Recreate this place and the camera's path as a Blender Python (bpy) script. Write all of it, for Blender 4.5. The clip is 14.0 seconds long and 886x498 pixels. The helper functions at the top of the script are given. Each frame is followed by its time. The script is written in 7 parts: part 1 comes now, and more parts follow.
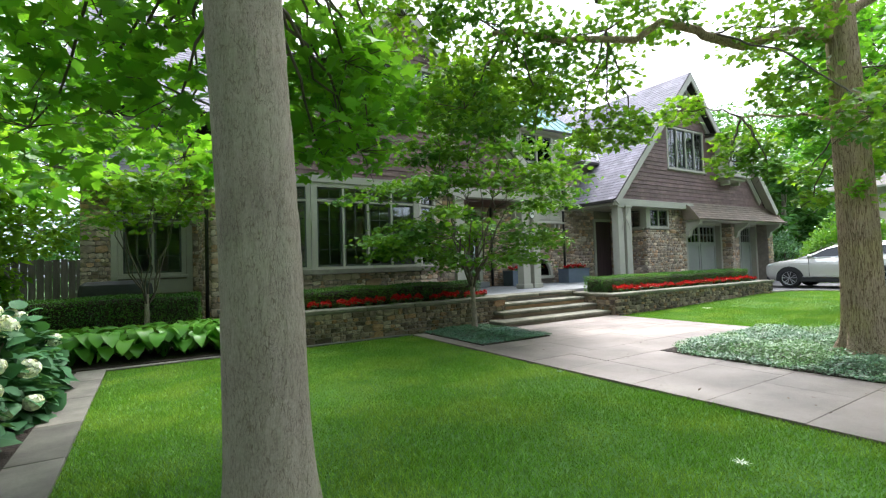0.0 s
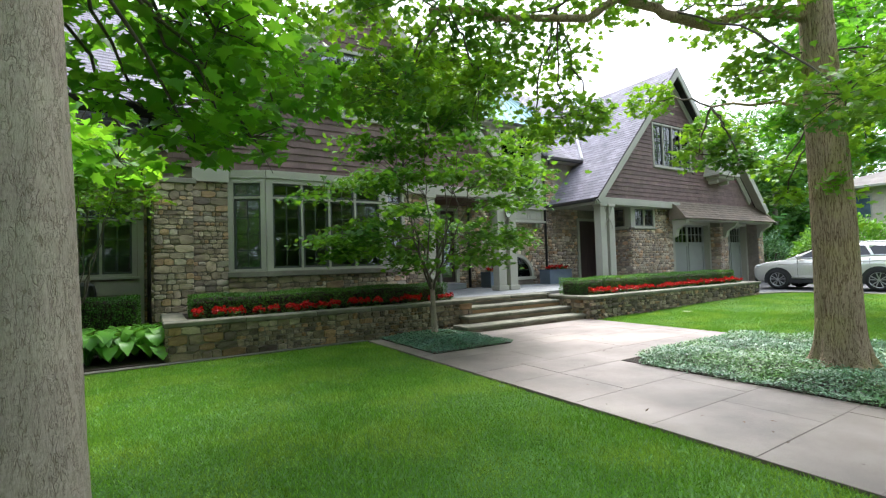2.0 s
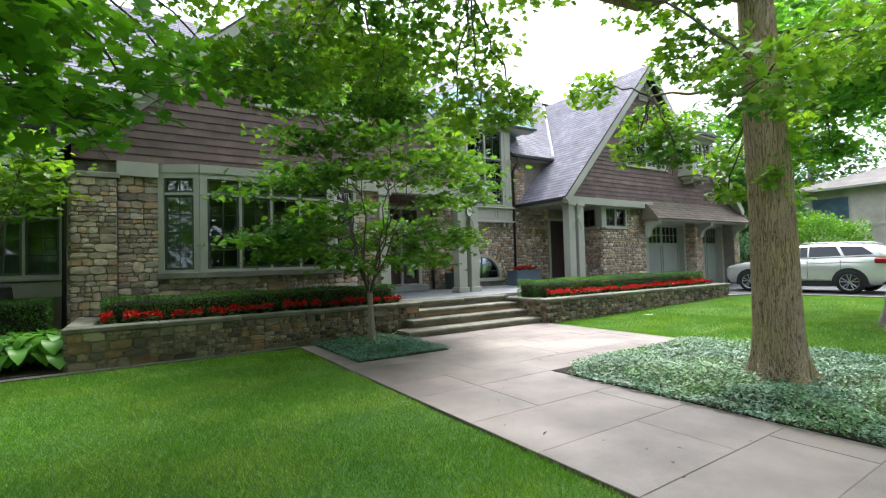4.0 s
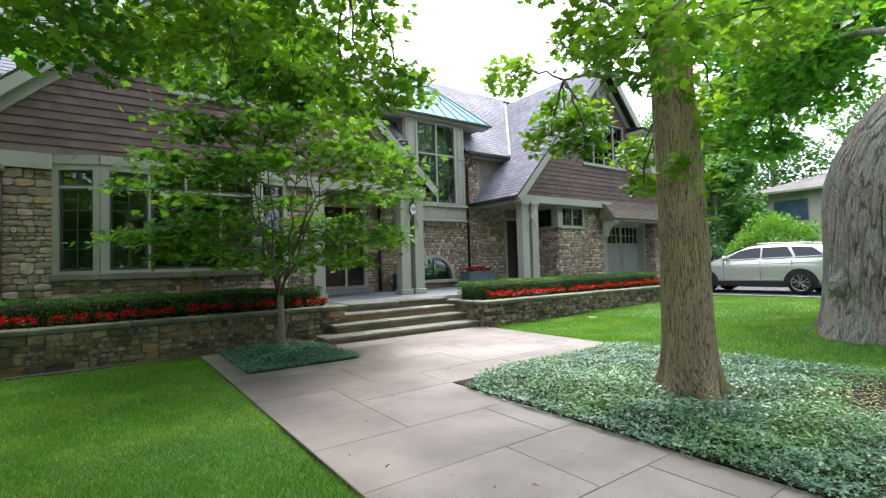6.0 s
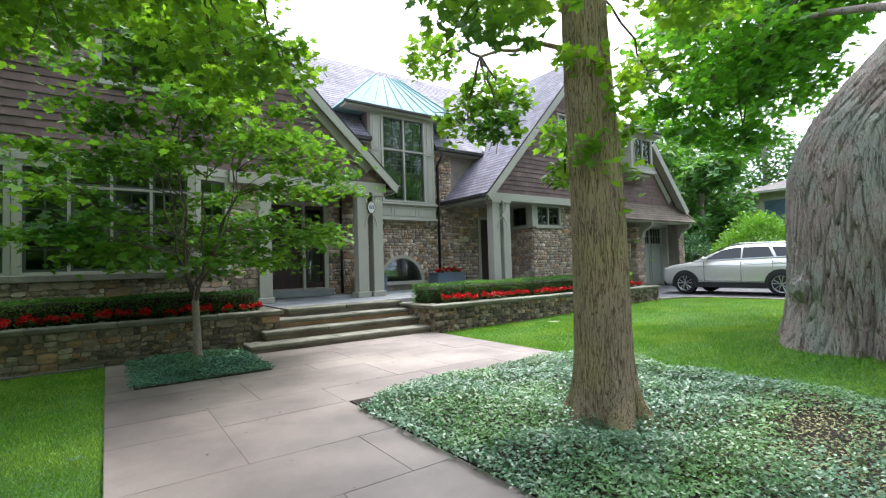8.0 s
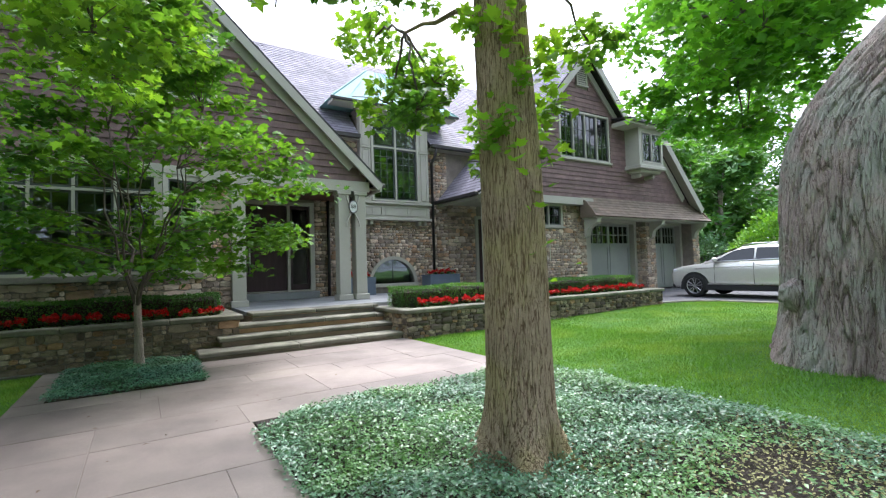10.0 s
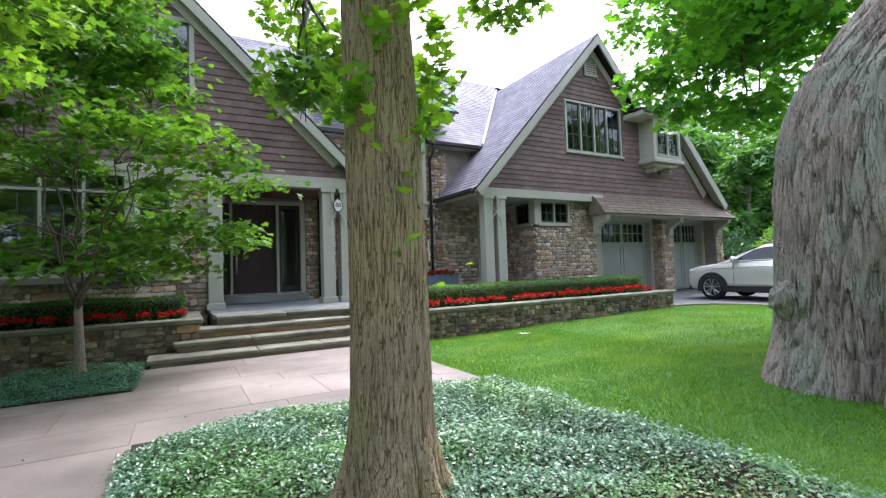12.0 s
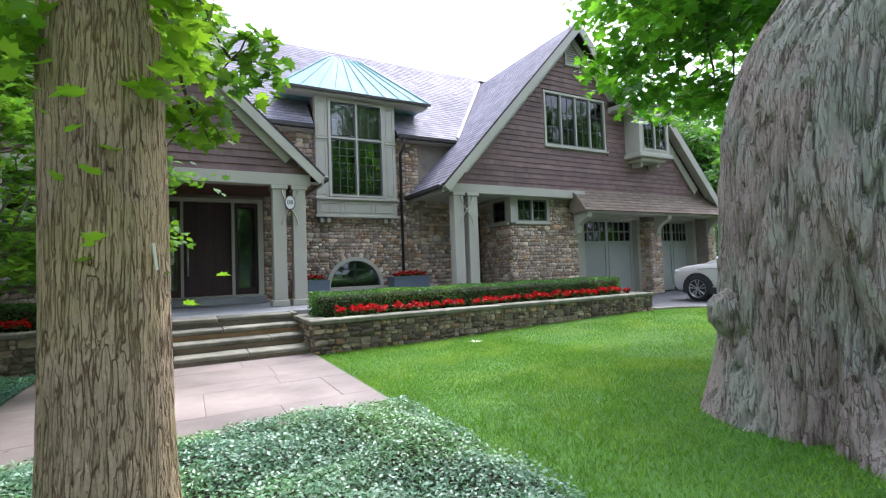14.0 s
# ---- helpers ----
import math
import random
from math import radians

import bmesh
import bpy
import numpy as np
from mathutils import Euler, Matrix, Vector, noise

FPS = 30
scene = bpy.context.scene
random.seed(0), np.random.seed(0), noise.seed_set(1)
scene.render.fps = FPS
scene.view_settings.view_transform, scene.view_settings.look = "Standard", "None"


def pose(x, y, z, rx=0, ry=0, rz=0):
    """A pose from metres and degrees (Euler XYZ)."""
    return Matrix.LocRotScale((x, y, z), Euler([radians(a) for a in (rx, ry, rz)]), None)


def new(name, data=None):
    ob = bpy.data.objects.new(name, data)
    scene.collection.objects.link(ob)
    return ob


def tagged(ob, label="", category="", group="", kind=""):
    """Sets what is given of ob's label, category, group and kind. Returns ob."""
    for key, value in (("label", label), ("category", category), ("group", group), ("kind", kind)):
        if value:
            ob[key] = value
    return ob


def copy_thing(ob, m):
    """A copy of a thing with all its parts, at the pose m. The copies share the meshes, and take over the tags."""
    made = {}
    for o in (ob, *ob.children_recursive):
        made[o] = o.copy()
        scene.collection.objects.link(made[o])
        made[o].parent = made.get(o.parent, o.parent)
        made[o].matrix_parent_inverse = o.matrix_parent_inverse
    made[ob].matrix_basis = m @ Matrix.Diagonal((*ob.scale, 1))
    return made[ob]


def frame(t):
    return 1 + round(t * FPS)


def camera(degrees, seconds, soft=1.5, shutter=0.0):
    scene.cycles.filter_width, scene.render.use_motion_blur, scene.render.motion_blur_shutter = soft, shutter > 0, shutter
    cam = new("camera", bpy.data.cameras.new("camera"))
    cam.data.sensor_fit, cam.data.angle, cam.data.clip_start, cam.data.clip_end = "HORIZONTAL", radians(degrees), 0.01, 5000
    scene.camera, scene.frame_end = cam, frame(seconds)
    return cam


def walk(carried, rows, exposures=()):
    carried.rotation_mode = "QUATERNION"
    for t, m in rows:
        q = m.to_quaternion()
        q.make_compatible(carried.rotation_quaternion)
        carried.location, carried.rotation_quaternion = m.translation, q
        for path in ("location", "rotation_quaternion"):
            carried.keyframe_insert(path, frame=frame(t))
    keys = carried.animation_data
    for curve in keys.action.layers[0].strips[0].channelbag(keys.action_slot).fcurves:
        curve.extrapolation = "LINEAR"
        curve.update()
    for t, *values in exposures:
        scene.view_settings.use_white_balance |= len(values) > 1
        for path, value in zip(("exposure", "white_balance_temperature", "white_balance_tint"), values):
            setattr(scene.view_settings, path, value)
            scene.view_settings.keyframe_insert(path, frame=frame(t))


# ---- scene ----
cam = camera(86.7, 14.0, 1.2)
METRES, EYE, TILT, LEAN, TURN = 7.6, 1.31, 0.0, 0.0, 0.0
ROWS = [
    (0.0, 0.0, 0.0, 0.0, 0.06, 2.05, 1.79),
    (0.5, 0.025, 0.0154, 0.0007, 0.08, 1.99, 1.75),
    (1.0, 0.0473, 0.0345, 0.001, 0.0, 1.99, 1.71),
    (1.5, 0.0713, 0.0549, 0.0015, -0.04, 1.98, 1.72),
    (2.0, 0.096, 0.0728, 0.001, -0.13, 2.03, 1.77),
    (2.5, 0.1272, 0.0883, 0.0027, -0.12, 1.95, 1.68),
    (3.0, 0.1548, 0.1037, 0.0019, -0.28, 1.97, 1.68),
    (5.5, 0.3134, 0.1935, -0.0041, -2.97, 2.09, 1.65),
    (6.0, 0.3449, 0.2108, -0.0058, -3.51, 2.11, 1.7),
    (6.5, 0.3785, 0.2267, -0.0063, -3.82, 2.1, 1.66),
    (7.0, 0.4093, 0.2466, -0.0071, -3.94, 2.13, 1.73),
    (7.5, 0.4408, 0.2684, -0.0054, -3.95, 2.06, 1.74),
    (8.0, 0.477, 0.285, -0.0076, -3.6, 2.17, 1.79),
    (10.5, 0.6252, 0.3679, -0.0073, 0.22, 2.39, 1.87),
    (11.0, 0.6521, 0.3852, -0.0095, 1.29, 2.5, 1.96),
    (11.5, 0.6826, 0.4067, -0.0085, 2.04, 2.43, 1.95),
    (12.0, 0.7186, 0.4301, -0.0104, 2.73, 2.5, 1.94),
    (12.5, 0.7514, 0.4526, -0.0084, 3.12, 2.43, 1.93),
    (13.0, 0.7825, 0.4781, -0.0081, 3.41, 2.44, 1.88),
    (13.5, 0.8138, 0.503, -0.0086, 3.47, 2.4, 1.87),
    (14.0, 0.8445, 0.5285, -0.0079, 3.45, 2.38, 2.04),
]
walk(cam, [(t, pose(0, 0, EYE, TILT, LEAN, TURN) @ pose(METRES * x, METRES * y, METRES * z, 90 + pitch, roll, yaw)) for t, x, y, z, yaw, pitch, roll in ROWS], ((0.0, 1.84, 6330, 11), (6.0, 1.68, 6270, 11), (14.0, 1.75, 5980, 19)))

# ---- world and light ----
SUN_UP, SUN_TURN = radians(60), radians(22)
world = bpy.data.worlds.new("world")
scene.world = world
world.use_nodes = True
wn = world.node_tree
sky = wn.nodes.new("ShaderNodeTexSky")
sky.sky_type, sky.sun_disc = "NISHITA", False
sky.sun_elevation, sky.sun_rotation = SUN_UP, SUN_TURN
sky.air_density, sky.dust_density, sky.ozone_density = 1.0, 6.0, 0.6
veil = wn.nodes.new("ShaderNodeHueSaturation")
veil.inputs["Saturation"].default_value = 0.28
wn.links.new(sky.outputs[0], veil.inputs["Color"])
cloud_mix = wn.nodes.new("ShaderNodeMix")
cloud_mix.data_type = "RGBA"
cloud_mix.inputs[0].default_value = 0.5
cloud_mix.inputs[7].default_value = (5.3, 6.1, 7.3, 1)
wn.links.new(veil.outputs[0], cloud_mix.inputs[6])
wn.links.new(cloud_mix.outputs[2], wn.nodes["Background"].inputs[0])
wn.nodes["Background"].inputs[1].default_value = 0.15
sun = new("sun", bpy.data.lights.new("sun", "SUN"))
sun.data.energy, sun.data.angle, sun.data.color = 1.5, radians(30), (1.0, 0.975, 0.94)
sun_way = Vector((math.sin(SUN_TURN) * math.cos(SUN_UP), math.cos(SUN_TURN) * math.cos(SUN_UP), math.sin(SUN_UP)))
sun.matrix_world = sun_way.to_track_quat("Z", "Y").to_matrix().to_4x4()

# ---- frames of reference: u along the front of the house, v into it ----
HM = Matrix.Rotation(radians(32), 4, "Z")


def at(u, v, z=0.0, turn=0.0):
    return Matrix.Translation((u, v, z)) @ Matrix.Rotation(radians(turn), 4, "Z")


def thing(name, u, v, z=0.0, turn=0.0, label="", category="", group="", kind=""):
    ob = new(name)
    ob.empty_display_size = 0.2
    ob.matrix_basis = HM @ at(u, v, z, turn)
    return tagged(ob, label, category, group, kind)


def mesh_of(name, bm, material, smooth=False, bevel=0.0):
    if bevel:
        bmesh.ops.bevel(bm, geom=bm.edges[:], offset=bevel, segments=1, affect="EDGES", clamp_overlap=True)
    bmesh.ops.recalc_face_normals(bm, faces=bm.faces[:])
    me = bpy.data.meshes.new(name)
    bm.to_mesh(me)
    bm.free()
    me.materials.append(material)
    if smooth:
        me.shade_smooth()
    return me


def part(name, bm, material, parent, label="", smooth=False, bevel=0.0, m=None):
    if m is not None:
        bm.transform(m)
    ob = new(name, mesh_of(name, bm, material, smooth, bevel))
    ob.parent = parent
    return tagged(ob, label)


def solo(name, bm, material, label="", category="", group="", kind="", smooth=False, bevel=0.0):
    ob = new(name, mesh_of(name, bm, material, smooth, bevel))
    ob.matrix_basis = HM
    return tagged(ob, label, category, group, kind)


def box(bm, x0, x1, y0, y1, z0, z1):
    vs = [bm.verts.new((x, y, z)) for z in (z0, z1) for y in (y0, y1) for x in (x0, x1)]
    for f in ((0, 2, 3, 1), (4, 5, 7, 6), (0, 1, 5, 4), (2, 6, 7, 3), (0, 4, 6, 2), (1, 3, 7, 5)):
        bm.faces.new([vs[i] for i in f])
    return bm


def boxes(*rows):
    bm = bmesh.new()
    for r in rows:
        box(bm, *r)
    return bm


def prism(bm, pts, y0, y1):
    """A polygon of (x, z) pushed from y0 to y1."""
    a = [bm.verts.new((x, y0, z)) for x, z in pts]
    b = [bm.verts.new((x, y1, z)) for x, z in pts]
    n = len(pts)
    bm.faces.new(a)
    bm.faces.new(b[::-1])
    for i in range(n):
        bm.faces.new((a[i], b[i], b[(i + 1) % n], a[(i + 1) % n]))
    return bm


def slab(bm, pts, z0, z1):
    """A polygon of (x, y) pushed from z0 to z1."""
    a = [bm.verts.new((x, y, z0)) for x, y in pts]
    b = [bm.verts.new((x, y, z1)) for x, y in pts]
    n = len(pts)
    bm.faces.new(a[::-1])
    bm.faces.new(b)
    for i in range(n):
        bm.faces.new((a[i], a[(i + 1) % n], b[(i + 1) % n], b[i]))
    return bm


def tube(bm, pts, radii, sides=8):
    rings = []
    pts = [Vector(p) for p in pts]
    for i, p in enumerate(pts):
        d = (pts[min(i + 1, len(pts) - 1)] - pts[max(i - 1, 0)]).normalized()
        q = d.to_track_quat("Z", "X")
        r = radii[i] if hasattr(radii, "__len__") else radii
        rings.append([bm.verts.new(p + q @ Vector((r * math.cos(k * 2 * math.pi / sides), r * math.sin(k * 2 * math.pi / sides), 0))) for k in range(sides)])
    for a, b in zip(rings, rings[1:]):
        for k in range(sides):
            bm.faces.new((a[k], a[(k + 1) % sides], b[(k + 1) % sides], b[k]))
    bm.faces.new(rings[0][::-1])
    bm.faces.new(rings[-1])
    return bm


def np_mesh(name, verts, tris, material, smooth=False):
    verts, tris = np.asarray(verts, np.float32), np.asarray(tris, np.int32)
    me = bpy.data.meshes.new(name)
    me.vertices.add(len(verts))
    me.vertices.foreach_set("co", verts.ravel())
    me.loops.add(tris.size)
    me.loops.foreach_set("vertex_index", tris.ravel())
    me.polygons.add(len(tris))
    me.polygons.foreach_set("loop_start", np.arange(0, tris.size, tris.shape[1], dtype=np.int32))
    me.update(calc_edges=True)
    me.validate()
    me.materials.append(material)
    if smooth:
        me.shade_smooth()
    return me


# ---- materials ----
def link(nt, a, b):
    nt.links.new(a, b)


def node(nt, kind, **values):
    n = nt.nodes.new(kind)
    for k, v in values.items():
        if k in n.inputs:
            n.inputs[k].default_value = v
    return n


def math_node(nt, op, a, b=None):
    n = nt.nodes.new("ShaderNodeMath")
    n.operation = op
    for i, s in enumerate((a, b)):
        if s is None:
            continue
        if isinstance(s, (int, float)):
            n.inputs[i].default_value = s
        else:
            nt.links.new(s, n.inputs[i])
    return n.outputs[0]


def mix_node(nt, fac, a, b, blend="MIX"):
    n = nt.nodes.new("ShaderNodeMix")
    n.data_type, n.blend_type = "RGBA", blend
    for i, s in ((0, fac), (6, a), (7, b)):
        if isinstance(s, (int, float)):
            n.inputs[i].default_value = s
        elif isinstance(s, tuple):
            n.inputs[i].default_value = (*s, 1) if len(s) == 3 else s
        else:
            nt.links.new(s, n.inputs[i])
    return n.outputs[2]


def span(nt, value, a, b, lo=0.0, hi=1.0):
    n = nt.nodes.new("ShaderNodeMapRange")
    nt.links.new(value, n.inputs[0])
    for i, s in enumerate((lo, hi, a, b)):
        n.inputs[i + 1].default_value = s
    return n.outputs[0]


def mat(name, a, b, scale=5.0, rough=0.7, bump=0.25, fine=70.0, metal=0.0, vary=0.0, island=False, stretch=(1, 1, 1), spec=0.5, stain=0.25, third=None, depth=0.01, run_on=False):
    """Two tones in patches, a fine grain, stains, bump; vary: piece by piece."""
    m = bpy.data.materials.new(name)
    m.use_nodes = True
    nt = m.node_tree
    bs = nt.nodes["Principled BSDF"]
    tc = nt.nodes.new("ShaderNodeTexCoord")
    mp = nt.nodes.new("ShaderNodeMapping")
    mp.inputs["Scale"].default_value = stretch
    link(nt, tc.outputs["Object"], mp.inputs[0])
    vec = mp.outputs[0]
    rnd = None
    if vary:
        rnd = nt.nodes.new("ShaderNodeNewGeometry").outputs["Random Per Island"] if island else nt.nodes.new("ShaderNodeObjectInfo").outputs["Random"]
        add = nt.nodes.new("ShaderNodeVectorMath")
        add.operation = "ADD"
        link(nt, vec, add.inputs[0])
        link(nt, math_node(nt, "MULTIPLY", rnd, 0.15 if run_on else 37.0), add.inputs[1])
        vec = add.outputs[0]
    n1 = node(nt, "ShaderNodeTexNoise", Scale=scale, Detail=5.0, Roughness=0.6)
    n2 = node(nt, "ShaderNodeTexNoise", Scale=fine, Detail=4.0, Roughness=0.65)
    n3 = node(nt, "ShaderNodeTexNoise", Scale=scale * 0.23, Detail=3.0)
    for n in (n1, n2, n3):
        link(nt, vec, n.inputs["Vector"])
    col = mix_node(nt, span(nt, n1.outputs[0], 0, 1, 0.3, 0.7), a, b)
    if rnd is not None and third:
        w = nt.nodes.new("ShaderNodeTexWhiteNoise")
        w.noise_dimensions = "1D"
        link(nt, math_node(nt, "MULTIPLY", rnd, 91.7), w.inputs["W"])
        ramp = nt.nodes.new("ShaderNodeValToRGB")
        ramp.color_ramp.interpolation = "CONSTANT"
        els = ramp.color_ramp.elements
        els[1].position = 0.9
        for p in (0.3, 0.5, 0.66, 0.8):
            els.new(p)
        for e, c in zip(els, third):
            e.color = (*c, 1)
        link(nt, w.outputs[0], ramp.inputs[0])
        col = mix_node(nt, 0.72, col, ramp.outputs[0])
    hs = nt.nodes.new("ShaderNodeHueSaturation")
    link(nt, col, hs.inputs["Color"])
    val = math_node(nt, "MULTIPLY", span(nt, n2.outputs[0], 0.82, 1.18, 0.25, 0.75), span(nt, n3.outputs[0], 1 - stain, 1 + stain * 0.5, 0.3, 0.7))
    if rnd is not None:
        val = math_node(nt, "MULTIPLY", val, span(nt, rnd, 1 - vary, 1 + vary))
    link(nt, val, hs.inputs["Value"])
    link(nt, hs.outputs[0], bs.inputs["Base Color"])
    link(nt, span(nt, n1.outputs[0], rough - 0.08, min(rough + 0.1, 1)), bs.inputs["Roughness"])
    bs.inputs["Metallic"].default_value = metal
    bs.inputs["Specular IOR Level"].default_value = spec
    if bump:
        bp = node(nt, "ShaderNodeBump", Strength=bump, Distance=depth)
        link(nt, math_node(nt, "ADD", n2.outputs[0], math_node(nt, "MULTIPLY", n1.outputs[0], 1.5)), bp.inputs["Height"])
        link(nt, bp.outputs[0], bs.inputs["Normal"])
    return m


def leaf_mat(name, a, b, c=None, through_light=0.35, rough=0.45, spec=0.4):
    """Leaves: two or three greens, leaf by leaf, lit through from behind."""
    m = bpy.data.materials.new(name)
    m.use_nodes = True
    nt = m.node_tree
    bs = nt.nodes["Principled BSDF"]
    rnd = nt.nodes.new("ShaderNodeNewGeometry").outputs["Random Per Island"]
    tc = nt.nodes.new("ShaderNodeTexCoord")
    n1 = node(nt, "ShaderNodeTexNoise", Scale=1.3, Detail=2.0)
    link(nt, tc.outputs["Object"], n1.inputs["Vector"])
    col = mix_node(nt, rnd, a, b)
    if c:
        col = mix_node(nt, span(nt, n1.outputs[0], 0, 1, 0.45, 0.65), col, c)
    hs = nt.nodes.new("ShaderNodeHueSaturation")
    link(nt, col, hs.inputs["Color"])
    w = nt.nodes.new("ShaderNodeTexWhiteNoise")
    w.noise_dimensions = "1D"
    link(nt, math_node(nt, "MULTIPLY", rnd, 57.3), w.inputs["W"])
    link(nt, span(nt, w.outputs[0], 0.72, 1.25), hs.inputs["Value"])
    link(nt, hs.outputs[0], bs.inputs["Base Color"])
    bs.inputs["Roughness"].default_value = rough
    bs.inputs["Specular IOR Level"].default_value = spec
    tr = nt.nodes.new("ShaderNodeBsdfTranslucent")
    warm = mix_node(nt, 1.0, hs.outputs[0], (1.5, 1.35, 0.6), "MULTIPLY")
    link(nt, warm, tr.inputs[0])
    mx = nt.nodes.new("ShaderNodeMixShader")
    mx.inputs[0].default_value = through_light
    link(nt, bs.outputs[0], mx.inputs[1])
    link(nt, tr.outputs[0], mx.inputs[2])
    link(nt, mx.outputs[0], nt.nodes["Material Output"].inputs[0])
    return m


def glass_mat(name, tint=(0.86, 0.92, 0.9), gain=1.0):
    m = bpy.data.materials.new(name)
    m.use_nodes = True
    nt = m.node_tree
    nt.nodes.remove(nt.nodes["Principled BSDF"])
    tp = node(nt, "ShaderNodeBsdfTransparent")
    tp.inputs[0].default_value = (*tint, 1)
    gl = node(nt, "ShaderNodeBsdfGlossy", Roughness=0.01)
    tc = nt.nodes.new("ShaderNodeTexCoord")
    n1 = node(nt, "ShaderNodeTexNoise", Scale=2.2, Detail=1.0)
    link(nt, tc.outputs["Object"], n1.inputs["Vector"])
    bp = node(nt, "ShaderNodeBump", Strength=0.06, Distance=0.02)
    link(nt, n1.outputs[0], bp.inputs["Height"])
    link(nt, bp.outputs[0], gl.inputs["Normal"])
    fr = node(nt, "ShaderNodeFresnel", IOR=1.6)
    mx = nt.nodes.new("ShaderNodeMixShader")
    link(nt, math_node(nt, "MINIMUM", math_node(nt, "MULTIPLY", fr.outputs[0], 1.5 * gain), 1.0), mx.inputs[0])
    link(nt, tp.outputs[0], mx.inputs[1])
    link(nt, gl.outputs[0], mx.inputs[2])
    link(nt, mx.outputs[0], nt.nodes["Material Output"].inputs[0])
    return m


def shingle_mat(name, a, b, wide, rough=0.75):
    """Shingles: tone by shingle across (x and z of the object), grain down the length."""
    m = mat(name, a, b, scale=3.0, rough=rough, bump=0.3, fine=45.0, vary=0.10, stain=0.22)
    nt = m.node_tree
    bs = nt.nodes["Principled BSDF"]
    tc = nt.nodes.new("ShaderNodeTexCoord")
    sp = nt.nodes.new("ShaderNodeSeparateXYZ")
    link(nt, tc.outputs["Object"], sp.inputs[0])
    info = nt.nodes.new("ShaderNodeObjectInfo").outputs["Random"]
    x = math_node(nt, "ADD", math_node(nt, "DIVIDE", sp.outputs[0], wide), math_node(nt, "MULTIPLY", info, 9.0))
    cell = math_node(nt, "FLOOR", x)
    w = nt.nodes.new("ShaderNodeTexWhiteNoise")
    w.noise_dimensions = "2D"
    cm = nt.nodes.new("ShaderNodeCombineXYZ")
    link(nt, cell, cm.inputs[0])
    link(nt, math_node(nt, "MULTIPLY", info, 313.0), cm.inputs[1])
    link(nt, cm.outputs[0], w.inputs["Vector"])
    old = bs.inputs["Base Color"].links[0].from_socket
    tone = span(nt, w.outputs[0], 0.86, 1.14)
    gap = span(nt, math_node(nt, "FRACT", x), 0.72, 1.0, 0.0, 0.04)
    hs = nt.nodes.new("ShaderNodeHueSaturation")
    link(nt, old, hs.inputs["Color"])
    link(nt, math_node(nt, "MULTIPLY", tone, gap), hs.inputs["Value"])
    link(nt, hs.outputs[0], bs.inputs["Base Color"])
    return m


def roof_mat(name, a, b):
    """Roof shingles by the UV map: one unit across is a metre."""
    m = mat(name, a, b, scale=2.0, rough=0.62, bump=0.25, fine=60.0, stain=0.2)
    nt = m.node_tree
    bs = nt.nodes["Principled BSDF"]
    uvn = nt.nodes.new("ShaderNodeUVMap")
    br = nt.nodes.new("ShaderNodeTexBrick")
    br.inputs["Color1"].default_value = (0.84, 0.84, 0.84, 1)
    br.inputs["Color2"].default_value = (1.16, 1.16, 1.16, 1)
    br.inputs["Mortar"].default_value = (0.7, 0.7, 0.7, 1)
    br.inputs["Scale"].default_value = 1.0
    br.inputs["Mortar Size"].default_value = 0.006
    br.inputs["Brick Width"].default_value = 0.22
    br.inputs["Row Height"].default_value = 0.15
    link(nt, uvn.outputs[0], br.inputs["Vector"])
    old = bs.inputs["Base Color"].links[0].from_socket
    link(nt, mix_node(nt, 1.0, old, br.outputs[0], "MULTIPLY"), bs.inputs["Base Color"])
    m.node_tree.nodes["Principled BSDF"].inputs["Specular IOR Level"].default_value = 0.1
    return m


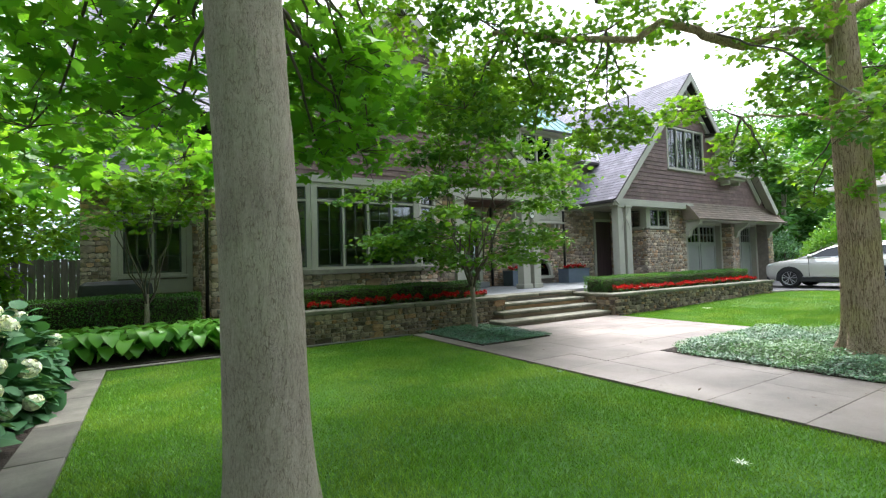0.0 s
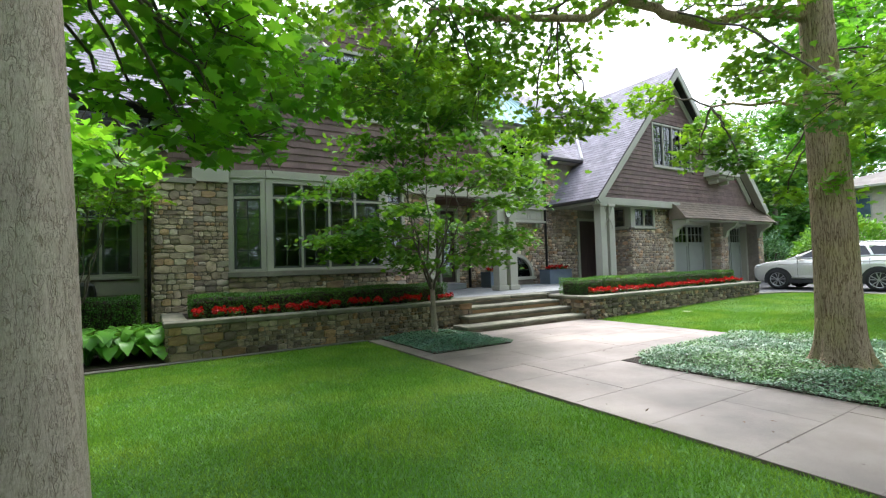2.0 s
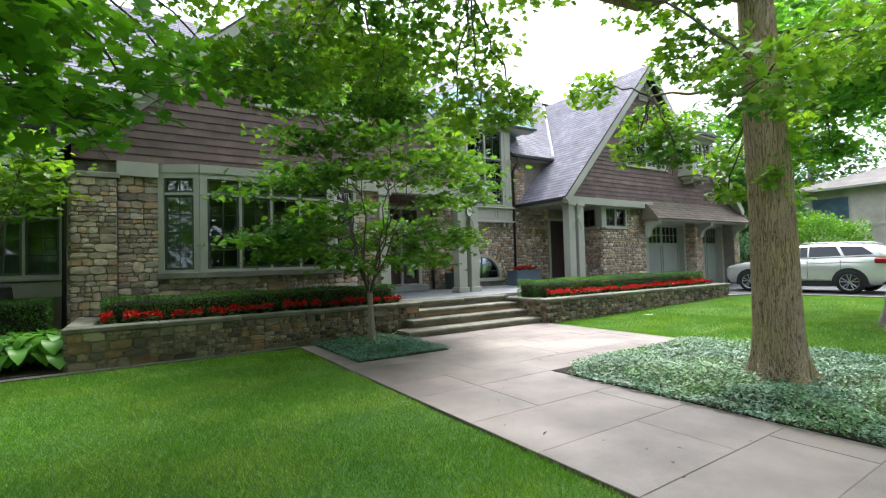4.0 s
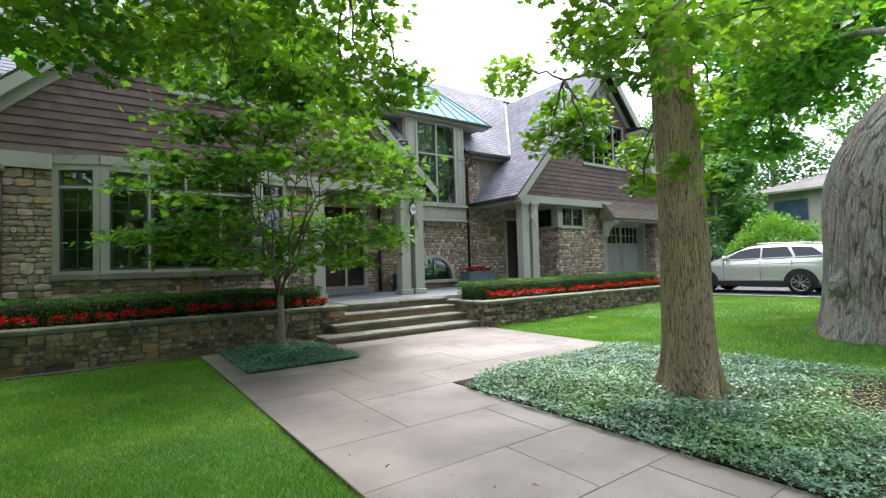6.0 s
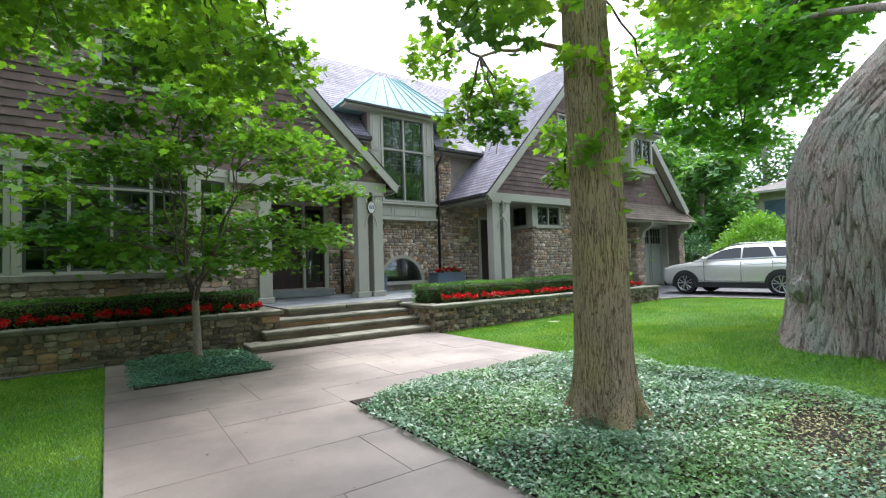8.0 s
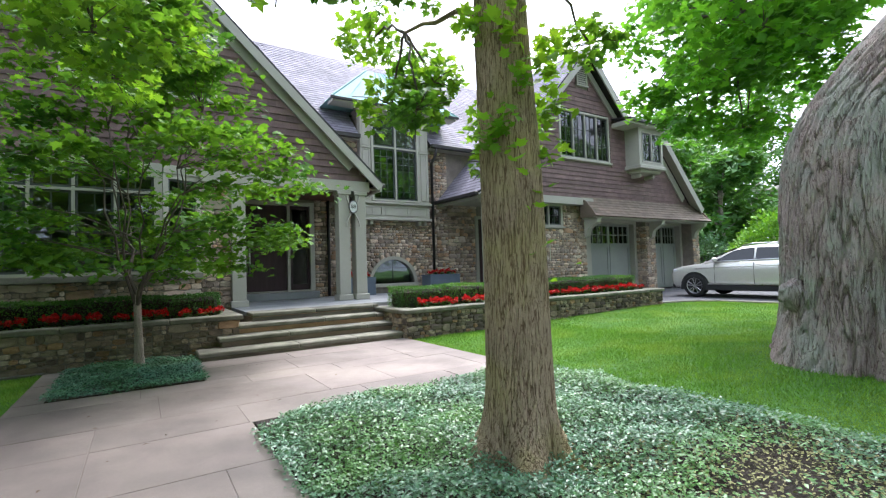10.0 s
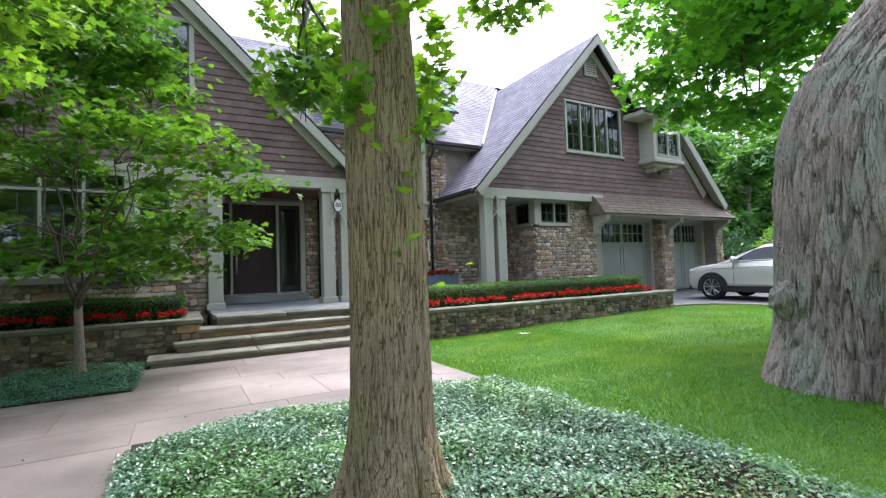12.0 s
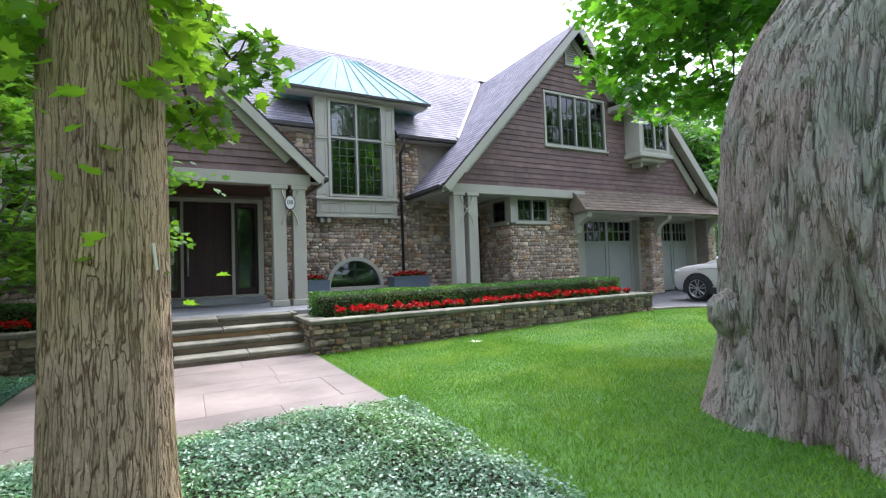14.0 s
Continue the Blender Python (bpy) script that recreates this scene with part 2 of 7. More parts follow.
def bark_mat(name, a, b, ridge, patch, stretch=0.1, crack_wide=0.05, depth=0.008, dark=(0.5, 0.45, 0.41), worn=0.5, wander=0.35, cross=0.0):
    """Bark: flat plates split by long broken cracks with the shade of their depth put into the colour, some cross
    breaks, fine fibre, patches of another tone.
    """
    m = mat(name, a, b, scale=4.0, rough=0.9, bump=0.0, fine=70.0, stain=0.15, spec=0.2)
    nt = m.node_tree
    bs = nt.nodes["Principled BSDF"]
    tc = nt.nodes.new("ShaderNodeTexCoord")
    warp = node(nt, "ShaderNodeTexNoise", Scale=ridge * 0.3, Detail=3.0, Roughness=0.6)
    link(nt, tc.outputs["Object"], warp.inputs["Vector"])
    shift = nt.nodes.new("ShaderNodeVectorMath")
    shift.operation = "SCALE"
    link(nt, warp.outputs["Color"], shift.inputs[0])
    shift.inputs["Scale"].default_value = wander / ridge
    moved = nt.nodes.new("ShaderNodeVectorMath")
    moved.operation = "ADD"
    link(nt, tc.outputs["Object"], moved.inputs[0])
    link(nt, shift.outputs[0], moved.inputs[1])

    def field(sx, sz, detail, off):
        mp = nt.nodes.new("ShaderNodeMapping")
        mp.inputs["Scale"].default_value = (sx, sx, sz)
        mp.inputs["Location"].default_value = (off, off * 0.7, off * 1.3)
        link(nt, moved.outputs[0], mp.inputs[0])
        n = node(nt, "ShaderNodeTexNoise", Scale=1.0, Detail=detail, Roughness=0.55)
        link(nt, mp.outputs[0], n.inputs["Vector"])
        return n.outputs[0]

    def line(f, wide):
        return span(nt, math_node(nt, "ABSOLUTE", math_node(nt, "SUBTRACT", f, 0.5)), 0.0, 1.0, wide * 0.12, wide)

    fibre = field(ridge * 2.4, ridge * 0.5, 5.0, 3.0)
    worn_at = field(ridge * 0.5, ridge * stretch * 0.8, 3.0, 7.0)
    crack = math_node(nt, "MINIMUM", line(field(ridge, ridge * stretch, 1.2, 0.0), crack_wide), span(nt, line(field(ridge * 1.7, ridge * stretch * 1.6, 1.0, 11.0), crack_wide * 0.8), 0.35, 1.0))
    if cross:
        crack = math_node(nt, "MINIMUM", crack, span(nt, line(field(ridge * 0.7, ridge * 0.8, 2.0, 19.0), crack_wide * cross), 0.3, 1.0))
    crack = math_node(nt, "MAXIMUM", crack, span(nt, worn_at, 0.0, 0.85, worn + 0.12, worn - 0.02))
    fine = node(nt, "ShaderNodeTexNoise", Scale=ridge * 5.0, Detail=3.0)
    link(nt, tc.outputs["Object"], fine.inputs["Vector"])
    hgt = math_node(nt, "ADD", crack, math_node(nt, "ADD", math_node(nt, "MULTIPLY", fibre, 0.7), math_node(nt, "MULTIPLY", fine.outputs[0], 0.2)))
    old = bs.inputs["Base Color"].links[0].from_socket
    big = node(nt, "ShaderNodeTexNoise", Scale=1.7, Detail=5.0, Roughness=0.6)
    link(nt, tc.outputs["Object"], big.inputs["Vector"])
    base = mix_node(nt, span(nt, big.outputs[0], 0, 0.85, 0.46, 0.6), old, patch)
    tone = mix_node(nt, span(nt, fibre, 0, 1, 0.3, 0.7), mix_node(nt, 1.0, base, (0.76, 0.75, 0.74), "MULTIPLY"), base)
    # cracks multiplied darker: shade of the grooves as colour
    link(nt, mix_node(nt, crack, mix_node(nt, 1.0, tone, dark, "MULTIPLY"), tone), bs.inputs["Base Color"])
    bp = node(nt, "ShaderNodeBump", Strength=1.0, Distance=depth)
    link(nt, hgt, bp.inputs["Height"])
    link(nt, bp.outputs[0], bs.inputs["Normal"])
    return m


TAN = ((0.48, 0.365, 0.265), (0.37, 0.27, 0.205), (0.57, 0.475, 0.36), (0.47, 0.275, 0.15), (0.27, 0.205, 0.175), (0.44, 0.365, 0.31))
GREY = ((0.34, 0.245, 0.17), (0.25, 0.18, 0.13), (0.44, 0.35, 0.255), (0.38, 0.21, 0.105), (0.15, 0.108, 0.09), (0.33, 0.265, 0.20))
STONE = mat("rubble_stone", (0.45, 0.365, 0.285), (0.315, 0.255, 0.21), scale=7, rough=0.85, bump=0.5, fine=60, vary=0.38, third=TAN, stain=0.3)
STONE_ISLE = mat("rubble_stone_small", (0.45, 0.365, 0.285), (0.315, 0.255, 0.21), scale=7, rough=0.85, bump=0.5, fine=60, vary=0.38, island=True, third=TAN, stain=0.3)
STONE_DARK = mat("planter_stone", (0.27, 0.215, 0.165), (0.17, 0.135, 0.11), scale=7, rough=0.88, bump=0.5, fine=55, vary=0.42, third=GREY, stain=0.35)
MORTAR = mat("mortar", (0.27, 0.23, 0.19), (0.19, 0.16, 0.135), scale=6, rough=0.95, bump=0.4, fine=120)
LIMESTONE = mat("limestone_cap", (0.28, 0.255, 0.21), (0.19, 0.175, 0.142), scale=3.5, rough=0.85, bump=0.3, fine=90, stain=0.35, vary=0.08)
STEPSTONE = mat("weathered_step_stone", (0.25, 0.232, 0.18), (0.11, 0.11, 0.075), scale=3.6, rough=0.85, bump=0.4, fine=80, stain=0.5, vary=0.1)
KERBSTONE = mat("weathered_edging_stone", (0.165, 0.155, 0.13), (0.085, 0.082, 0.068), scale=3.0, rough=0.88, bump=0.35, fine=90, stain=0.4, vary=0.08)
PAVING = mat("walk_flagstone", (0.29, 0.238, 0.21), (0.15, 0.121, 0.107), scale=1.2, rough=0.52, bump=0.18, fine=110, stain=0.6, vary=0.09, run_on=True)
JOINT = mat("sandy_joint", (0.20, 0.168, 0.148), (0.13, 0.108, 0.094), scale=5, rough=0.95, bump=0.3, fine=140)
PORCHSTONE = mat("porch_bluestone", (0.26, 0.27, 0.27), (0.19, 0.20, 0.205), scale=2, rough=0.6, bump=0.12, fine=90, vary=0.12)
TRIM = mat("taupe_painted_trim", (0.385, 0.37, 0.305), (0.35, 0.335, 0.28), scale=2, rough=0.55, bump=0.05, fine=130, stain=0.08)
SIDING = shingle_mat("stained_cedar_siding", (0.188, 0.117, 0.107), (0.13, 0.082, 0.077), 0.17)
SKIRT = shingle_mat("weathered_cedar_shingle", (0.20, 0.145, 0.105), (0.125, 0.10, 0.07), 0.15)
ROOF = roof_mat("grey_roof_shingle", (0.245, 0.23, 0.265), (0.19, 0.18, 0.21))
METALROOF = mat("pale_metal_roof", (0.215, 0.375, 0.37), (0.185, 0.325, 0.325), scale=1.5, rough=0.6, bump=0.03, stain=0.08, spec=0.2)
GUTTER = mat("dark_bronze_metal", (0.055, 0.05, 0.048), (0.035, 0.032, 0.03), rough=0.45, bump=0.03, metal=0.4)
FRAMEDARK = mat("dark_window_frame", (0.06, 0.07, 0.065), (0.04, 0.046, 0.044), rough=0.45, bump=0.03, stain=0.1)
DOORDARK = mat("espresso_door_wood", (0.062, 0.036, 0.038), (0.042, 0.025, 0.027), scale=2, rough=0.55, bump=0.05, fine=30, stretch=(6, 6, 0.6), spec=0.3)
REDWOOD = mat("red_cedar_boards", (0.12, 0.045, 0.03), (0.075, 0.03, 0.022), scale=2, rough=0.6, stretch=(0.5, 8, 8))
GARAGE = mat("grey_garage_paint", (0.275, 0.285, 0.26), (0.245, 0.255, 0.235), scale=2, rough=0.55, bump=0.05, stain=0.1)
STEEL = mat("brushed_steel", (0.62, 0.61, 0.58), (0.5, 0.5, 0.48), rough=0.28, bump=0.02, metal=1.0)
PLASTER = mat("interior_plaster", (0.24, 0.22, 0.19), (0.2, 0.18, 0.155), rough=0.9, bump=0.05)
CURTAIN = mat("pale_linen_blind", (0.5, 0.47, 0.42), (0.42, 0.40, 0.36), scale=4, rough=0.95, stretch=(14, 14, 0.4), bump=0.2)
GLASS = glass_mat("window_glass")
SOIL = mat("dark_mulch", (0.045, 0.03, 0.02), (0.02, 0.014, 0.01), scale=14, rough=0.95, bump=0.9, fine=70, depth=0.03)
TURF = mat("turf_soil", (0.06, 0.165, 0.016), (0.042, 0.12, 0.012), scale=1.4, rough=0.9, bump=0.6, fine=120, stain=0.25)
ASPHALT = mat("asphalt", (0.115, 0.115, 0.122), (0.085, 0.085, 0.09), scale=2, rough=0.85, bump=0.4, fine=160)
BLUEBOX = mat("blue_grey_glazed_box", (0.125, 0.16, 0.205), (0.10, 0.13, 0.17), rough=0.5, bump=0.05, stain=0.15)
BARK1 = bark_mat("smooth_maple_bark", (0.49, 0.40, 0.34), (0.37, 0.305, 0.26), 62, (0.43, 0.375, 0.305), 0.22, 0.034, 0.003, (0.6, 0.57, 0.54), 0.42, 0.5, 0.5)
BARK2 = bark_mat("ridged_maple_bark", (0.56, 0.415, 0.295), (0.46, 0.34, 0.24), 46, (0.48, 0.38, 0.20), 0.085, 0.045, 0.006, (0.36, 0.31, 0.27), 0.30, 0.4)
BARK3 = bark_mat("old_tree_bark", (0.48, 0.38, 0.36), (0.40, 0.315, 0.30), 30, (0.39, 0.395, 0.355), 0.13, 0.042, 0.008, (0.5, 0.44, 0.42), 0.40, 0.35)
TWIG = mat("twig_bark", (0.12, 0.095, 0.075), (0.075, 0.06, 0.05), scale=20, rough=0.9)
GRASS = leaf_mat("grass_blade", (0.15, 0.325, 0.032), (0.092, 0.235, 0.022), (0.2, 0.345, 0.048), 0.35, 0.5)
MAPLE = leaf_mat("maple_leaf", (0.085, 0.26, 0.03), (0.14, 0.37, 0.028), (0.07, 0.21, 0.035), 0.6, 0.42)
MAPLE2 = leaf_mat("light_maple_leaf", (0.12, 0.27, 0.024), (0.19, 0.36, 0.03), (0.065, 0.18, 0.03), 0.5, 0.45)
SAPLEAF = leaf_mat("sapling_leaf", (0.115, 0.255, 0.023), (0.078, 0.19, 0.023), (0.05, 0.145, 0.028), 0.46, 0.6, 0.2)
NEARLEAF = leaf_mat("near_maple_leaf", (0.11, 0.30, 0.034), (0.17, 0.40, 0.034), (0.09, 0.25, 0.04), 0.6, 0.42)
LIGHTLEAF = leaf_mat("sunlit_yellow_green_leaf", (0.17, 0.36, 0.028), (0.12, 0.29, 0.026), (0.22, 0.40, 0.03), 0.55, 0.5)
FARLEAF = leaf_mat("distant_leaf", (0.07, 0.20, 0.05), (0.11, 0.27, 0.05), (0.055, 0.15, 0.045), 0.4, 0.6)
LIMELEAF = leaf_mat("lime_shrub_leaf", (0.15, 0.34, 0.03), (0.10, 0.26, 0.03), None, 0.35, 0.5)
COVER = leaf_mat("ground_cover_leaf", (0.135, 0.265, 0.165), (0.07, 0.175, 0.085), (0.12, 0.27, 0.075), 0.2, 0.34, 0.6)
BLUECOVER = leaf_mat("blue_green_cover_leaf", (0.10, 0.235, 0.17), (0.05, 0.16, 0.11), (0.07, 0.19, 0.09), 0.2, 0.42, 0.5)
BOXLEAF = leaf_mat("boxwood_leaf", (0.072, 0.195, 0.034), (0.042, 0.13, 0.028), (0.105, 0.25, 0.04), 0.25, 0.4)
HOSTA = leaf_mat("hosta_leaf", (0.115, 0.31, 0.04), (0.08, 0.24, 0.035), (0.15, 0.35, 0.045), 0.25, 0.35)
HYDLEAF = leaf_mat("hydrangea_leaf", (0.036, 0.12, 0.05), (0.055, 0.155, 0.06), None, 0.2, 0.6, 0.2)
PETALWHITE = leaf_mat("white_petal", (0.82, 0.84, 0.78), (0.72, 0.78, 0.66), None, 0.2, 0.6)
PETALRED = leaf_mat("red_petal", (0.62, 0.012, 0.012), (0.45, 0.008, 0.012), None, 0.2, 0.5)
FENCEWOOD = mat("grey_fence_wood", (0.17, 0.15, 0.135), (0.12, 0.105, 0.095), rough=0.9, stretch=(6, 6, 0.7), vary=0.15)
STUCCO = mat("beige_stucco", (0.56, 0.48, 0.42), (0.5, 0.43, 0.375), rough=0.9, bump=0.2)

# ---- ground ----
def ease(x, a, b):
    k = min(max((x - a) / (b - a), 0.0), 1.0)
    return k * k * (3 - 2 * k)


def ground_z(u, v):
    """Flat by the walk; the lawn towards the drive rises a little, and more at the foot of the old tree."""
    z = 0.11 * ease(u, 9.3, 16.5)
    z += 0.22 * math.exp(-((u - 12.0) ** 2 + (v - 1.8) ** 2) / 3.2) * ease(u, 9.0, 10.6)
    return z


def ground_sheet():
    us = [-400, -120, -50, -25, -14, -9] + [-6 + 0.4 * i for i in range(84)] + [30, 36, 45, 70, 140, 400]
    vs = [-400, -120, -50, -25, -14] + [-9 + 0.4 * i for i in range(60)] + [17, 22, 30, 45, 80, 160, 400]
    V = [(u, v, ground_z(u, v) if abs(u) < 60 and abs(v) < 60 else 0.11) for v in vs for u in us]
    n = len(us)
    T = []
    for j in range(len(vs) - 1):
        for i in range(n - 1):
            a = j * n + i
            T += [(a, a + 1, a + n + 1), (a, a + n + 1, a + n)]
    ob = new("ground", np_mesh("ground", V, T, TURF, True))
    ob.matrix_basis = HM
    tagged(ob, "green mown lawn ground reaching into the distance", "ground", kind="structure")


ground_sheet()


def flat(name, pts, z, material, label, category, kind="structure", thick=0.05):
    bm = slab(bmesh.new(), pts, z - thick, z)
    return solo(name, bm, material, label, category, kind=kind)


# driveway with its pale kerb
flat("driveway", [(18.55, -30), (27.5, -30), (27.5, 11.3), (17.6, 11.3), (17.25, 9.2), (17.25, 7.45), (18.2, 6.95), (18.55, 6.2)], 0.135, ASPHALT, "grey asphalt driveway before the garage doors", "driveway", thick=0.2)
kb = bmesh.new()
edge = [(17.2, 7.4), (17.75, 7.25), (18.15, 6.95), (18.42, 6.5), (18.5, 5.9), (18.5, -30)]
for (a, b), (c, d) in zip(edge, edge[1:]):
    n = Vector((d - b, a - c)).normalized() * 0.09
    slab(kb, [(a - n.x, b - n.y), (a + n.x, b + n.y), (c + n.x, d + n.y), (c - n.x, d - n.y)], 0.0, 0.15)
solo("driveway_kerb", kb, LIMESTONE, "pale stone kerb between lawn and driveway", "kerb", kind="structure")
flat("street", [(-200, -16), (200, -16), (200, -9.5), (-200, -9.5)], 0.115, ASPHALT, "grey asphalt residential street", "road", thick=0.1)

# planting beds of dark earth
flat("mulch_bed", [(6.06, -8), (9.3, -8), (9.3, 3.6), (9.0, 4.0), (6.06, 4.02)], 0.035, SOIL, "dark earth bed under ground cover", "planting bed")
flat("mulch_bed", [(4.46, 6.02), (5.9, 6.02), (5.9, 7.9), (4.46, 7.9)], 0.04, SOIL, "small dark earth bed round the sapling", "planting bed")
flat("mulch_bed", [(-6, 8.1), (1.12, 8.1), (1.12, 10.1), (0.98, 12.35), (-6, 12.35)], 0.04, SOIL, "dark earth bed with hostas before the wing", "planting bed")
flat("mulch_bed", [(-5, -6), (-0.86, -6), (-0.86, 8.0), (-5, 8.0)], 0.03, SOIL, "dark earth bed under hydrangeas", "planting bed")

# ---- house ----
house = thing("house", 0, 0, 0, label="two-storey stone and brown shingle house with grey gabled roofs", category="house")
rs = random.Random(5)


def unit_stone(seed):
    """A rounded, uneven stone of unit width and height, its face towards -y."""
    r = random.Random(seed)
    bm = bmesh.new()
    out, n = [], 10
    sq = r.uniform(4.0, 8.0)
    for i in range(n):
        a = 2 * math.pi * (i + r.uniform(-0.25, 0.25)) / n
        k = 0.5 / (abs(math.cos(a)) ** sq + abs(math.sin(a)) ** sq) ** (1 / sq) * r.uniform(0.9, 1.06)
        out.append((k * math.cos(a), k * math.sin(a)))
    rings = []
    for k, y in ((1.0, 0.014), (0.97, -0.018), (0.88, -0.034)):
        rings.append([bm.verts.new((x * k, y + (r.uniform(-0.007, 0.007) if y < 0 else 0), z * k)) for x, z in out])
    for a, b in zip(rings, rings[1:]):
        for i in range(n):
            bm.faces.new((a[i], a[(i + 1) % n], b[(i + 1) % n], b[i]))
    mid = bm.verts.new((r.uniform(-0.15, 0.15), -0.037 + r.uniform(-0.007, 0.007), r.uniform(-0.15, 0.15)))
    for i in range(n):
        bm.faces.new((rings[-1][i], rings[-1][(i + 1) % n], mid))
    bmesh.ops.recalc_face_normals(bm, faces=bm.faces[:])
    return bm


def stone_pool(material, tag):
    pool = []
    for s in range(14):
        pool.append(mesh_of("stone", unit_stone(s + tag), material))
    return pool


POOL_HOUSE, POOL_PLANTER = stone_pool(STONE, 100), stone_pool(STONE_DARK, 300)
LATER = []


def lay_stones(wall, m, x0, x1, z0, z1, holes=(), pool=None, tall=(0.085, 0.17), wide=(0.14, 0.42), arch=None, limit=300, joint=0.012):
    """Notes a rubble facing of single stones for the end of the build. The face looks to -y of m."""
    LATER.append((wall, m, x0, x1, z0, z1, holes, pool or POOL_HOUSE, tall, wide, arch, limit, joint))


def set_stones(wall, m, x0, x1, z0, z1, holes, pool, tall, wide, arch, limit, joint):
    r = random.Random(int(abs(x0 * 31 + z0 * 17 + x1 * 7) * 10) + 3)
    cells, todo, x = [], [], x0
    while x < x1 - 1e-3:
        w = min(r.uniform(0.7, 1.3), x1 - x)
        if x1 - x - w < 0.3:
            w = x1 - x
        todo.append((x, x + w, z0, z1))
        x += w
    while todo:
        a, b, c, d = todo.pop()
        w, h = b - a, d - c
        most = r.uniform(*tall)
        if h > most * 1.5:
            k = c + h * r.uniform(0.38, 0.62)
            todo += [(a, b, c, k), (a, b, k, d)]
        elif w > max(h * r.uniform(1.5, 2.9), wide[0]):
            k = a + w * r.uniform(0.34, 0.66)
            todo += [(a, k, c, d), (k, b, c, d)]
        else:
            cells.append((a, b, c, d))
    out = []
    for a, b, c, d in cells:
        parts = [(a, b, c, d)]
        for hx0, hx1, hz0, hz1 in holes:
            nxt = []
            for e in parts:
                if e[1] <= hx0 + 1e-3 or e[0] >= hx1 - 1e-3 or e[3] <= hz0 + 1e-3 or e[2] >= hz1 - 1e-3:
                    nxt.append(e)
                    continue
                if e[0] < hx0:
                    nxt.append((e[0], hx0, e[2], e[3]))
                if e[1] > hx1:
                    nxt.append((hx1, e[1], e[2], e[3]))
                if e[2] < hz0:
                    nxt.append((max(e[0], hx0), min(e[1], hx1), e[2], hz0))
                if e[3] > hz1:
                    nxt.append((max(e[0], hx0), min(e[1], hx1), hz1, e[3]))
            parts = nxt
        for e in parts:
            if e[1] - e[0] < 0.035 or e[3] - e[2] < 0.03:
                continue
            cx, cz = (e[0] + e[1]) / 2, (e[2] + e[3]) / 2
            if arch and math.hypot(cx - arch[0], cz - arch[1]) < arch[2] and cz > arch[1] - 0.05:
                continue
            out.append(e)
    if arch:
        n = 15
        for k in range(n):
            a = math.pi * (k + 0.5) / n
            out.append((arch[0] + (arch[2] - 0.1) * math.cos(a), a, arch[1] + (arch[2] - 0.1) * math.sin(a), None))
    r.shuffle(out)
    joined_v, joined_t = [], []
    for i, e in enumerate(out):
        me = r.choice(pool)
        if e[3] is None:
            t = m @ Matrix.Translation((e[0], 0, e[2])) @ Matrix.Rotation(math.pi / 2 - e[1], 4, "Y") @ Matrix.Diagonal((0.13, 1, 0.22, 1))
        else:
            w, h = e[1] - e[0] - joint, e[3] - e[2] - joint
            t = m @ Matrix.Translation(((e[0] + e[1]) / 2, r.uniform(-0.008, 0.006), (e[2] + e[3]) / 2)) @ Matrix.Rotation(r.uniform(-0.09, 0.09), 4, "Y") @ Matrix.Diagonal((w * 1.1, 1, h * 1.13, 1))
            if r.random() < 0.5:
                t = t @ Matrix.Rotation(math.pi, 4, "Y")
        if i < limit:
            ob = new("stone", me)
            ob.parent = wall
            ob.matrix_basis = t
        else:
            k = len(joined_v)
            joined_v += [tuple(t @ v.co) for v in me.vertices]
            for p in me.polygons:
                vs = list(p.vertices)
                joined_t += [(k + vs[0], k + vs[j], k + vs[j + 1]) for j in range(1, len(vs) - 1)]
    if joined_v:
        ob = new("stone_facing", np_mesh("stone_facing", joined_v, joined_t, STONE_ISLE if pool is POOL_HOUSE else STONE_DARK))
        ob.parent = wall
        ob["kind"] = "stuff"


def wall_with_holes(name, m, x0, x1, z0, z1, thick, holes=(), material=MORTAR, label="", parent=None):
    """A wall in the plane y = 0 of m, as thick as given behind it, with holes through it."""
    xs = sorted({x0, x1, *(h[0] for h in holes), *(h[1] for h in holes)})
    zs = sorted({z0, z1, *(h[2] for h in holes), *(h[3] for h in holes)})
    bm, seen = bmesh.new(), {}

    def vert(i, j, y):
        if (i, j, y) not in seen:
            seen[i, j, y] = bm.verts.new((xs[i], thick if y else 0.0, zs[j]))
        return seen[i, j, y]

    def solid(i, j):
        if not (0 <= i < len(xs) - 1 and 0 <= j < len(zs) - 1):
            return False
        a, c = (xs[i] + xs[i + 1]) / 2, (zs[j] + zs[j + 1]) / 2
        return not any(h[0] <= a <= h[1] and h[2] <= c <= h[3] for h in holes)

    for i in range(len(xs) - 1):
        for j in range(len(zs) - 1):
            if not solid(i, j):
                continue
            for y in (0, 1):
                bm.faces.new([vert(i, j, y), vert(i + 1, j, y), vert(i + 1, j + 1, y), vert(i, j + 1, y)])
            for di, dj, p, q in ((-1, 0, (i, j), (i, j + 1)), (1, 0, (i + 1, j), (i + 1, j + 1)), (0, -1, (i, j), (i + 1, j)), (0, 1, (i, j + 1), (i + 1, j + 1))):
                if not solid(i + di, j + dj):
                    bm.faces.new([vert(*p, 0), vert(*q, 0), vert(*q, 1), vert(*p, 1)])
    return part(name, bm, material, parent or house, label, m=m)


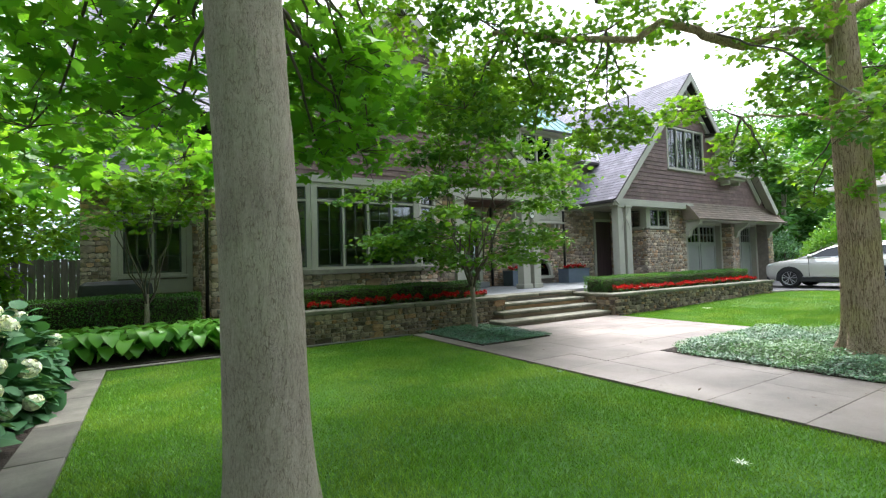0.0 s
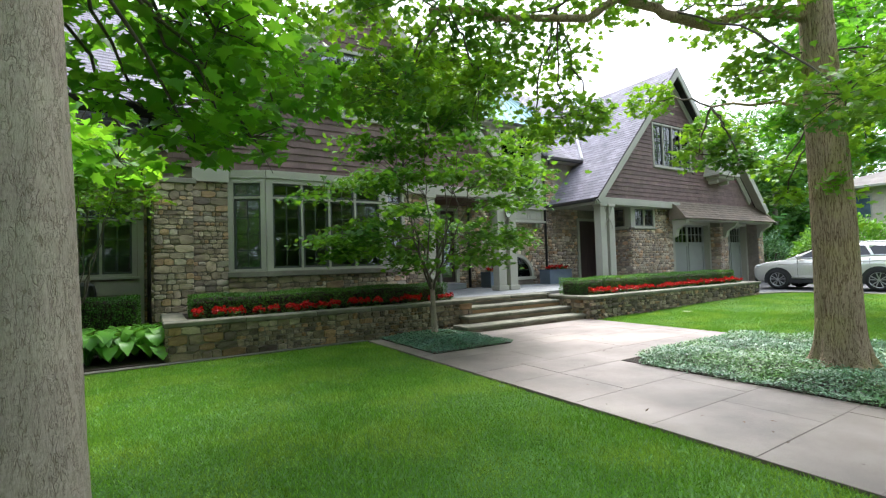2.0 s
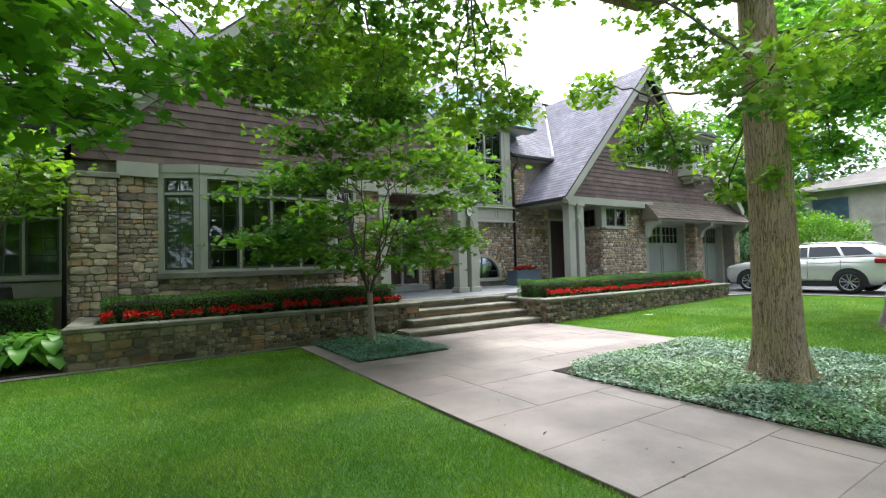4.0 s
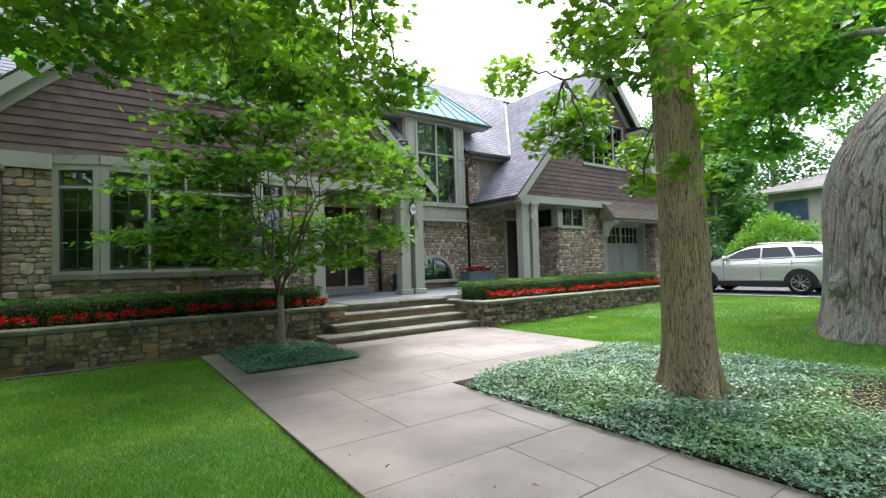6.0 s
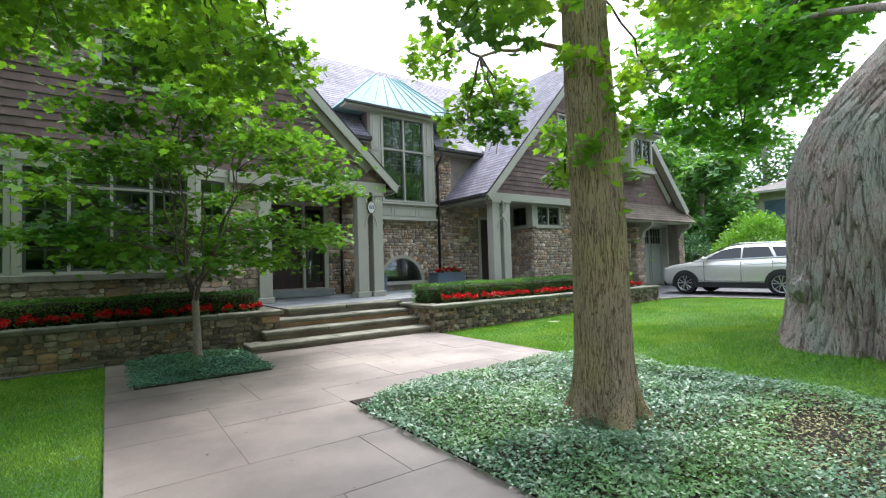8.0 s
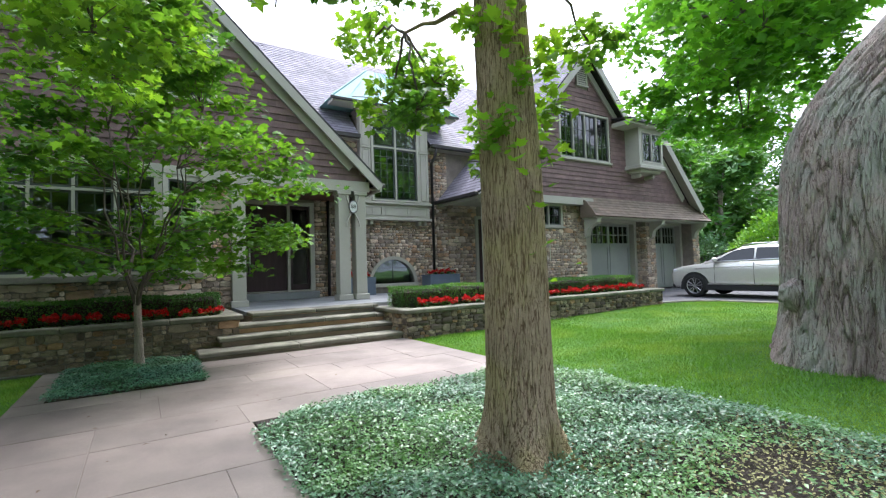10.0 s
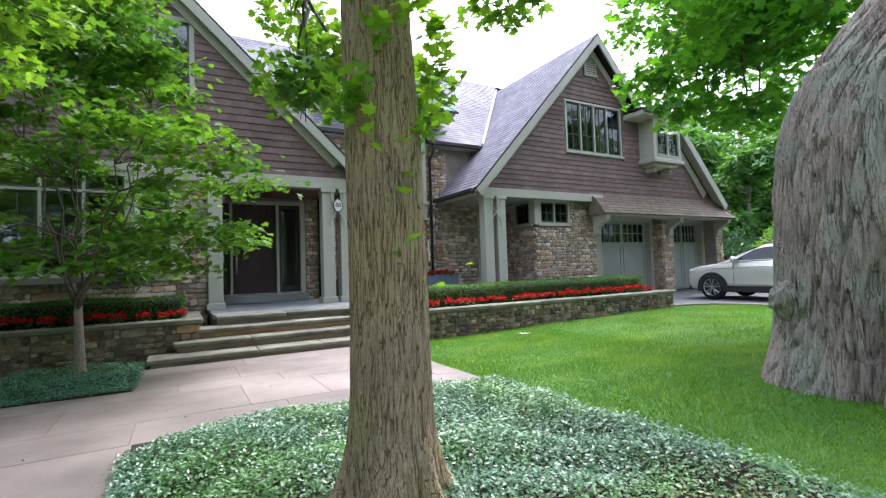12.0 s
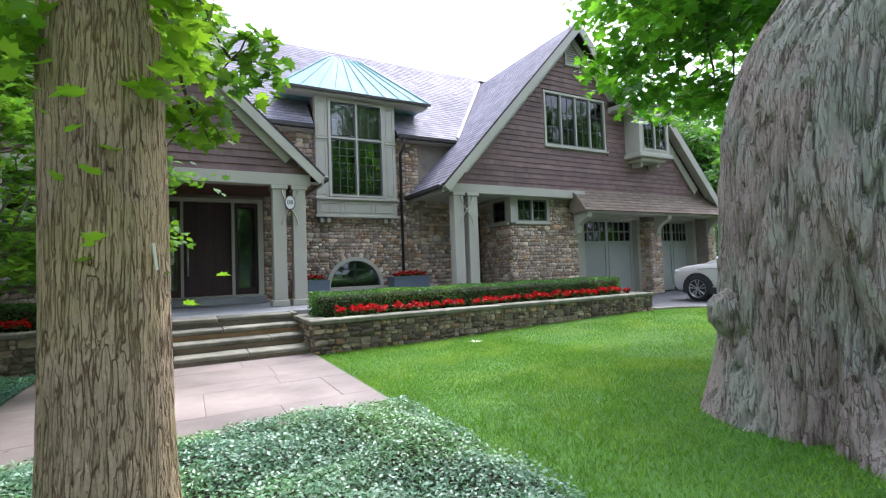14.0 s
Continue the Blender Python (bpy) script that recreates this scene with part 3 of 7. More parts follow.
def window(m, x0, x1, z0, z1, cols, transom=None, muntins=(2, 3), parent=None, trim=0.1, sill=True, glazing=FRAMEDARK, mull=0.045, casing=TRIM, depth=0.09, blind=0.0):
    """A window in a hole of the wall m: casing, mullions, sashes, panes, bars, sill."""
    p = parent or house
    w = (x1 - x0) / cols
    win = part("window", boxes((x0 - trim, x1 + trim, -0.03, depth, z1, z1 + trim)), casing, p, m=m)
    part("casing", boxes((x0 - trim, x0, -0.03, depth, z0 - 0.02, z1)), casing, win, m=m)
    part("casing", boxes((x1, x1 + trim, -0.03, depth, z0 - 0.02, z1)), casing, win, m=m)
    part("casing", boxes((x0, x1, -0.02, depth, z0 - 0.02, z0 + 0.03)), casing, win, m=m)
    for i in range(1, cols):
        part("mullion", boxes((x0 + i * w - mull / 2, x0 + i * w + mull / 2, -0.02, depth - 0.005, z0 + 0.031, z1 - 0.001)), casing, win, m=m)
    if transom:
        for i in range(cols):
            part("transom", boxes((x0 + i * w + (mull / 2 if i else 0) + 0.001, x0 + (i + 1) * w - (mull / 2 if i < cols - 1 else 0) - 0.001, -0.015, depth - 0.008, transom - mull / 2, transom + mull / 2)), casing, win, m=m)
    if sill:
        part("window_sill", boxes((x0 - trim - 0.04, x1 + trim + 0.04, -0.09, 0.04, z0 - 0.085, z0 - 0.022)), casing, win, bevel=0.006, m=m)
    cells = []
    for i in range(cols):
        a, b = x0 + i * w + (mull / 2 if i else 0) + 0.002, x0 + (i + 1) * w - (mull / 2 if i < cols - 1 else 0) - 0.002
        if transom:
            cells += [(a, b, z0 + 0.032, transom - mull / 2 - 0.002, muntins), (a, b, transom + mull / 2 + 0.002, z1 - 0.002, (2, 1))]
        else:
            cells.append((a, b, z0 + 0.032, z1 - 0.002, muntins))
    for a, b, c, d, (nx, nz) in cells:
        f = 0.04
        sash = boxes((a, a + f, 0.015, 0.06, c, d), (b - f, b, 0.015, 0.06, c, d), (a + f, b - f, 0.015, 0.06, c, c + f), (a + f, b - f, 0.015, 0.06, d - f, d))
        s = part("sash", sash, glazing, win, m=m)
        bars = bmesh.new()
        for i in range(1, nx):
            x = a + f + (b - a - 2 * f) * i / nx
            box(bars, x - 0.008, x + 0.008, 0.026, 0.05, c + f, d - f)
        for i in range(1, nz):
            z = c + f + (d - c - 2 * f) * i / nz
            box(bars, a + f, b - f, 0.0285, 0.0475, z - 0.008, z + 0.008)
        if nx > 1 or nz > 1:
            part("glazing_bar", bars, glazing, win, m=m)
        else:
            bars.free()
        g = part("pane", boxes((a + f - 0.005, b - f + 0.005, 0.036, 0.040, c + f - 0.005, d - f + 0.005)), GLASS, win, m=m)
        g.visible_shadow = False
    if blind:
        part("blind", boxes((x0 + 0.02, x1 - 0.02, 0.16, 0.17, z1 - (z1 - z0) * blind, z1)), CURTAIN, win, m=m)
    return win


def face_v(v, u=0.0):
    return at(u, v)


def face_u(u, v, side=1):
    """A wall that looks towards +u (side 1: x runs along +v) or -u (x runs along -v)."""
    return at(u, v, 0, 90 if side > 0 else -90)


# main front: stone wall with the bay
TOP = 3.36
front_l = wall_with_holes("wall", face_v(10.42), 1.0, 2.3, 0, TOP, 0.3, label="rubble stone wall")
lay_stones(front_l, face_v(10.42), 1.66, 2.3, 0, TOP)
pier = part("pier", boxes((1.0, 1.65, 10.14, 10.42, 0, 3.02)), MORTAR, house, "stone corner pier with limestone cap")
part("pier_cap", boxes((0.95, 1.7, 10.08, 10.42, 3.02, 3.12)), LIMESTONE, pier, bevel=0.01)
lay_stones(pier, face_v(10.14), 1.0, 1.65, 0, 3.02)
lay_stones(pier, face_u(1.0, 10.42, -1), 0.0, 0.28, 0, 3.02)
front_r = wall_with_holes("wall", face_v(10.42), 6.3, 6.85, 0, TOP, 0.3)
lay_stones(front_r, face_v(10.42), 6.3, 6.85, 0, TOP)
ret = wall_with_holes("wall", face_u(6.85, 10.42), 0.0, 2.0, 0.4, TOP, 0.3)
lay_stones(ret, face_u(6.85, 10.42), 0.0, 2.0, 0.58, 3.2)
BAY = [(2.3, 10.42), (2.97, 10.12), (5.63, 10.12), (6.3, 10.42)]
SILL, HEAD = 1.34, 3.13
for k, (p, q) in enumerate(zip(BAY, BAY[1:])):
    L = math.hypot(q[0] - p[0], q[1] - p[1])
    m = at(p[0], p[1], 0, math.degrees(math.atan2(q[1] - p[1], q[0] - p[0])))
    base = wall_with_holes("bay_base", m, 0, L, 0, SILL - 0.14, 0.25)
    lay_stones(base, m, 0, L, 0.3, SILL - 0.14)
    part("bay_sill", boxes((-0.03 if k else -0.0, L + (0.03 if k < 2 else 0), -0.10, 0.2, SILL - 0.14 - 0.0015 * k, SILL - 0.022 + 0.0015 * k)), LIMESTONE, house, "limestone bay sill", bevel=0.012, m=m)
    part("bay_head", boxes((0, L, -0.05 - 0.002 * k, 0.22, HEAD + 0.1, TOP + 0.03)), TRIM, house, "painted bay head board", m=m)
    if k == 1:
        window(m, 0.13, L - 0.13, SILL, HEAD, 4, 2.83, (2, 4), trim=0.13, sill=False, blind=0.0)
    else:
        window(m, 0.1, L - 0.1, SILL, HEAD, 1, 2.83, (2, 4), trim=0.1, sill=False)
# porch wall with the door, centre wall
mid = wall_with_holes("wall", face_v(12.42), 6.85, 15.9, 0.3, 5.2, 0.3, [(6.95, 9.24, 0.5, 3.12), (10.9, 12.3, 0.74, 1.58), (10.98, 12.4, 3.28, 5.2)], label="rubble stone wall behind the porch")
lay_stones(mid, face_v(12.42), 9.26, 13.6, 0.58, 5.05, [(10.55, 12.8, 2.76, 5.2), (10.8, 12.4, 0.5, 0.9)], arch=(11.6, 0.85, 0.92), limit=300, tall=(0.07, 0.15), wide=(0.12, 0.36))
lay_stones(mid, face_v(12.42), 13.6, 14.75, 0.58, 3.3, limit=0)
lay_stones(mid, face_v(12.42), 6.85, 6.95, 0.58, 3.1, limit=0)
# arch-topped window at the foot of the centre wall
aw = part("window", bmesh.new(), TRIM, house, "half-round window with pale frame")
rim = bmesh.new()
N = 20
for r0, r1 in ((0.70, 0.80),):
    ring = []
    for i in range(N + 1):
        a = math.pi * i / N
        ring.append([rim.verts.new((11.6 + r * math.cos(a), y, 0.85 + r * math.sin(a))) for r, y in ((r0, 12.36), (r1, 12.36), (r1, 12.6), (r0, 12.6))])
    for a, b in zip(ring, ring[1:]):
        for i in range(4):
            rim.faces.new((a[i], b[i], b[(i + 1) % 4], a[(i + 1) % 4]))
box(rim, 10.78, 12.42, 12.33, 12.6, 0.75, 0.85)
part("arch_frame", rim, TRIM, aw)
fill = bmesh.new()
prism(fill, [(11.6 + 0.71 * math.cos(math.pi * i / N), 0.85 + 0.71 * math.sin(math.pi * i / N)) for i in range(N + 1)], 12.45, 12.455)
part("pane", fill, GLASS, aw)
bars = boxes((11.588, 11.612, 12.43, 12.444, 0.85, 1.55), (10.97, 12.23, 12.43, 12.443, 1.08, 1.095), (11.06, 12.14, 12.43, 12.443, 1.3, 1.315))
part("glazing_bar", bars, FRAMEDARK, aw)
spand = bmesh.new()
for s in (-1, 1):
    prism(spand, [(11.6 + s * 0.79 * math.cos(math.pi / 2 * i / 10), 0.85 + 0.79 * math.sin(math.pi / 2 * i / 10)) for i in range(11)] + [(11.6 + s * 0.0, 1.7), (11.6 + s * 0.85, 1.7), (11.6 + s * 0.85, 0.85)], 12.43, 12.55)
part("arch_infill", spand, MORTAR, aw)

# front door with sidelights
door = part("door_unit", boxes((7.03, 9.12, 12.36, 12.58, 3.03, 3.12)), TRIM, house, "taupe frame of a wide front door")
for r in ((6.95, 7.03, 12.36, 12.58, 0.76, 3.12), (9.12, 9.24, 12.36, 12.58, 0.76, 3.12), (7.44, 7.5, 12.37, 12.56, 0.79, 3.03), (8.52, 8.59, 12.37, 12.56, 0.79, 3.03)):
    part("jamb", boxes(r), TRIM, door)
part("threshold", boxes((7.03, 9.12, 12.36, 12.58, 0.76, 0.79)), TRIM, door)
leaf = part("door", boxes((7.505, 8.515, 12.45, 12.52, 0.8, 3.025)), DOORDARK, door, "closed dark brown front door", bevel=0.004)
for a, b in ((7.03, 7.44), (8.59, 9.12)):
    part("sash", boxes((a + 0.002, a + 0.07, 12.44, 12.52, 0.795, 3.025), (b - 0.07, b - 0.002, 12.44, 12.52, 0.795, 3.025), (a + 0.07, b - 0.07, 12.44, 12.52, 0.795, 0.95), (a + 0.07, b - 0.07, 12.44, 12.52, 2.93, 3.025)), DOORDARK, door)
    part("pane", boxes((a + 0.068, b - 0.068, 12.47, 12.475, 0.945, 2.935)), GLASS, door)
hb = bmesh.new()
tube(hb, [(7.585, 12.39, 1.28), (7.585, 12.39, 2.05)], 0.021, 10)
for z in (1.36, 1.97):
    tube(hb, [(7.585, 12.39, z), (7.585, 12.45, z)], 0.009, 8)
part("door_handle", hb, STEEL, door, "long steel pull bar", smooth=True)
part("intercom", boxes((7.15, 7.31, 12.425, 12.4385, 1.55, 1.98), (7.17, 7.29, 12.418, 12.425, 1.60, 1.74), (7.17, 7.29, 12.418, 12.425, 1.79, 1.93)), STEEL, door, "steel entry panel beside the door", bevel=0.003)
part("door_sill", boxes((6.95, 9.24, 12.0, 12.42, 0.58, 0.755)), PORCHSTONE, house, "stone step at the front door", bevel=0.012)

# tower window with its panelled casing and metal roof
tw = face_v(12.2)
tower = part("tower_bay", boxes((10.55, 10.87, 12.2, 12.42, 2.76, 6.02), (12.46, 12.8, 12.2, 12.42, 2.76, 6.02), (10.87, 12.46, 12.2, 12.42, 5.88, 6.02), (10.87, 12.46, 12.2, 12.42, 2.76, 3.2)), TRIM, house, "tall panelled window bay in taupe paint", bevel=0.004)
part("bay_shelf", boxes((10.5, 12.85, 12.12, 12.42, 3.17, 3.235)), TRIM, tower, bevel=0.008)
part("bay_foot", boxes((10.5, 12.85, 12.14, 12.42, 2.70, 2.77)), TRIM, tower, bevel=0.008)
pan = bmesh.new()
for a, b in ((10.62, 11.2), (11.28, 12.06), (12.14, 12.73)):
    for r in ((a, b, 2.84, 2.875), (a, b, 3.075, 3.11)):
        box(pan, r[0], r[1], 12.18, 12.2, r[2], r[3])
    box(pan, a, a + 0.035, 12.181, 12.2, 2.876, 3.074)
    box(pan, b - 0.035, b, 12.181, 12.2, 2.876, 3.074)
for a, b in ((10.61, 10.83), (12.52, 12.74)):
    for c, d in ((3.32, 4.75), (4.85, 5.8)):
        box(pan, a, a + 0.03, 12.181, 12.2, c, d)
        box(pan, b - 0.03, b, 12.181, 12.2, c, d)
        box(pan, a + 0.03, b - 0.03, 12.182, 12.2, c, c + 0.03)
        box(pan, a + 0.03, b - 0.03, 12.182, 12.2, d - 0.03, d)
for a, b in ((10.55, 10.865), (12.465, 12.8)):
    box(pan, a, b, 12.165, 12.2, 4.78, 4.83)
part("panel_moulding", pan, TRIM, tower)
window(tw, 10.95, 12.38, 3.28, 5.82, 2, 4.85, (3, 7), parent=house, trim=0.07, sill=False)
for u in (10.62, 10.8, 12.4, 12.6):
    part("bracket", boxes((u, u + 0.11, 12.2, 12.42, 2.56, 2.70)), TRIM, tower, bevel=0.02)
eave = part("metal_roof_eave", boxes((9.7, 13.78, 12.0, 12.42, 5.92, 6.0)), TRIM, house, "boxed taupe eave", bevel=0.01)
mr = bmesh.new()
E4 = [(9.65, 11.95, 6.02), (13.83, 11.95, 6.02), (13.83, 14.2, 6.02), (9.65, 14.2, 6.02)]
T4 = [(11.2, 13.1, 7.45), (12.1, 13.1, 7.45), (12.1, 15.0, 7.45), (11.2, 15.0, 7.45)]
lo, hi = [mr.verts.new(p) for p in E4], [mr.verts.new(p) for p in T4]
for i in range(4):
    mr.faces.new((lo[i], lo[(i + 1) % 4], hi[(i + 1) % 4], hi[i]))
mr.faces.new(hi)
mr.faces.new(lo[::-1])
roofm = part("metal_roof", mr, METALROOF, house, "pale standing-seam metal hip roof")
for i in range(1, 9):
    k = i / 9
    a, b = Vector(E4[0]).lerp(Vector(E4[1]), k), Vector(T4[0]).lerp(Vector(T4[1]), k)
    part("seam", tube(bmesh.new(), [a + Vector((0, 0, 0.012)), b + Vector((0, 0, 0.012))], 0.014, 4), METALROOF, roofm)
for i in (0, 1):
    part("hip_seam", tube(bmesh.new(), [Vector(E4[i]) + Vector((0, 0, 0.01)), Vector(T4[i]) + Vector((0, 0, 0.01))], 0.025, 6), METALROOF, roofm)
    s = (0, 3) if i == 0 else (1, 2)
    for k in (0.25, 0.5):
        a, b = Vector(E4[s[0]]).lerp(Vector(E4[s[1]]), k), Vector(T4[s[0]]).lerp(Vector(T4[s[1]]), k)
        part("seam", tube(bmesh.new(), [a + Vector((0, 0, 0.012)), b + Vector((0, 0, 0.012))], 0.014, 4), METALROOF, roofm)
part("roof_edge", boxes((9.63, 13.85, 11.93, 11.98, 5.97, 6.035)), GUTTER, roofm)
cheek = part("tower_cheek", boxes((10.6, 12.75, 12.42, 14.5, 5.0, 6.0)), MORTAR, house)

# ---- gables ----
def courses(gable, profile, v, z0, z1, holes, step=0.152, material=SIDING, name="clapboard"):
    """Lapped siding boards between the two lines of a gable, cut round the holes."""
    z = z0
    while z < z1:
        zt = min(z + step, z1)
        a0, b0 = profile((z + zt) / 2)
        if b0 - a0 < 0.1:
            break
        runs = [(a0, b0)]
        for h in holes:
            if h[2] < zt - 0.02 and h[3] > z + 0.02:
                nxt = []
                for a, b in runs:
                    if b <= h[0] or a >= h[1]:
                        nxt.append((a, b))
                        continue
                    if a < h[0]:
                        nxt.append((a, h[0]))
                    if b > h[1]:
                        nxt.append((h[1], b))
                runs = nxt
        for a, b in runs:
            if b - a < 0.05:
                continue
            bm = bmesh.new()
            vs = [bm.verts.new(p) for p in ((a, v - 0.034, z), (b, v - 0.034, z), (b, v - 0.012, zt + 0.012), (a, v - 0.012, zt + 0.012), (a, v, z), (b, v, z), (b, v, zt + 0.012), (a, v, zt + 0.012))]
            for f in ((0, 1, 2, 3), (0, 4, 5, 1), (3, 2, 6, 7), (0, 3, 7, 4), (1, 5, 6, 2)):
                bm.faces.new([vs[i] for i in f])
            part(name, bm, material, gable)
        z = zt


def roof_plane(ob, e0, e1, r1, r0, step=0.15):
    """Lapped courses, each a part, from the eave e0-e1 to the ridge r0-r1."""
    e0, e1, r0, r1 = (Vector(p) for p in (e0, e1, r0, r1))
    n = max(2, round(((r0 - e0).length + (r1 - e1).length) / 2 / step))
    nor = (e1 - e0).cross(((r0 + r1) - (e0 + e1)) / 2).normalized()
    if nor.z < 0:
        nor = -nor
    along = (e1 - e0).normalized()
    up = ((r0 + r1) - (e0 + e1)).normalized()
    for i in range(n):
        k0, k1 = i / n, min((i + 1.25) / n, 1.0)
        p = [e0.lerp(r0, k0) + nor * 0.015, e1.lerp(r1, k0) + nor * 0.015, e1.lerp(r1, k1) + nor * 0.004, e0.lerp(r0, k1) + nor * 0.004]
        if (p[2] - p[3]).length < 0.02:
            p = p[:3]
        bm = bmesh.new()
        uvl = bm.loops.layers.uv.new("UVMap")
        vs = [bm.verts.new(x) for x in p]
        lo_ = [bm.verts.new(e0.lerp(r0, k0)), bm.verts.new(e1.lerp(r1, k0))]
        bm.faces.new(vs)
        bm.faces.new((lo_[0], lo_[1], vs[1], vs[0]))
        for face in bm.faces:
            for lp in face.loops:
                d = lp.vert.co - e0
                lp[uvl].uv = (d.dot(along), d.dot(up))
        part("shingle_course", bm, ROOF, ob)


def roof(name, planes, label, step=0.15):
    """A roof: its deck boards, and on each the shingle courses."""
    top = None
    for p in planes:
        q = [Vector(x) for x in p]
        nor = (q[1] - q[0]).cross(q[3] - q[0]).normalized()
        if nor.z < 0:
            nor = -nor
        bm = bmesh.new()
        a, b = [bm.verts.new(x - nor * 0.002) for x in q], [bm.verts.new(x - nor * 0.05) for x in q]
        bm.faces.new(a), bm.faces.new(b[::-1])
        for i in range(4):
            bm.faces.new((a[i], a[(i + 1) % 4], b[(i + 1) % 4], b[i]))
        deck = part(name if top is None else "roof_deck", bm, GUTTER, top or house, label if top is None else "")
        top = top or deck
        roof_plane(top, *p, step=step)
    return top


def rake(name, p, q, v0, v1, drop, parent):
    """A sloping board in the front plane from p to q (u, z), drop below the roof line."""
    d = Vector((q[0] - p[0], q[1] - p[1])).normalized()
    n = Vector((d.y, -d.x))
    if n.y > 0:
        n = -n
    pts = [p, q, (q[0] + n.x * drop, q[1] + n.y * drop), (p[0] + n.x * drop, p[1] + n.y * drop)]
    return part(name, prism(bmesh.new(), pts, v0, v1), TRIM, parent)


# main gable over the bay and the porch
MP, MZ, ML, MR, MS = 5.34, 8.0, 0.45, 10.23, 0.947
WU = [4.16, 6.57, 4.85, 6.35]
gm = wall_with_holes("gable_wall", face_v(10.36), 1.0, 9.9, TOP + 0.03, TOP + 0.5, 0.12, label="brown shingled main gable")
for a, b in ((1.6, WU[0]), (WU[1], 9.2)):
    inner = bmesh.new()
    if a < 3:
        prism(inner, [(1.05, TOP + 0.5), (WU[0], TOP + 0.5), (WU[0], 6.6), (1.15, 3.9)], 10.362, 10.48)
    else:
        prism(inner, [(WU[1], TOP + 0.5), (9.55, TOP + 0.5), (WU[1], 6.55)], 10.362, 10.48)
    part("gable_backing", inner, MORTAR, gm)
part("gable_backing", boxes((WU[0], WU[1], 10.362, 10.48, TOP + 0.5, WU[2] - 0.08)), MORTAR, gm)
part("gable_backing", prism(bmesh.new(), [(WU[0], WU[3]), (WU[1], WU[3]), (WU[1], 6.55), (MP, 7.6), (WU[0], 6.6)], 10.363, 10.48), MORTAR, gm)
courses(gm, lambda z: (max(1.0, ML + (z - TOP) / MS + 0.25), MR - (z - TOP) / MS - 0.25), 10.36, TOP + 0.03, 7.7, [(WU[0] - 0.1, WU[1] + 0.1, WU[2] - 0.1, WU[3] + 0.1)])
window(face_v(10.36), *WU, 4, None, (2, 3), trim=0.09)
roof("roof", [((MR, 10.12, TOP), (MR, 15.5, TOP), (MP, 15.5, MZ), (MP, 10.12, MZ)), ((ML, 15.5, TOP), (ML, 10.12, TOP), (MP, 10.12, MZ), (MP, 15.5, MZ))], "grey shingled main gable roof")
for s, e in ((1, MR), (-1, ML)):
    rake("rake_board", (e, TOP - 0.06), (MP, MZ - 0.055), 10.10, 10.15, 0.18, gm)
    rake("rake_board", (e - s * 0.66, TOP + 0.40), (MP, MZ - 0.22), 10.29, 10.335, 0.19, gm)
    rake("soffit", (e, TOP - 0.10), (MP, MZ - 0.10), 10.151, 10.355, 0.02, gm)
part("eave_soffit", boxes((9.6, 10.2, 10.36, 12.4, TOP - 0.14, TOP - 0.11)), TRIM, gm)
part("eave_fascia", boxes((10.17, 10.22, 10.16, 12.4, TOP - 0.2, TOP - 0.02)), TRIM, gm)
part("gutter", boxes((10.23, 10.34, 10.2, 12.35, TOP - 0.1, TOP - 0.0)), GUTTER, gm, bevel=0.012)
# porch beam, ceiling, posts
beam = part("porch_beam", boxes((6.3, 9.95, 10.28, 10.56, 3.14, TOP + 0.025)), TRIM, house, "painted porch beam", bevel=0.006)
part("porch_ceiling", boxes((6.85, 10.15, 10.56, 12.42, 3.2, 3.23)), REDWOOD, house, "red cedar porch ceiling")
part("band_board", boxes((1.65, 2.3, 10.30, 10.36, 3.12, TOP + 0.025)), TRIM, house)


def post(u0, u1, v0, z0, z1):
    p = part("post", boxes((u0, u1, v0, v0 + 0.27, z0, z1)), TRIM, house, "square taupe painted porch post", bevel=0.008)
    part("post_base", boxes((u0 - 0.04, u1 + 0.04, v0 - 0.04, v0 + 0.31, z0 - 0.004, z0 + 0.13)), TRIM, p, bevel=0.012)
    part("post_cap", boxes((u0 - 0.035, u1 + 0.035, v0 - 0.035, v0 + 0.305, z1 - 0.09, z1 - 0.003)), TRIM, p, bevel=0.012)
    return p


post(6.86, 7.13, 10.29, 0.58, 3.14)
p1 = post(9.16, 9.43, 10.29, 0.58, 3.14)
post(9.57, 9.84, 10.29, 0.58, 3.14)


def lattice(u0, u1, v, z1, parent):
    """Crossed slats between twin posts."""
    bm = bmesh.new()
    for s in (1, -1):
        pts = []
        for i in range(9):
            k = i / 8
            x = (u0 + u1) / 2 + s * (u1 - u0) / 2 * math.cos(k * math.pi)
            pts.append((x, v + 0.012 * s, z1 - 0.75 * k))
        for a, b in zip(pts, pts[1:]):
            tube(bm, [a, b], 0.02, 4)
    part("lattice", bm, TRIM, parent, "crossed slats between twin posts")


lattice(9.34, 9.66, 10.262, 3.04, p1)
plaque = thing("house_number_plaque", 9.5, 10.225, 2.76, label="white oval house number plaque on the porch post", category="sign")
ov = bmesh.new()
prism(ov, [(0.11 * math.cos(i * math.pi / 12), 0.155 * math.sin(i * math.pi / 12)) for i in range(24)], -0.005, 0.015)
part("rim", ov, GUTTER, plaque)
ov = bmesh.new()
prism(ov, [(0.092 * math.cos(i * math.pi / 12), 0.135 * math.sin(i * math.pi / 12)) for i in range(24)], -0.010, -0.0055)
part("plate", ov, mat("white_enamel", (0.7, 0.7, 0.68), (0.66, 0.66, 0.64), rough=0.35, bump=0.0), plaque)
tx = bpy.data.curves.new("digits", "FONT")
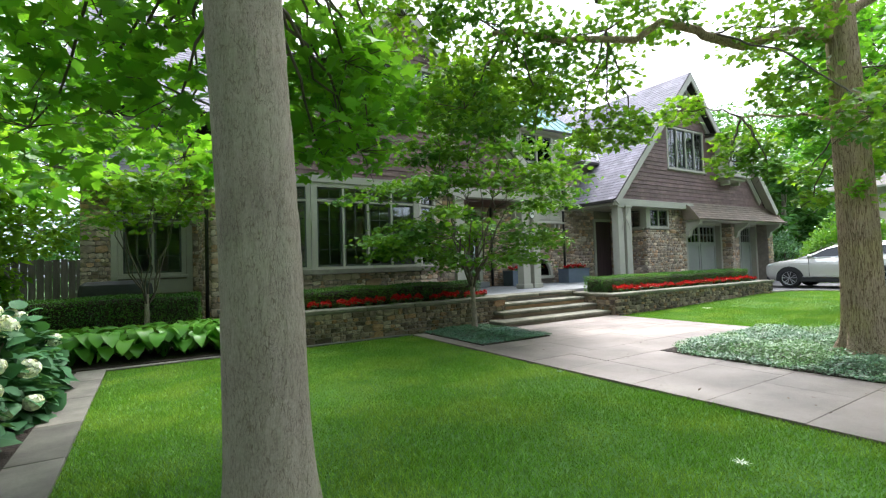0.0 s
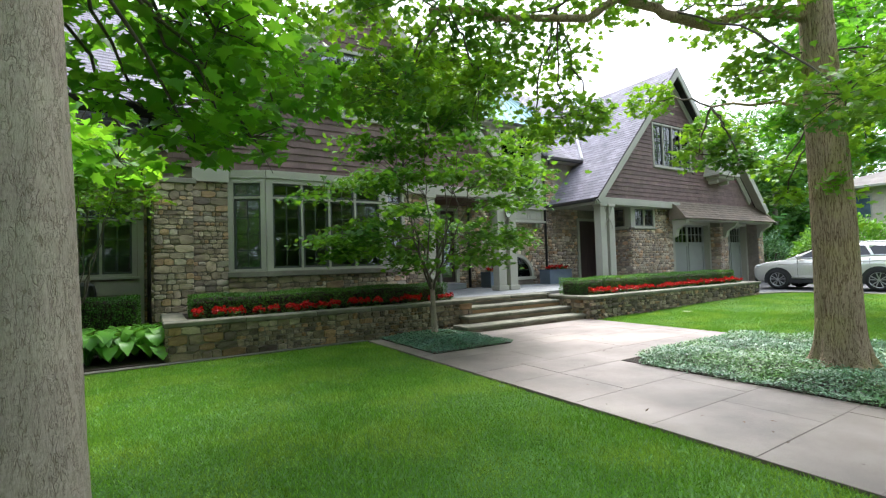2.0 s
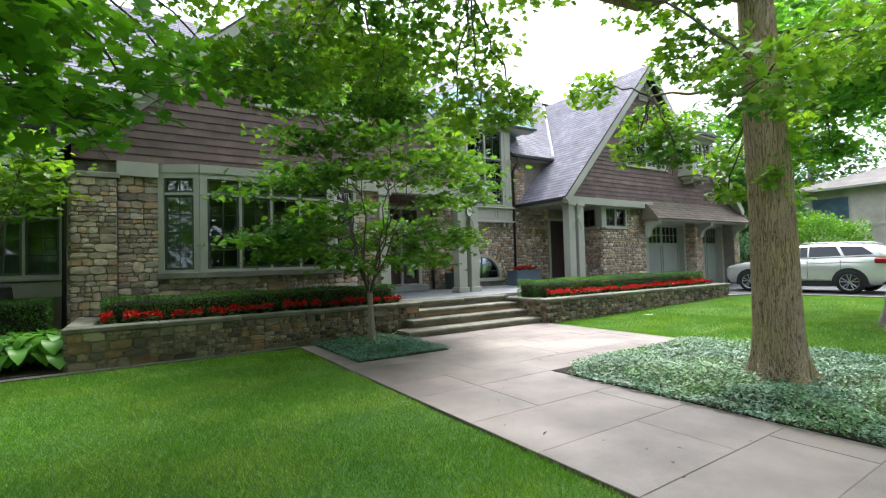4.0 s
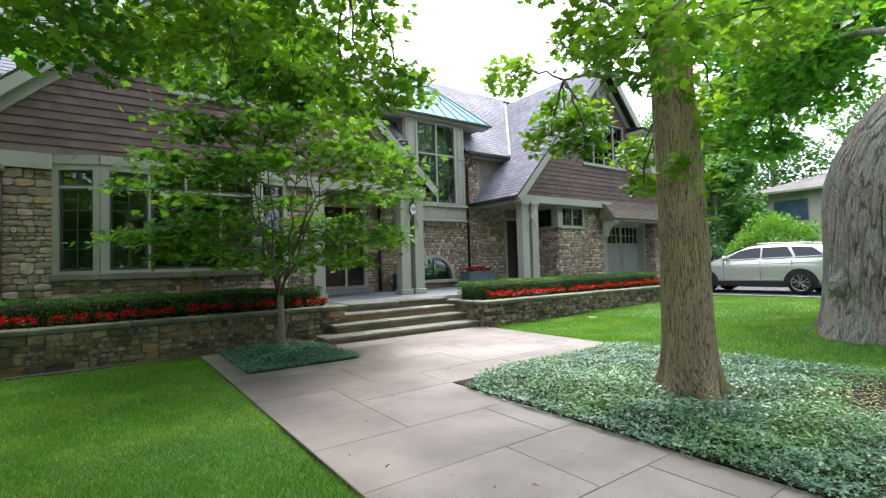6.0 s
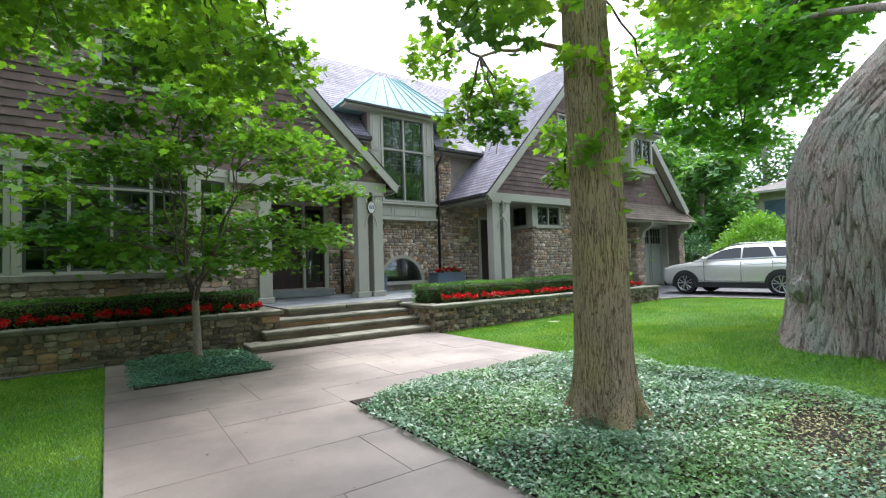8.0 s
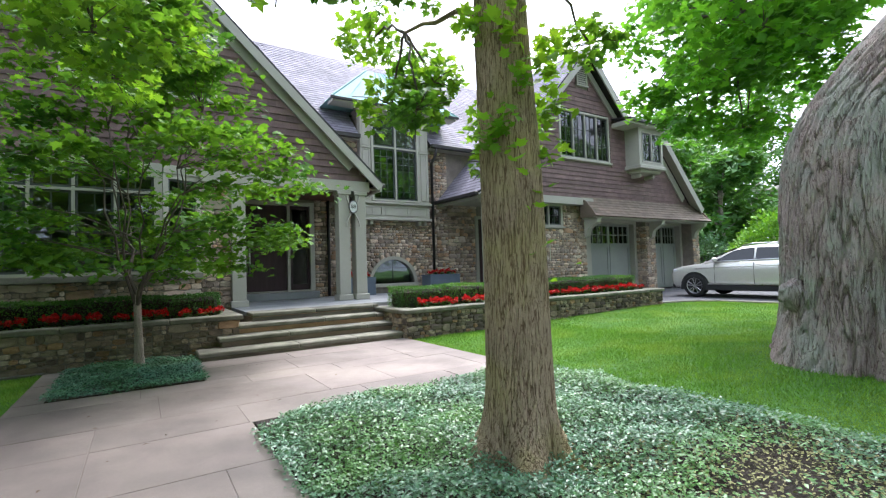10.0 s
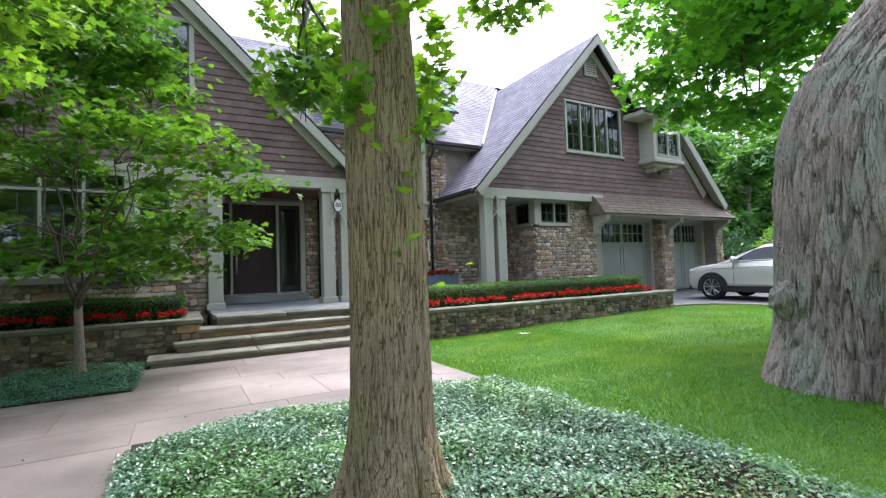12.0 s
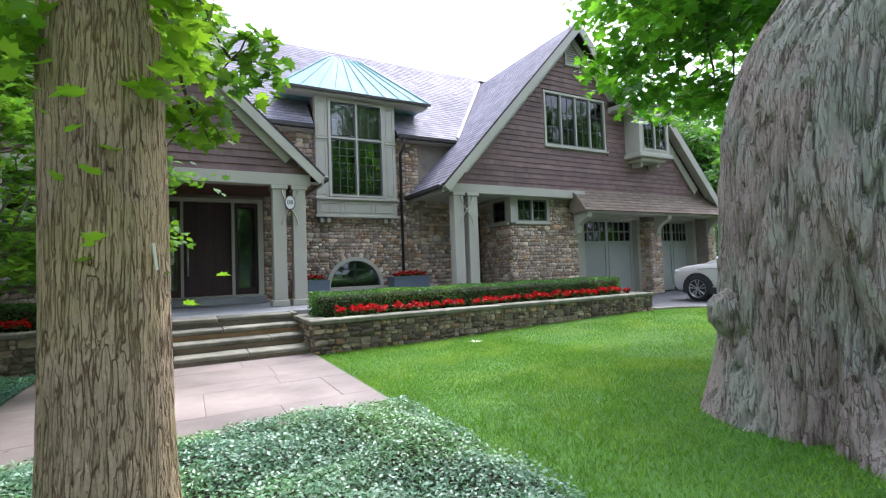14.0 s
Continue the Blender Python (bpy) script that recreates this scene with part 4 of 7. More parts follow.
tx.body, tx.size, tx.extrude, tx.align_x, tx.align_y = "88", 0.13, 0.002, "CENTER", "CENTER"
tmp = new("digits_source", tx)
bpy.context.view_layer.update()
dm = bpy.data.meshes.new_from_object(tmp)
bpy.data.objects.remove(tmp)
dm.materials.append(GUTTER)
dg = new("digits", dm)
dg.parent = plaque
dg.matrix_basis = Matrix.Translation((0, -0.0135, 0)) @ Matrix.Rotation(radians(90), 4, "X")

# garage wing
GP, GZ, GL, GR, GE = 18.1, 8.63, 13.23, 24.8, 3.38
GS = (GZ - GE) / (GP - GL)
DU, DZ = 20.0, 6.45
GWU, GSV = [16.99, 19.4, 4.83, 6.40], 10.6


def garage_profile(z):
    a = GL + (z - GE) / GS + 0.25
    if z > DZ:
        b = GP + (GZ - z) / GS - 0.25
    elif z > 5.62:
        b = 22.2
    else:
        b = GR - (z - GE) / GS - 0.25
    return a, b


gg = part("gable_wall", prism(bmesh.new(), [(13.6, GE + 0.08), (24.5, GE + 0.08), (22.3, 5.55), (22.3, 6.3), (20.0, 6.3), (19.5, 6.65), (GWU[1], 6.65), (GWU[1], GWU[2] - 0.05), (GWU[0], GWU[2] - 0.05), (GWU[0], 6.65), (16.3, 6.35)], GSV + 0.003, GSV + 0.12), MORTAR, house, "brown shingled garage gable")
part("gable_backing", prism(bmesh.new(), [(16.3, 6.651), (19.6, 6.651), (GP, 8.4)], GSV + 0.003, GSV + 0.12), MORTAR, gg)
courses(gg, garage_profile, GSV, GE + 0.08, 8.4, [(GWU[0] - 0.1, GWU[1] + 0.1, GWU[2] - 0.1, GWU[3] + 0.1), (20.35, 21.8, 4.6, 6.3), (17.8, 18.42, 7.35, 8.3)])
window(face_v(GSV), *GWU, 4, None, (2, 3), trim=0.07)
roof("roof", [((GL, 17.0, GE), (GL, 10.18, GE), (GP, 10.18, GZ), (GP, 17.0, GZ)), ((GP + (GZ - DZ) / GS, 10.18, DZ), (GP + (GZ - DZ) / GS, 17.0, DZ), (GP, 17.0, GZ), (GP, 10.18, GZ)), ((GR, 10.18, GE), (GR, 17.0, GE), (22.3, 17.0, 6.08), (22.3, 10.18, 6.08)), ((19.6, 9.75, 6.3), (22.25, 9.75, 6.3), (22.25, 13.5, 6.95), (19.6, 13.5, 6.95))], "grey shingled garage roof")
rake("rake_board", (GL, GE - 0.06), (GP, GZ - 0.055), 10.16, 10.21, 0.2, gg)
rake("rake_board", (GL + 0.72, GE + 0.5), (GP, GZ - 0.28), 10.5, 10.545, 0.2, gg)
rake("rake_board", (GP, GZ - 0.055), (20.05, DZ + 0.0), 10.162, 10.212, 0.2, gg)
rake("rake_board", (GP, GZ - 0.28), (19.9, 6.5), 10.502, 10.547, 0.2, gg)
rake("rake_board", (22.3, 6.02), (GR, GE - 0.06), 10.16, 10.21, 0.25, gg)
rake("rake_board", (22.0, 5.98), (GR - 0.8, GE + 0.42), 10.5, 10.545, 0.26, gg)
rake("soffit", (GL, GE - 0.1), (GP, GZ - 0.1), 10.211, 10.58, 0.02, gg)
rake("soffit", (22.3, 5.95), (GR, GE - 0.1), 10.211, 10.58, 0.02, gg)
part("dormer_eave", boxes((19.62, 22.22, 9.78, 10.6, 6.1, 6.26)), TRIM, gg, "boxed dormer eave", bevel=0.01)
part("dormer_gutter", boxes((19.6, 22.25, 9.7, 9.775, 6.18, 6.28)), GUTTER, gg, bevel=0.01)
bb = part("box_bay", boxes((20.35, 20.5, 10.0, 10.6, 4.75, 6.1), (21.66, 21.8, 10.0, 10.6, 4.75, 6.1), (20.5, 21.66, 10.0, 10.6, 4.75, 4.85), (20.5, 21.66, 10.0, 10.6, 5.95, 6.1)), TRIM, house, "small taupe box bay window")
part("bay_shelf", boxes((20.27, 21.88, 9.92, 10.6, 4.62, 4.748)), TRIM, bb, bevel=0.015)
part("bay_shelf", boxes((20.45, 21.7, 10.05, 10.6, 4.5, 4.618)), TRIM, bb, bevel=0.03)
window(face_v(10.0), 20.52, 21.64, 4.87, 5.93, 2, None, (2, 3), trim=0.02, sill=False)
for u in (20.6, 21.4):
    part("bracket", boxes((u, u + 0.14, 10.2, 10.58, 4.34, 4.498)), TRIM, bb, bevel=0.03)
vent = part("gable_vent", bmesh.new(), TRIM, house, "pointed louvred gable vent")
vb = bmesh.new()
VP = [(17.87, 7.42), (18.33, 7.42), (18.33, 8.05), (18.1, 8.28), (17.87, 8.05)]
prism(vb, VP, 10.56, 10.60)
part("vent_backing", vb, GUTTER, vent)
vf = boxes((17.83, 17.89, 10.53, 10.6, 7.40, 8.06), (18.31, 18.37, 10.53, 10.6, 7.40, 8.06), (17.80, 18.40, 10.51, 10.6, 7.35, 7.41))
for s in (-1, 1):
    prism(vf, [(18.1 + s * 0.27, 8.05), (18.1, 8.34), (18.1, 8.26), (18.1 + s * 0.21, 8.05)], 10.531, 10.6)
part("vent_frame", vf, TRIM, vent)
for i in range(9):
    z = 7.45 + i * 0.075
    w = 0.2 if z < 8.02 else 0.12
    part("slat", boxes((18.1 - w, 18.1 + w, 10.545, 10.559, z, z + 0.045)), TRIM, vent)

# garage lower storey
ghole = [(15.92, 17.04, 2.53, 3.2)]
gw = wall_with_holes("wall", face_v(10.8), 15.72, 18.25, 0, 3.3, 0.3, ghole, label="rubble stone garage wall")
lay_stones(gw, face_v(10.8), 15.72, 18.25, 0.2, 3.22, [(15.7, 17.14, 2.42, 3.3)], tall=(0.07, 0.15), wide=(0.12, 0.34))
window(face_v(10.8), 15.95, 17.04, 2.53, 3.18, 2, None, (2, 2), trim=0.1)
gside = wall_with_holes("wall", face_u(15.72, 12.42, -1), 0.0, 1.62, 0, 3.3, 0.25, [(0.72, 1.4, 2.53, 3.18)])
lay_stones(gside, face_u(15.72, 12.42, -1), 0.0, 1.62, 0.5, 3.22, [(0.6, 1.62, 2.42, 3.3)], limit=120)
window(face_u(15.72, 12.42, -1), 0.72, 1.4, 2.53, 3.18, 1, None, (2, 2), trim=0.1)
part("corner_board", boxes((15.68, 15.86, 10.755, 10.93, 2.5, 3.25)), TRIM, house)
part("side_door", boxes((14.78, 15.66, 12.36, 12.41, 0.6, 2.85)), DOORDARK, house, "closed dark side entry door", bevel=0.01)
part("side_door_trim", boxes((14.66, 14.775, 12.34, 12.42, 0.58, 2.95), (14.775, 15.7, 12.34, 12.42, 2.855, 2.95)), TRIM, house)
part("garage_beam", boxes((13.5, 18.3, 10.44, 10.76, 3.22, GE + 0.075)), TRIM, house, "painted beam over the side entry", bevel=0.006)
part("entry_soffit", boxes((13.3, 18.2, 10.5, 12.42, 3.27, 3.30)), TRIM, house)
part("eave_fascia", boxes((13.24, 13.29, 10.3, 12.42, GE - 0.2, GE - 0.03)), TRIM, house)
part("gutter", boxes((13.10, 13.23, 10.25, 12.42, GE - 0.12, GE - 0.01)), GUTTER, house, bevel=0.012)
p2 = post(13.63, 13.92, 10.42, 0.55, 3.22)
post(14.06, 14.35, 10.42, 0.55, 3.22)
lattice(13.81, 14.17, 10.392, 3.12, p2)
# garage doors
for a, b in ((18.75, 21.25), (22.45, 24.35)):
    gd = part("garage_door", boxes((a, b, 11.22, 11.28, 0.18, 1.98), (a, a + 0.1, 11.22, 11.28, 1.98, 2.75), (b - 0.1, b, 11.22, 11.28, 1.98, 2.75), (a + 0.1, b - 0.1, 11.22, 11.28, 2.62, 2.75), ((a + b) / 2 - 0.06, (a + b) / 2 + 0.06, 11.22, 11.28, 1.98, 2.62)), GARAGE, house, "closed grey carriage-style garage door with glazed top")
    for c, d in ((a + 0.06, (a + b) / 2 - 0.03), ((a + b) / 2 + 0.03, b - 0.06)):
        for r in ((c, c + 0.09, 0.25, 1.94), (d - 0.09, d, 0.25, 1.94), (c + 0.09, d - 0.09, 0.25, 0.38), (c + 0.09, d - 0.09, 1.82, 1.94)):
            part("door_panel", boxes((r[0], r[1], 11.195, 11.22, r[2], r[3])), GARAGE, gd)
    for c, d in ((a + 0.1, (a + b) / 2 - 0.06), ((a + b) / 2 + 0.06, b - 0.1)):
        bars = bmesh.new()
        for i in range(1, 4):
            x = c + (d - c) * i / 4
            box(bars, x - 0.015, x + 0.015, 11.225, 11.26, 1.98, 2.62)
        box(bars, c, d, 11.23, 11.255, 2.28, 2.31)
        part("glazing_bar", bars, GARAGE, gd)
        g = part("pane", boxes((c, d, 11.262, 11.266, 1.98, 2.62)), GLASS, gd)
        g.visible_shadow = False
jam = wall_with_holes("garage_front", face_v(11.0), 18.25, 24.9, 0.1, 3.4, 0.22, [(18.75, 21.25, 0.1, 2.7), (22.45, 24.35, 0.1, 2.7)], TRIM, "taupe jambs round the garage doors")
pil = part("pillar", boxes((21.4, 21.95, 10.6, 11.0, 0.1, 2.9)), MORTAR, house, "rubble stone pillar between the garage doors")
lay_stones(pil, face_v(10.6), 21.4, 21.95, 0.15, 2.6)
lay_stones(pil, face_u(21.4, 11.0, -1), 0, 0.4, 0.15, 2.6, limit=60)
pil2 = part("pillar", boxes((24.5, 24.95, 10.55, 11.0, 0.1, 2.9)), MORTAR, house)
lay_stones(pil2, face_v(10.55), 24.5, 24.95, 0.15, 2.6)
sk = part("skirt_roof", boxes((17.85, 24.75, 10.0, 10.56, 2.74, 2.79)), TRIM, house, "weathered shingle skirt roof over the garage doors")
nc = 7
for i in range(nc):
    k0, k1 = i / nc, (i + 1.12) / nc
    bm = bmesh.new()
    q = lambda k, lift: (10.56 - 0.66 * (1 - k) ** 1.25, 2.80 + 0.72 * k + lift)
    (va, za), (vb_, zb) = q(k0, 0.02), q(min(k1, 1.0), 0.004)
    u0 = 17.78
    vs = [bm.verts.new(p) for p in ((u0, va, za), (24.85, va, za), (24.85, vb_, zb), (u0, vb_, zb), (u0, va + 0.02, za - 0.025), (24.85, va + 0.02, za - 0.025))]
    for f in ((0, 1, 2, 3), (0, 4, 5, 1)):
        bm.faces.new([vs[j] for j in f])
    part("shingle_course", bm, SKIRT, sk)
for u in (17.78, 24.8):
    pts = [(10.6, 2.8), (9.93, 2.79), (10.1, 3.05), (10.32, 3.32), (10.6, 3.5)]
    bm = bmesh.new()
    slabv = [[bm.verts.new((u + d, a, z)) for a, z in pts] for d in (0, 0.05)]
    bm.faces.new(slabv[0]), bm.faces.new(slabv[1][::-1])
    for i in range(5):
        bm.faces.new((slabv[0][i], slabv[0][(i + 1) % 5], slabv[1][(i + 1) % 5], slabv[1][i]))
    part("skirt_end", bm, SKIRT, sk)
for u in (17.9, 21.55, 24.45):
    bm = bmesh.new()
    prof = [(0, 0), (0, -0.62), (-0.10, -0.56), (-0.16, -0.34), (-0.36, -0.2), (-0.52, -0.12), (-0.56, 0)]
    sv = [[bm.verts.new((u + d, 10.55 + a, 2.74 + z)) for a, z in prof] for d in (0, 0.2)]
    bm.faces.new(sv[0]), bm.faces.new(sv[1][::-1])
    for i in range(7):
        bm.faces.new((sv[0][i], sv[0][(i + 1) % 7], sv[1][(i + 1) % 7], sv[1][i]))
    part("bracket", bm, TRIM, sk, "curved wooden bracket")

# main roof behind, with its eave over the centre wall
RV, RZ, EV, EZ = 16.0, 9.0, 12.1, 5.08
roof("roof", [((-1.6, EV, EZ), (10.5, EV, EZ), (10.5, RV, RZ), (-1.6, RV, RZ)), ((12.85, EV, EZ), (14.85, EV, EZ), (18.3, RV, RZ), (12.85, RV, RZ)), ((10.5, 12.9, 5.88), (12.85, 12.9, 5.88), (12.85, RV, RZ), (10.5, RV, RZ)), ((27, 2 * RV - EV, EZ), (-1.6, 2 * RV - EV, EZ), (-1.6, RV, RZ), (21, RV, RZ))], "grey shingled main roof")
for a, b in ((9.3, 10.5), (12.85, 14.7)):
    part("eave_soffit", boxes((a, b, 12.15, 12.42, EZ - 0.12, EZ - 0.09)), TRIM, house)
for a, b in ((9.2, 10.5), (12.85, 14.75)):
    part("gutter", boxes((a, b, 12.0, 12.13, EZ - 0.1, EZ + 0.02)), GUTTER, house, bevel=0.012)
fl = bmesh.new()
tube(fl, [(14.82, 12.12, 5.18), (18.02, 15.6, 8.66)], 0.05, 4)
part("valley_flashing", fl, mat("pale_flashing", (0.62, 0.61, 0.6), (0.55, 0.55, 0.54), rough=0.5, bump=0.02, metal=0.3), house, "pale metal valley flashing")
for pts in ([(13.02, 12.06, 5.0), (13.02, 12.08, 4.8), (13.0, 12.32, 4.55), (13.0, 12.34, 0.6)], [(9.62, 12.34, 3.2), (9.62, 12.34, 0.6)], [(1.06, 10.06, 3.1), (0.93, 10.08, 2.9), (0.93, 10.08, 0.05)]):
    part("downspout", tube(bmesh.new(), pts, 0.042, 8), GUTTER, house, "dark metal downspout", smooth=True)

# left wing
lw = wall_with_holes("wall", face_v(12.42), -1.25, 1.0, 0, 3.5, 0.3, [(-0.5, 0.62, 1.32, 2.86)], label="rubble stone wing wall")
lay_stones(lw, face_v(12.42), -1.25, 1.0, 0.3, 3.2, [(-0.72, 0.84, 0.1, 3.5)], limit=200)
part("window_surround", boxes((-0.72, -0.6, 12.36, 12.42, 0.0, 3.2), (0.72, 0.84, 12.36, 12.42, 0.0, 3.2), (-0.6, 0.72, 12.36, 12.42, 2.97, 3.2), (-0.6, 0.72, 12.36, 12.42, 0.9, 1.2)), TRIM, house)
window(face_v(12.42), -0.5, 0.62, 1.32, 2.86, 2, 2.52, (2, 3), trim=0.09)
lside = wall_with_holes("wall", face_u(1.0, 12.42, -1), 0, 2.0, 0, TOP, 0.25)
lay_stones(lside, face_u(1.0, 12.42, -1), 0.0, 2.0, 0.1, TOP, limit=150)
roof("roof", [((-1.7, 11.95, 3.45), (0.95, 11.95, 3.45), (0.95, 14.4, 5.4), (-1.7, 14.4, 5.4))], "grey shingled wing roof")
part("eave_fascia", boxes((-1.7, 0.95, 11.96, 12.42, 3.24, 3.38)), TRIM, house)
# closing walls and rooms
part("wall", boxes((-1.25, -0.95, 12.75, 20, 0, 5.1), (24.6, 24.9, 11.25, 20, 0, 5.1), (-1.25, 24.9, 19.7, 20, 0, 5.1)), STUCCO, house, "plain rear and side walls")
part("room_floor", boxes((-1.0, 24.6, 12.75, 19.7, 0.3, 0.5), (1.3, 6.5, 10.75, 12.75, 0.3, 0.5), (16.0, 24.5, 11.3, 12.75, 0.05, 0.15)), DOORDARK, house)
part("upper_floor", boxes((-1.0, 10.5, 12.75, 19.7, 3.35, 3.5), (12.85, 24.6, 12.75, 19.7, 3.35, 3.5), (1.3, 9.5, 10.5, 12.75, 3.36, 3.5), (14.2, 24.5, 11.3, 12.75, 3.36, 3.5)), PLASTER, house)
part("room_wall", boxes((1.0, 24.6, 16.0, 16.1, 0.5, 5.1), (6.6, 6.7, 12.75, 16, 0.5, 3.3), (15.6, 15.7, 12.75, 16, 0.5, 3.3), (3.9, 6.8, 13.0, 13.1, 3.5, 6.2), (16.4, 19.8, 13.0, 13.1, 3.5, 6.2)), PLASTER, house, "plain inner walls")

# ---- porch, steps and planters ----
porch = thing("porch", 0, 0, 0, label="raised stone porch floor before the front door", category="porch", kind="structure")
part("porch_body", boxes((6.9, 9.25, 8.5, 12.4, 0, 0.50), (9.25, 15.7, 8.6, 12.4, 0, 0.50)), MORTAR, porch)
steps = thing("front_steps", 0, 0, 0, label="four weathered stone steps up to the porch", category="steps")
for i, (u0, v0) in enumerate(((5.96, 7.34), (6.27, 7.74), (6.57, 8.1), (6.88, 8.46))):
    z = 0.145 * (i + 1)
    r = random.Random(i)
    part("riser", boxes((u0 + 0.05, 9.24, v0 + 0.045, v0 + 0.75, z - 0.145 if i else 0.0, z - 0.07)), STONE_DARK, steps, bevel=0.004)
    x = u0
    cuts = [u0, u0 + r.uniform(1.0, 1.5), u0 + r.uniform(2.0, 2.5), 9.26]
    for a, b in zip(cuts, cuts[1:]):
        part("tread", boxes((a + 0.002, b - 0.002, v0 + r.uniform(-0.008, 0.008), v0 + 0.5, z - 0.07, z + r.uniform(-0.003, 0.003))), STEPSTONE, steps, bevel=0.014)


def planter(name, u0, u1, v0, v1, top, label, foot=0.0, tall=(0.065, 0.16), wide=(0.1, 0.36)):
    pl = thing(name, 0, 0, 0, label=label, category="planter")
    part("planter_wall", boxes((u0, u1, v0, v0 + 0.22, -0.1, top - 0.07), (u0, u0 + 0.22, v0 + 0.22, v1, -0.1, top - 0.07), (u1 - 0.22, u1, v0 + 0.22, v1, -0.1, top - 0.07)), MORTAR, pl)
    r = random.Random(int(u0 * 10))
    x = u0 - 0.06
    while x < u1 + 0.05:
        w = min(r.uniform(0.9, 1.4), u1 + 0.06 - x)
        if u1 + 0.06 - x - w < 0.4:
            w = u1 + 0.06 - x
        part("cap_stone", boxes((x + 0.003, x + w - 0.003, v0 - 0.06 + r.uniform(-0.006, 0.006), v0 + 0.28, top - 0.075, top + r.uniform(-0.003, 0.003))), STEPSTONE, pl, bevel=0.014)
        x += w
    for a, b in ((u0 - 0.06, u0 + 0.28), (u1 - 0.28, u1 + 0.06)):
        part("cap_stone", boxes((a, b, v0 + 0.284, v1, top - 0.075, top + 0.001)), STEPSTONE, pl, bevel=0.014)
    part("soil", boxes((u0 + 0.2, u1 - 0.2, v0 + 0.2, v1, 0.1, top - 0.03)), SOIL, pl)
    lay_stones(pl, face_v(v0), u0, u1, foot, top - 0.075, pool=POOL_PLANTER, tall=tall, wide=wide)
    return pl


plant_l = planter("stone_planter", 1.15, 6.62, 8.1, 10.05, 0.60, "low rubble stone planter with hedge and red flowers", tall=(0.07, 0.19), wide=(0.12, 0.44))
lay_stones(plant_l, face_u(1.15, 10.05, -1), 0, 1.95, 0, 0.52, pool=POOL_PLANTER)
plant_r = planter("stone_planter", 9.24, 16.95, 7.25, 8.6, 0.53, "long low rubble stone planter beside the lawn", tall=(0.06, 0.14), wide=(0.13, 0.42))
lay_stones(plant_r, face_u(9.24, 8.6, -1), 0, 1.35, 0, 0.45, pool=POOL_PLANTER)
lay_stones(plant_r, face_u(16.95, 7.25, 1), 0, 1.35, 0.1, 0.45, pool=POOL_PLANTER)

# ---- walk ----
walkway = thing("walkway", 0, 0, 0, label="pale flagstone front walk with straight joints", category="walkway", kind="structure")
part("walk_bed", slab(bmesh.new(), [(4.2, -9.4), (6.05, -9.4), (6.05, 4.05), (9.25, 4.05), (9.25, 7.36), (5.96, 7.36), (5.96, 7.9), (4.2, 7.9)], -0.05, 0.0265), JOINT, walkway)


def pave(u0, u1, v0, v1, seed, holes=()):
    r = random.Random(seed)
    v = v0
    while v < v1 - 0.05:
        d = min(r.choice((0.61, 0.76, 0.92, 0.92)), v1 - v)
        if v1 - v - d < 0.25:
            d = v1 - v
        u = u0
        while u < u1 - 0.05:
            w = min(r.choice((0.76, 1.07, 1.22, 1.52)), u1 - u)
            if u1 - u - w < 0.3:
                w = u1 - u
            a, b, c, e = u + 0.003, u + w - 0.003, v + 0.003, v + d - 0.003
            for h in holes:
                if a < h[1] and b > h[0] and c < h[3] and e > h[2]:
                    if a < h[0] - 0.1:
                        b = h[0]
                    elif b > h[1] + 0.1:
                        a = h[1]
                    elif c < h[2] - 0.05:
                        e = h[2]
                    else:
                        a = b
            if b - a > 0.04:
                z = 0.03 + r.uniform(-0.0015, 0.0015)
                part("flagstone", boxes((a, b, c, e, -0.02, z)), PAVING, walkway, bevel=0.002)
            u += w
        v += d


pave(4.2, 6.05, -9.4, 4.05, 1)
pave(4.2, 9.25, 4.05, 6.02, 2)
pave(5.92, 9.25, 6.02, 7.36, 3)
for v in (6.02, 7.0):
    part("flagstone", boxes((4.2, 4.45, v + 0.004, v + (0.97 if v < 6.5 else 0.88), -0.02, 0.031)), PAVING, walkway, bevel=0.004)
strip = thing("stone_edging", 0, 0, 0, label="flat stone mowing strip along the planter and beds", category="edging", kind="structure")
x = -0.86
re_ = random.Random(9)
while x < 4.15:
    w = min(re_.uniform(0.8, 1.3), 4.19 - x)
    part("edging_stone", boxes((x + 0.003, x + w - 0.003, 7.93, 8.08, -0.03, 0.03)), KERBSTONE, strip, bevel=0.005)
    x += w
y = -6.0
while y < 7.9:
    w = min(re_.uniform(0.9, 1.4), 7.92 - y)
    part("edging_stone", boxes((-0.86, -0.52, y + 0.004, y + w - 0.004, -0.03, 0.035)), KERBSTONE, strip, bevel=0.006)
    y += w
# porch paving
pr = random.Random(21)
v = 8.94
while v < 12.38:
    d = min(pr.choice((0.5, 0.6, 0.7)), 12.4 - v)
    u = 6.86
    while u < 15.7:
        w = min(pr.choice((0.6, 0.75, 0.9)), 15.7 - u)
        part("paver", boxes((u + 0.003, u + w - 0.003, v + 0.003, v + d - 0.003, 0.5, 0.578)), PORCHSTONE, porch)
        u += w
    v += d

# ---- plants ----
RNG = np.random.default_rng(11)


def half_leaf(pts, fold=0.18, droop=0.12):
    """A leaf from its right-hand outline (x, y), mirrored, folded at the midrib; tip at y = 1."""
    out = pts + [(-x, y) for x, y in pts[-2:0:-1]]
    V = [(0.0, 0.38, 0.0)] + [(x, y, abs(x) * fold - droop * y * y) for x, y in out]
    n = len(out)
    return np.array(V), np.array([(0, 1 + i, 1 + (i + 1) % n) for i in range(n)])


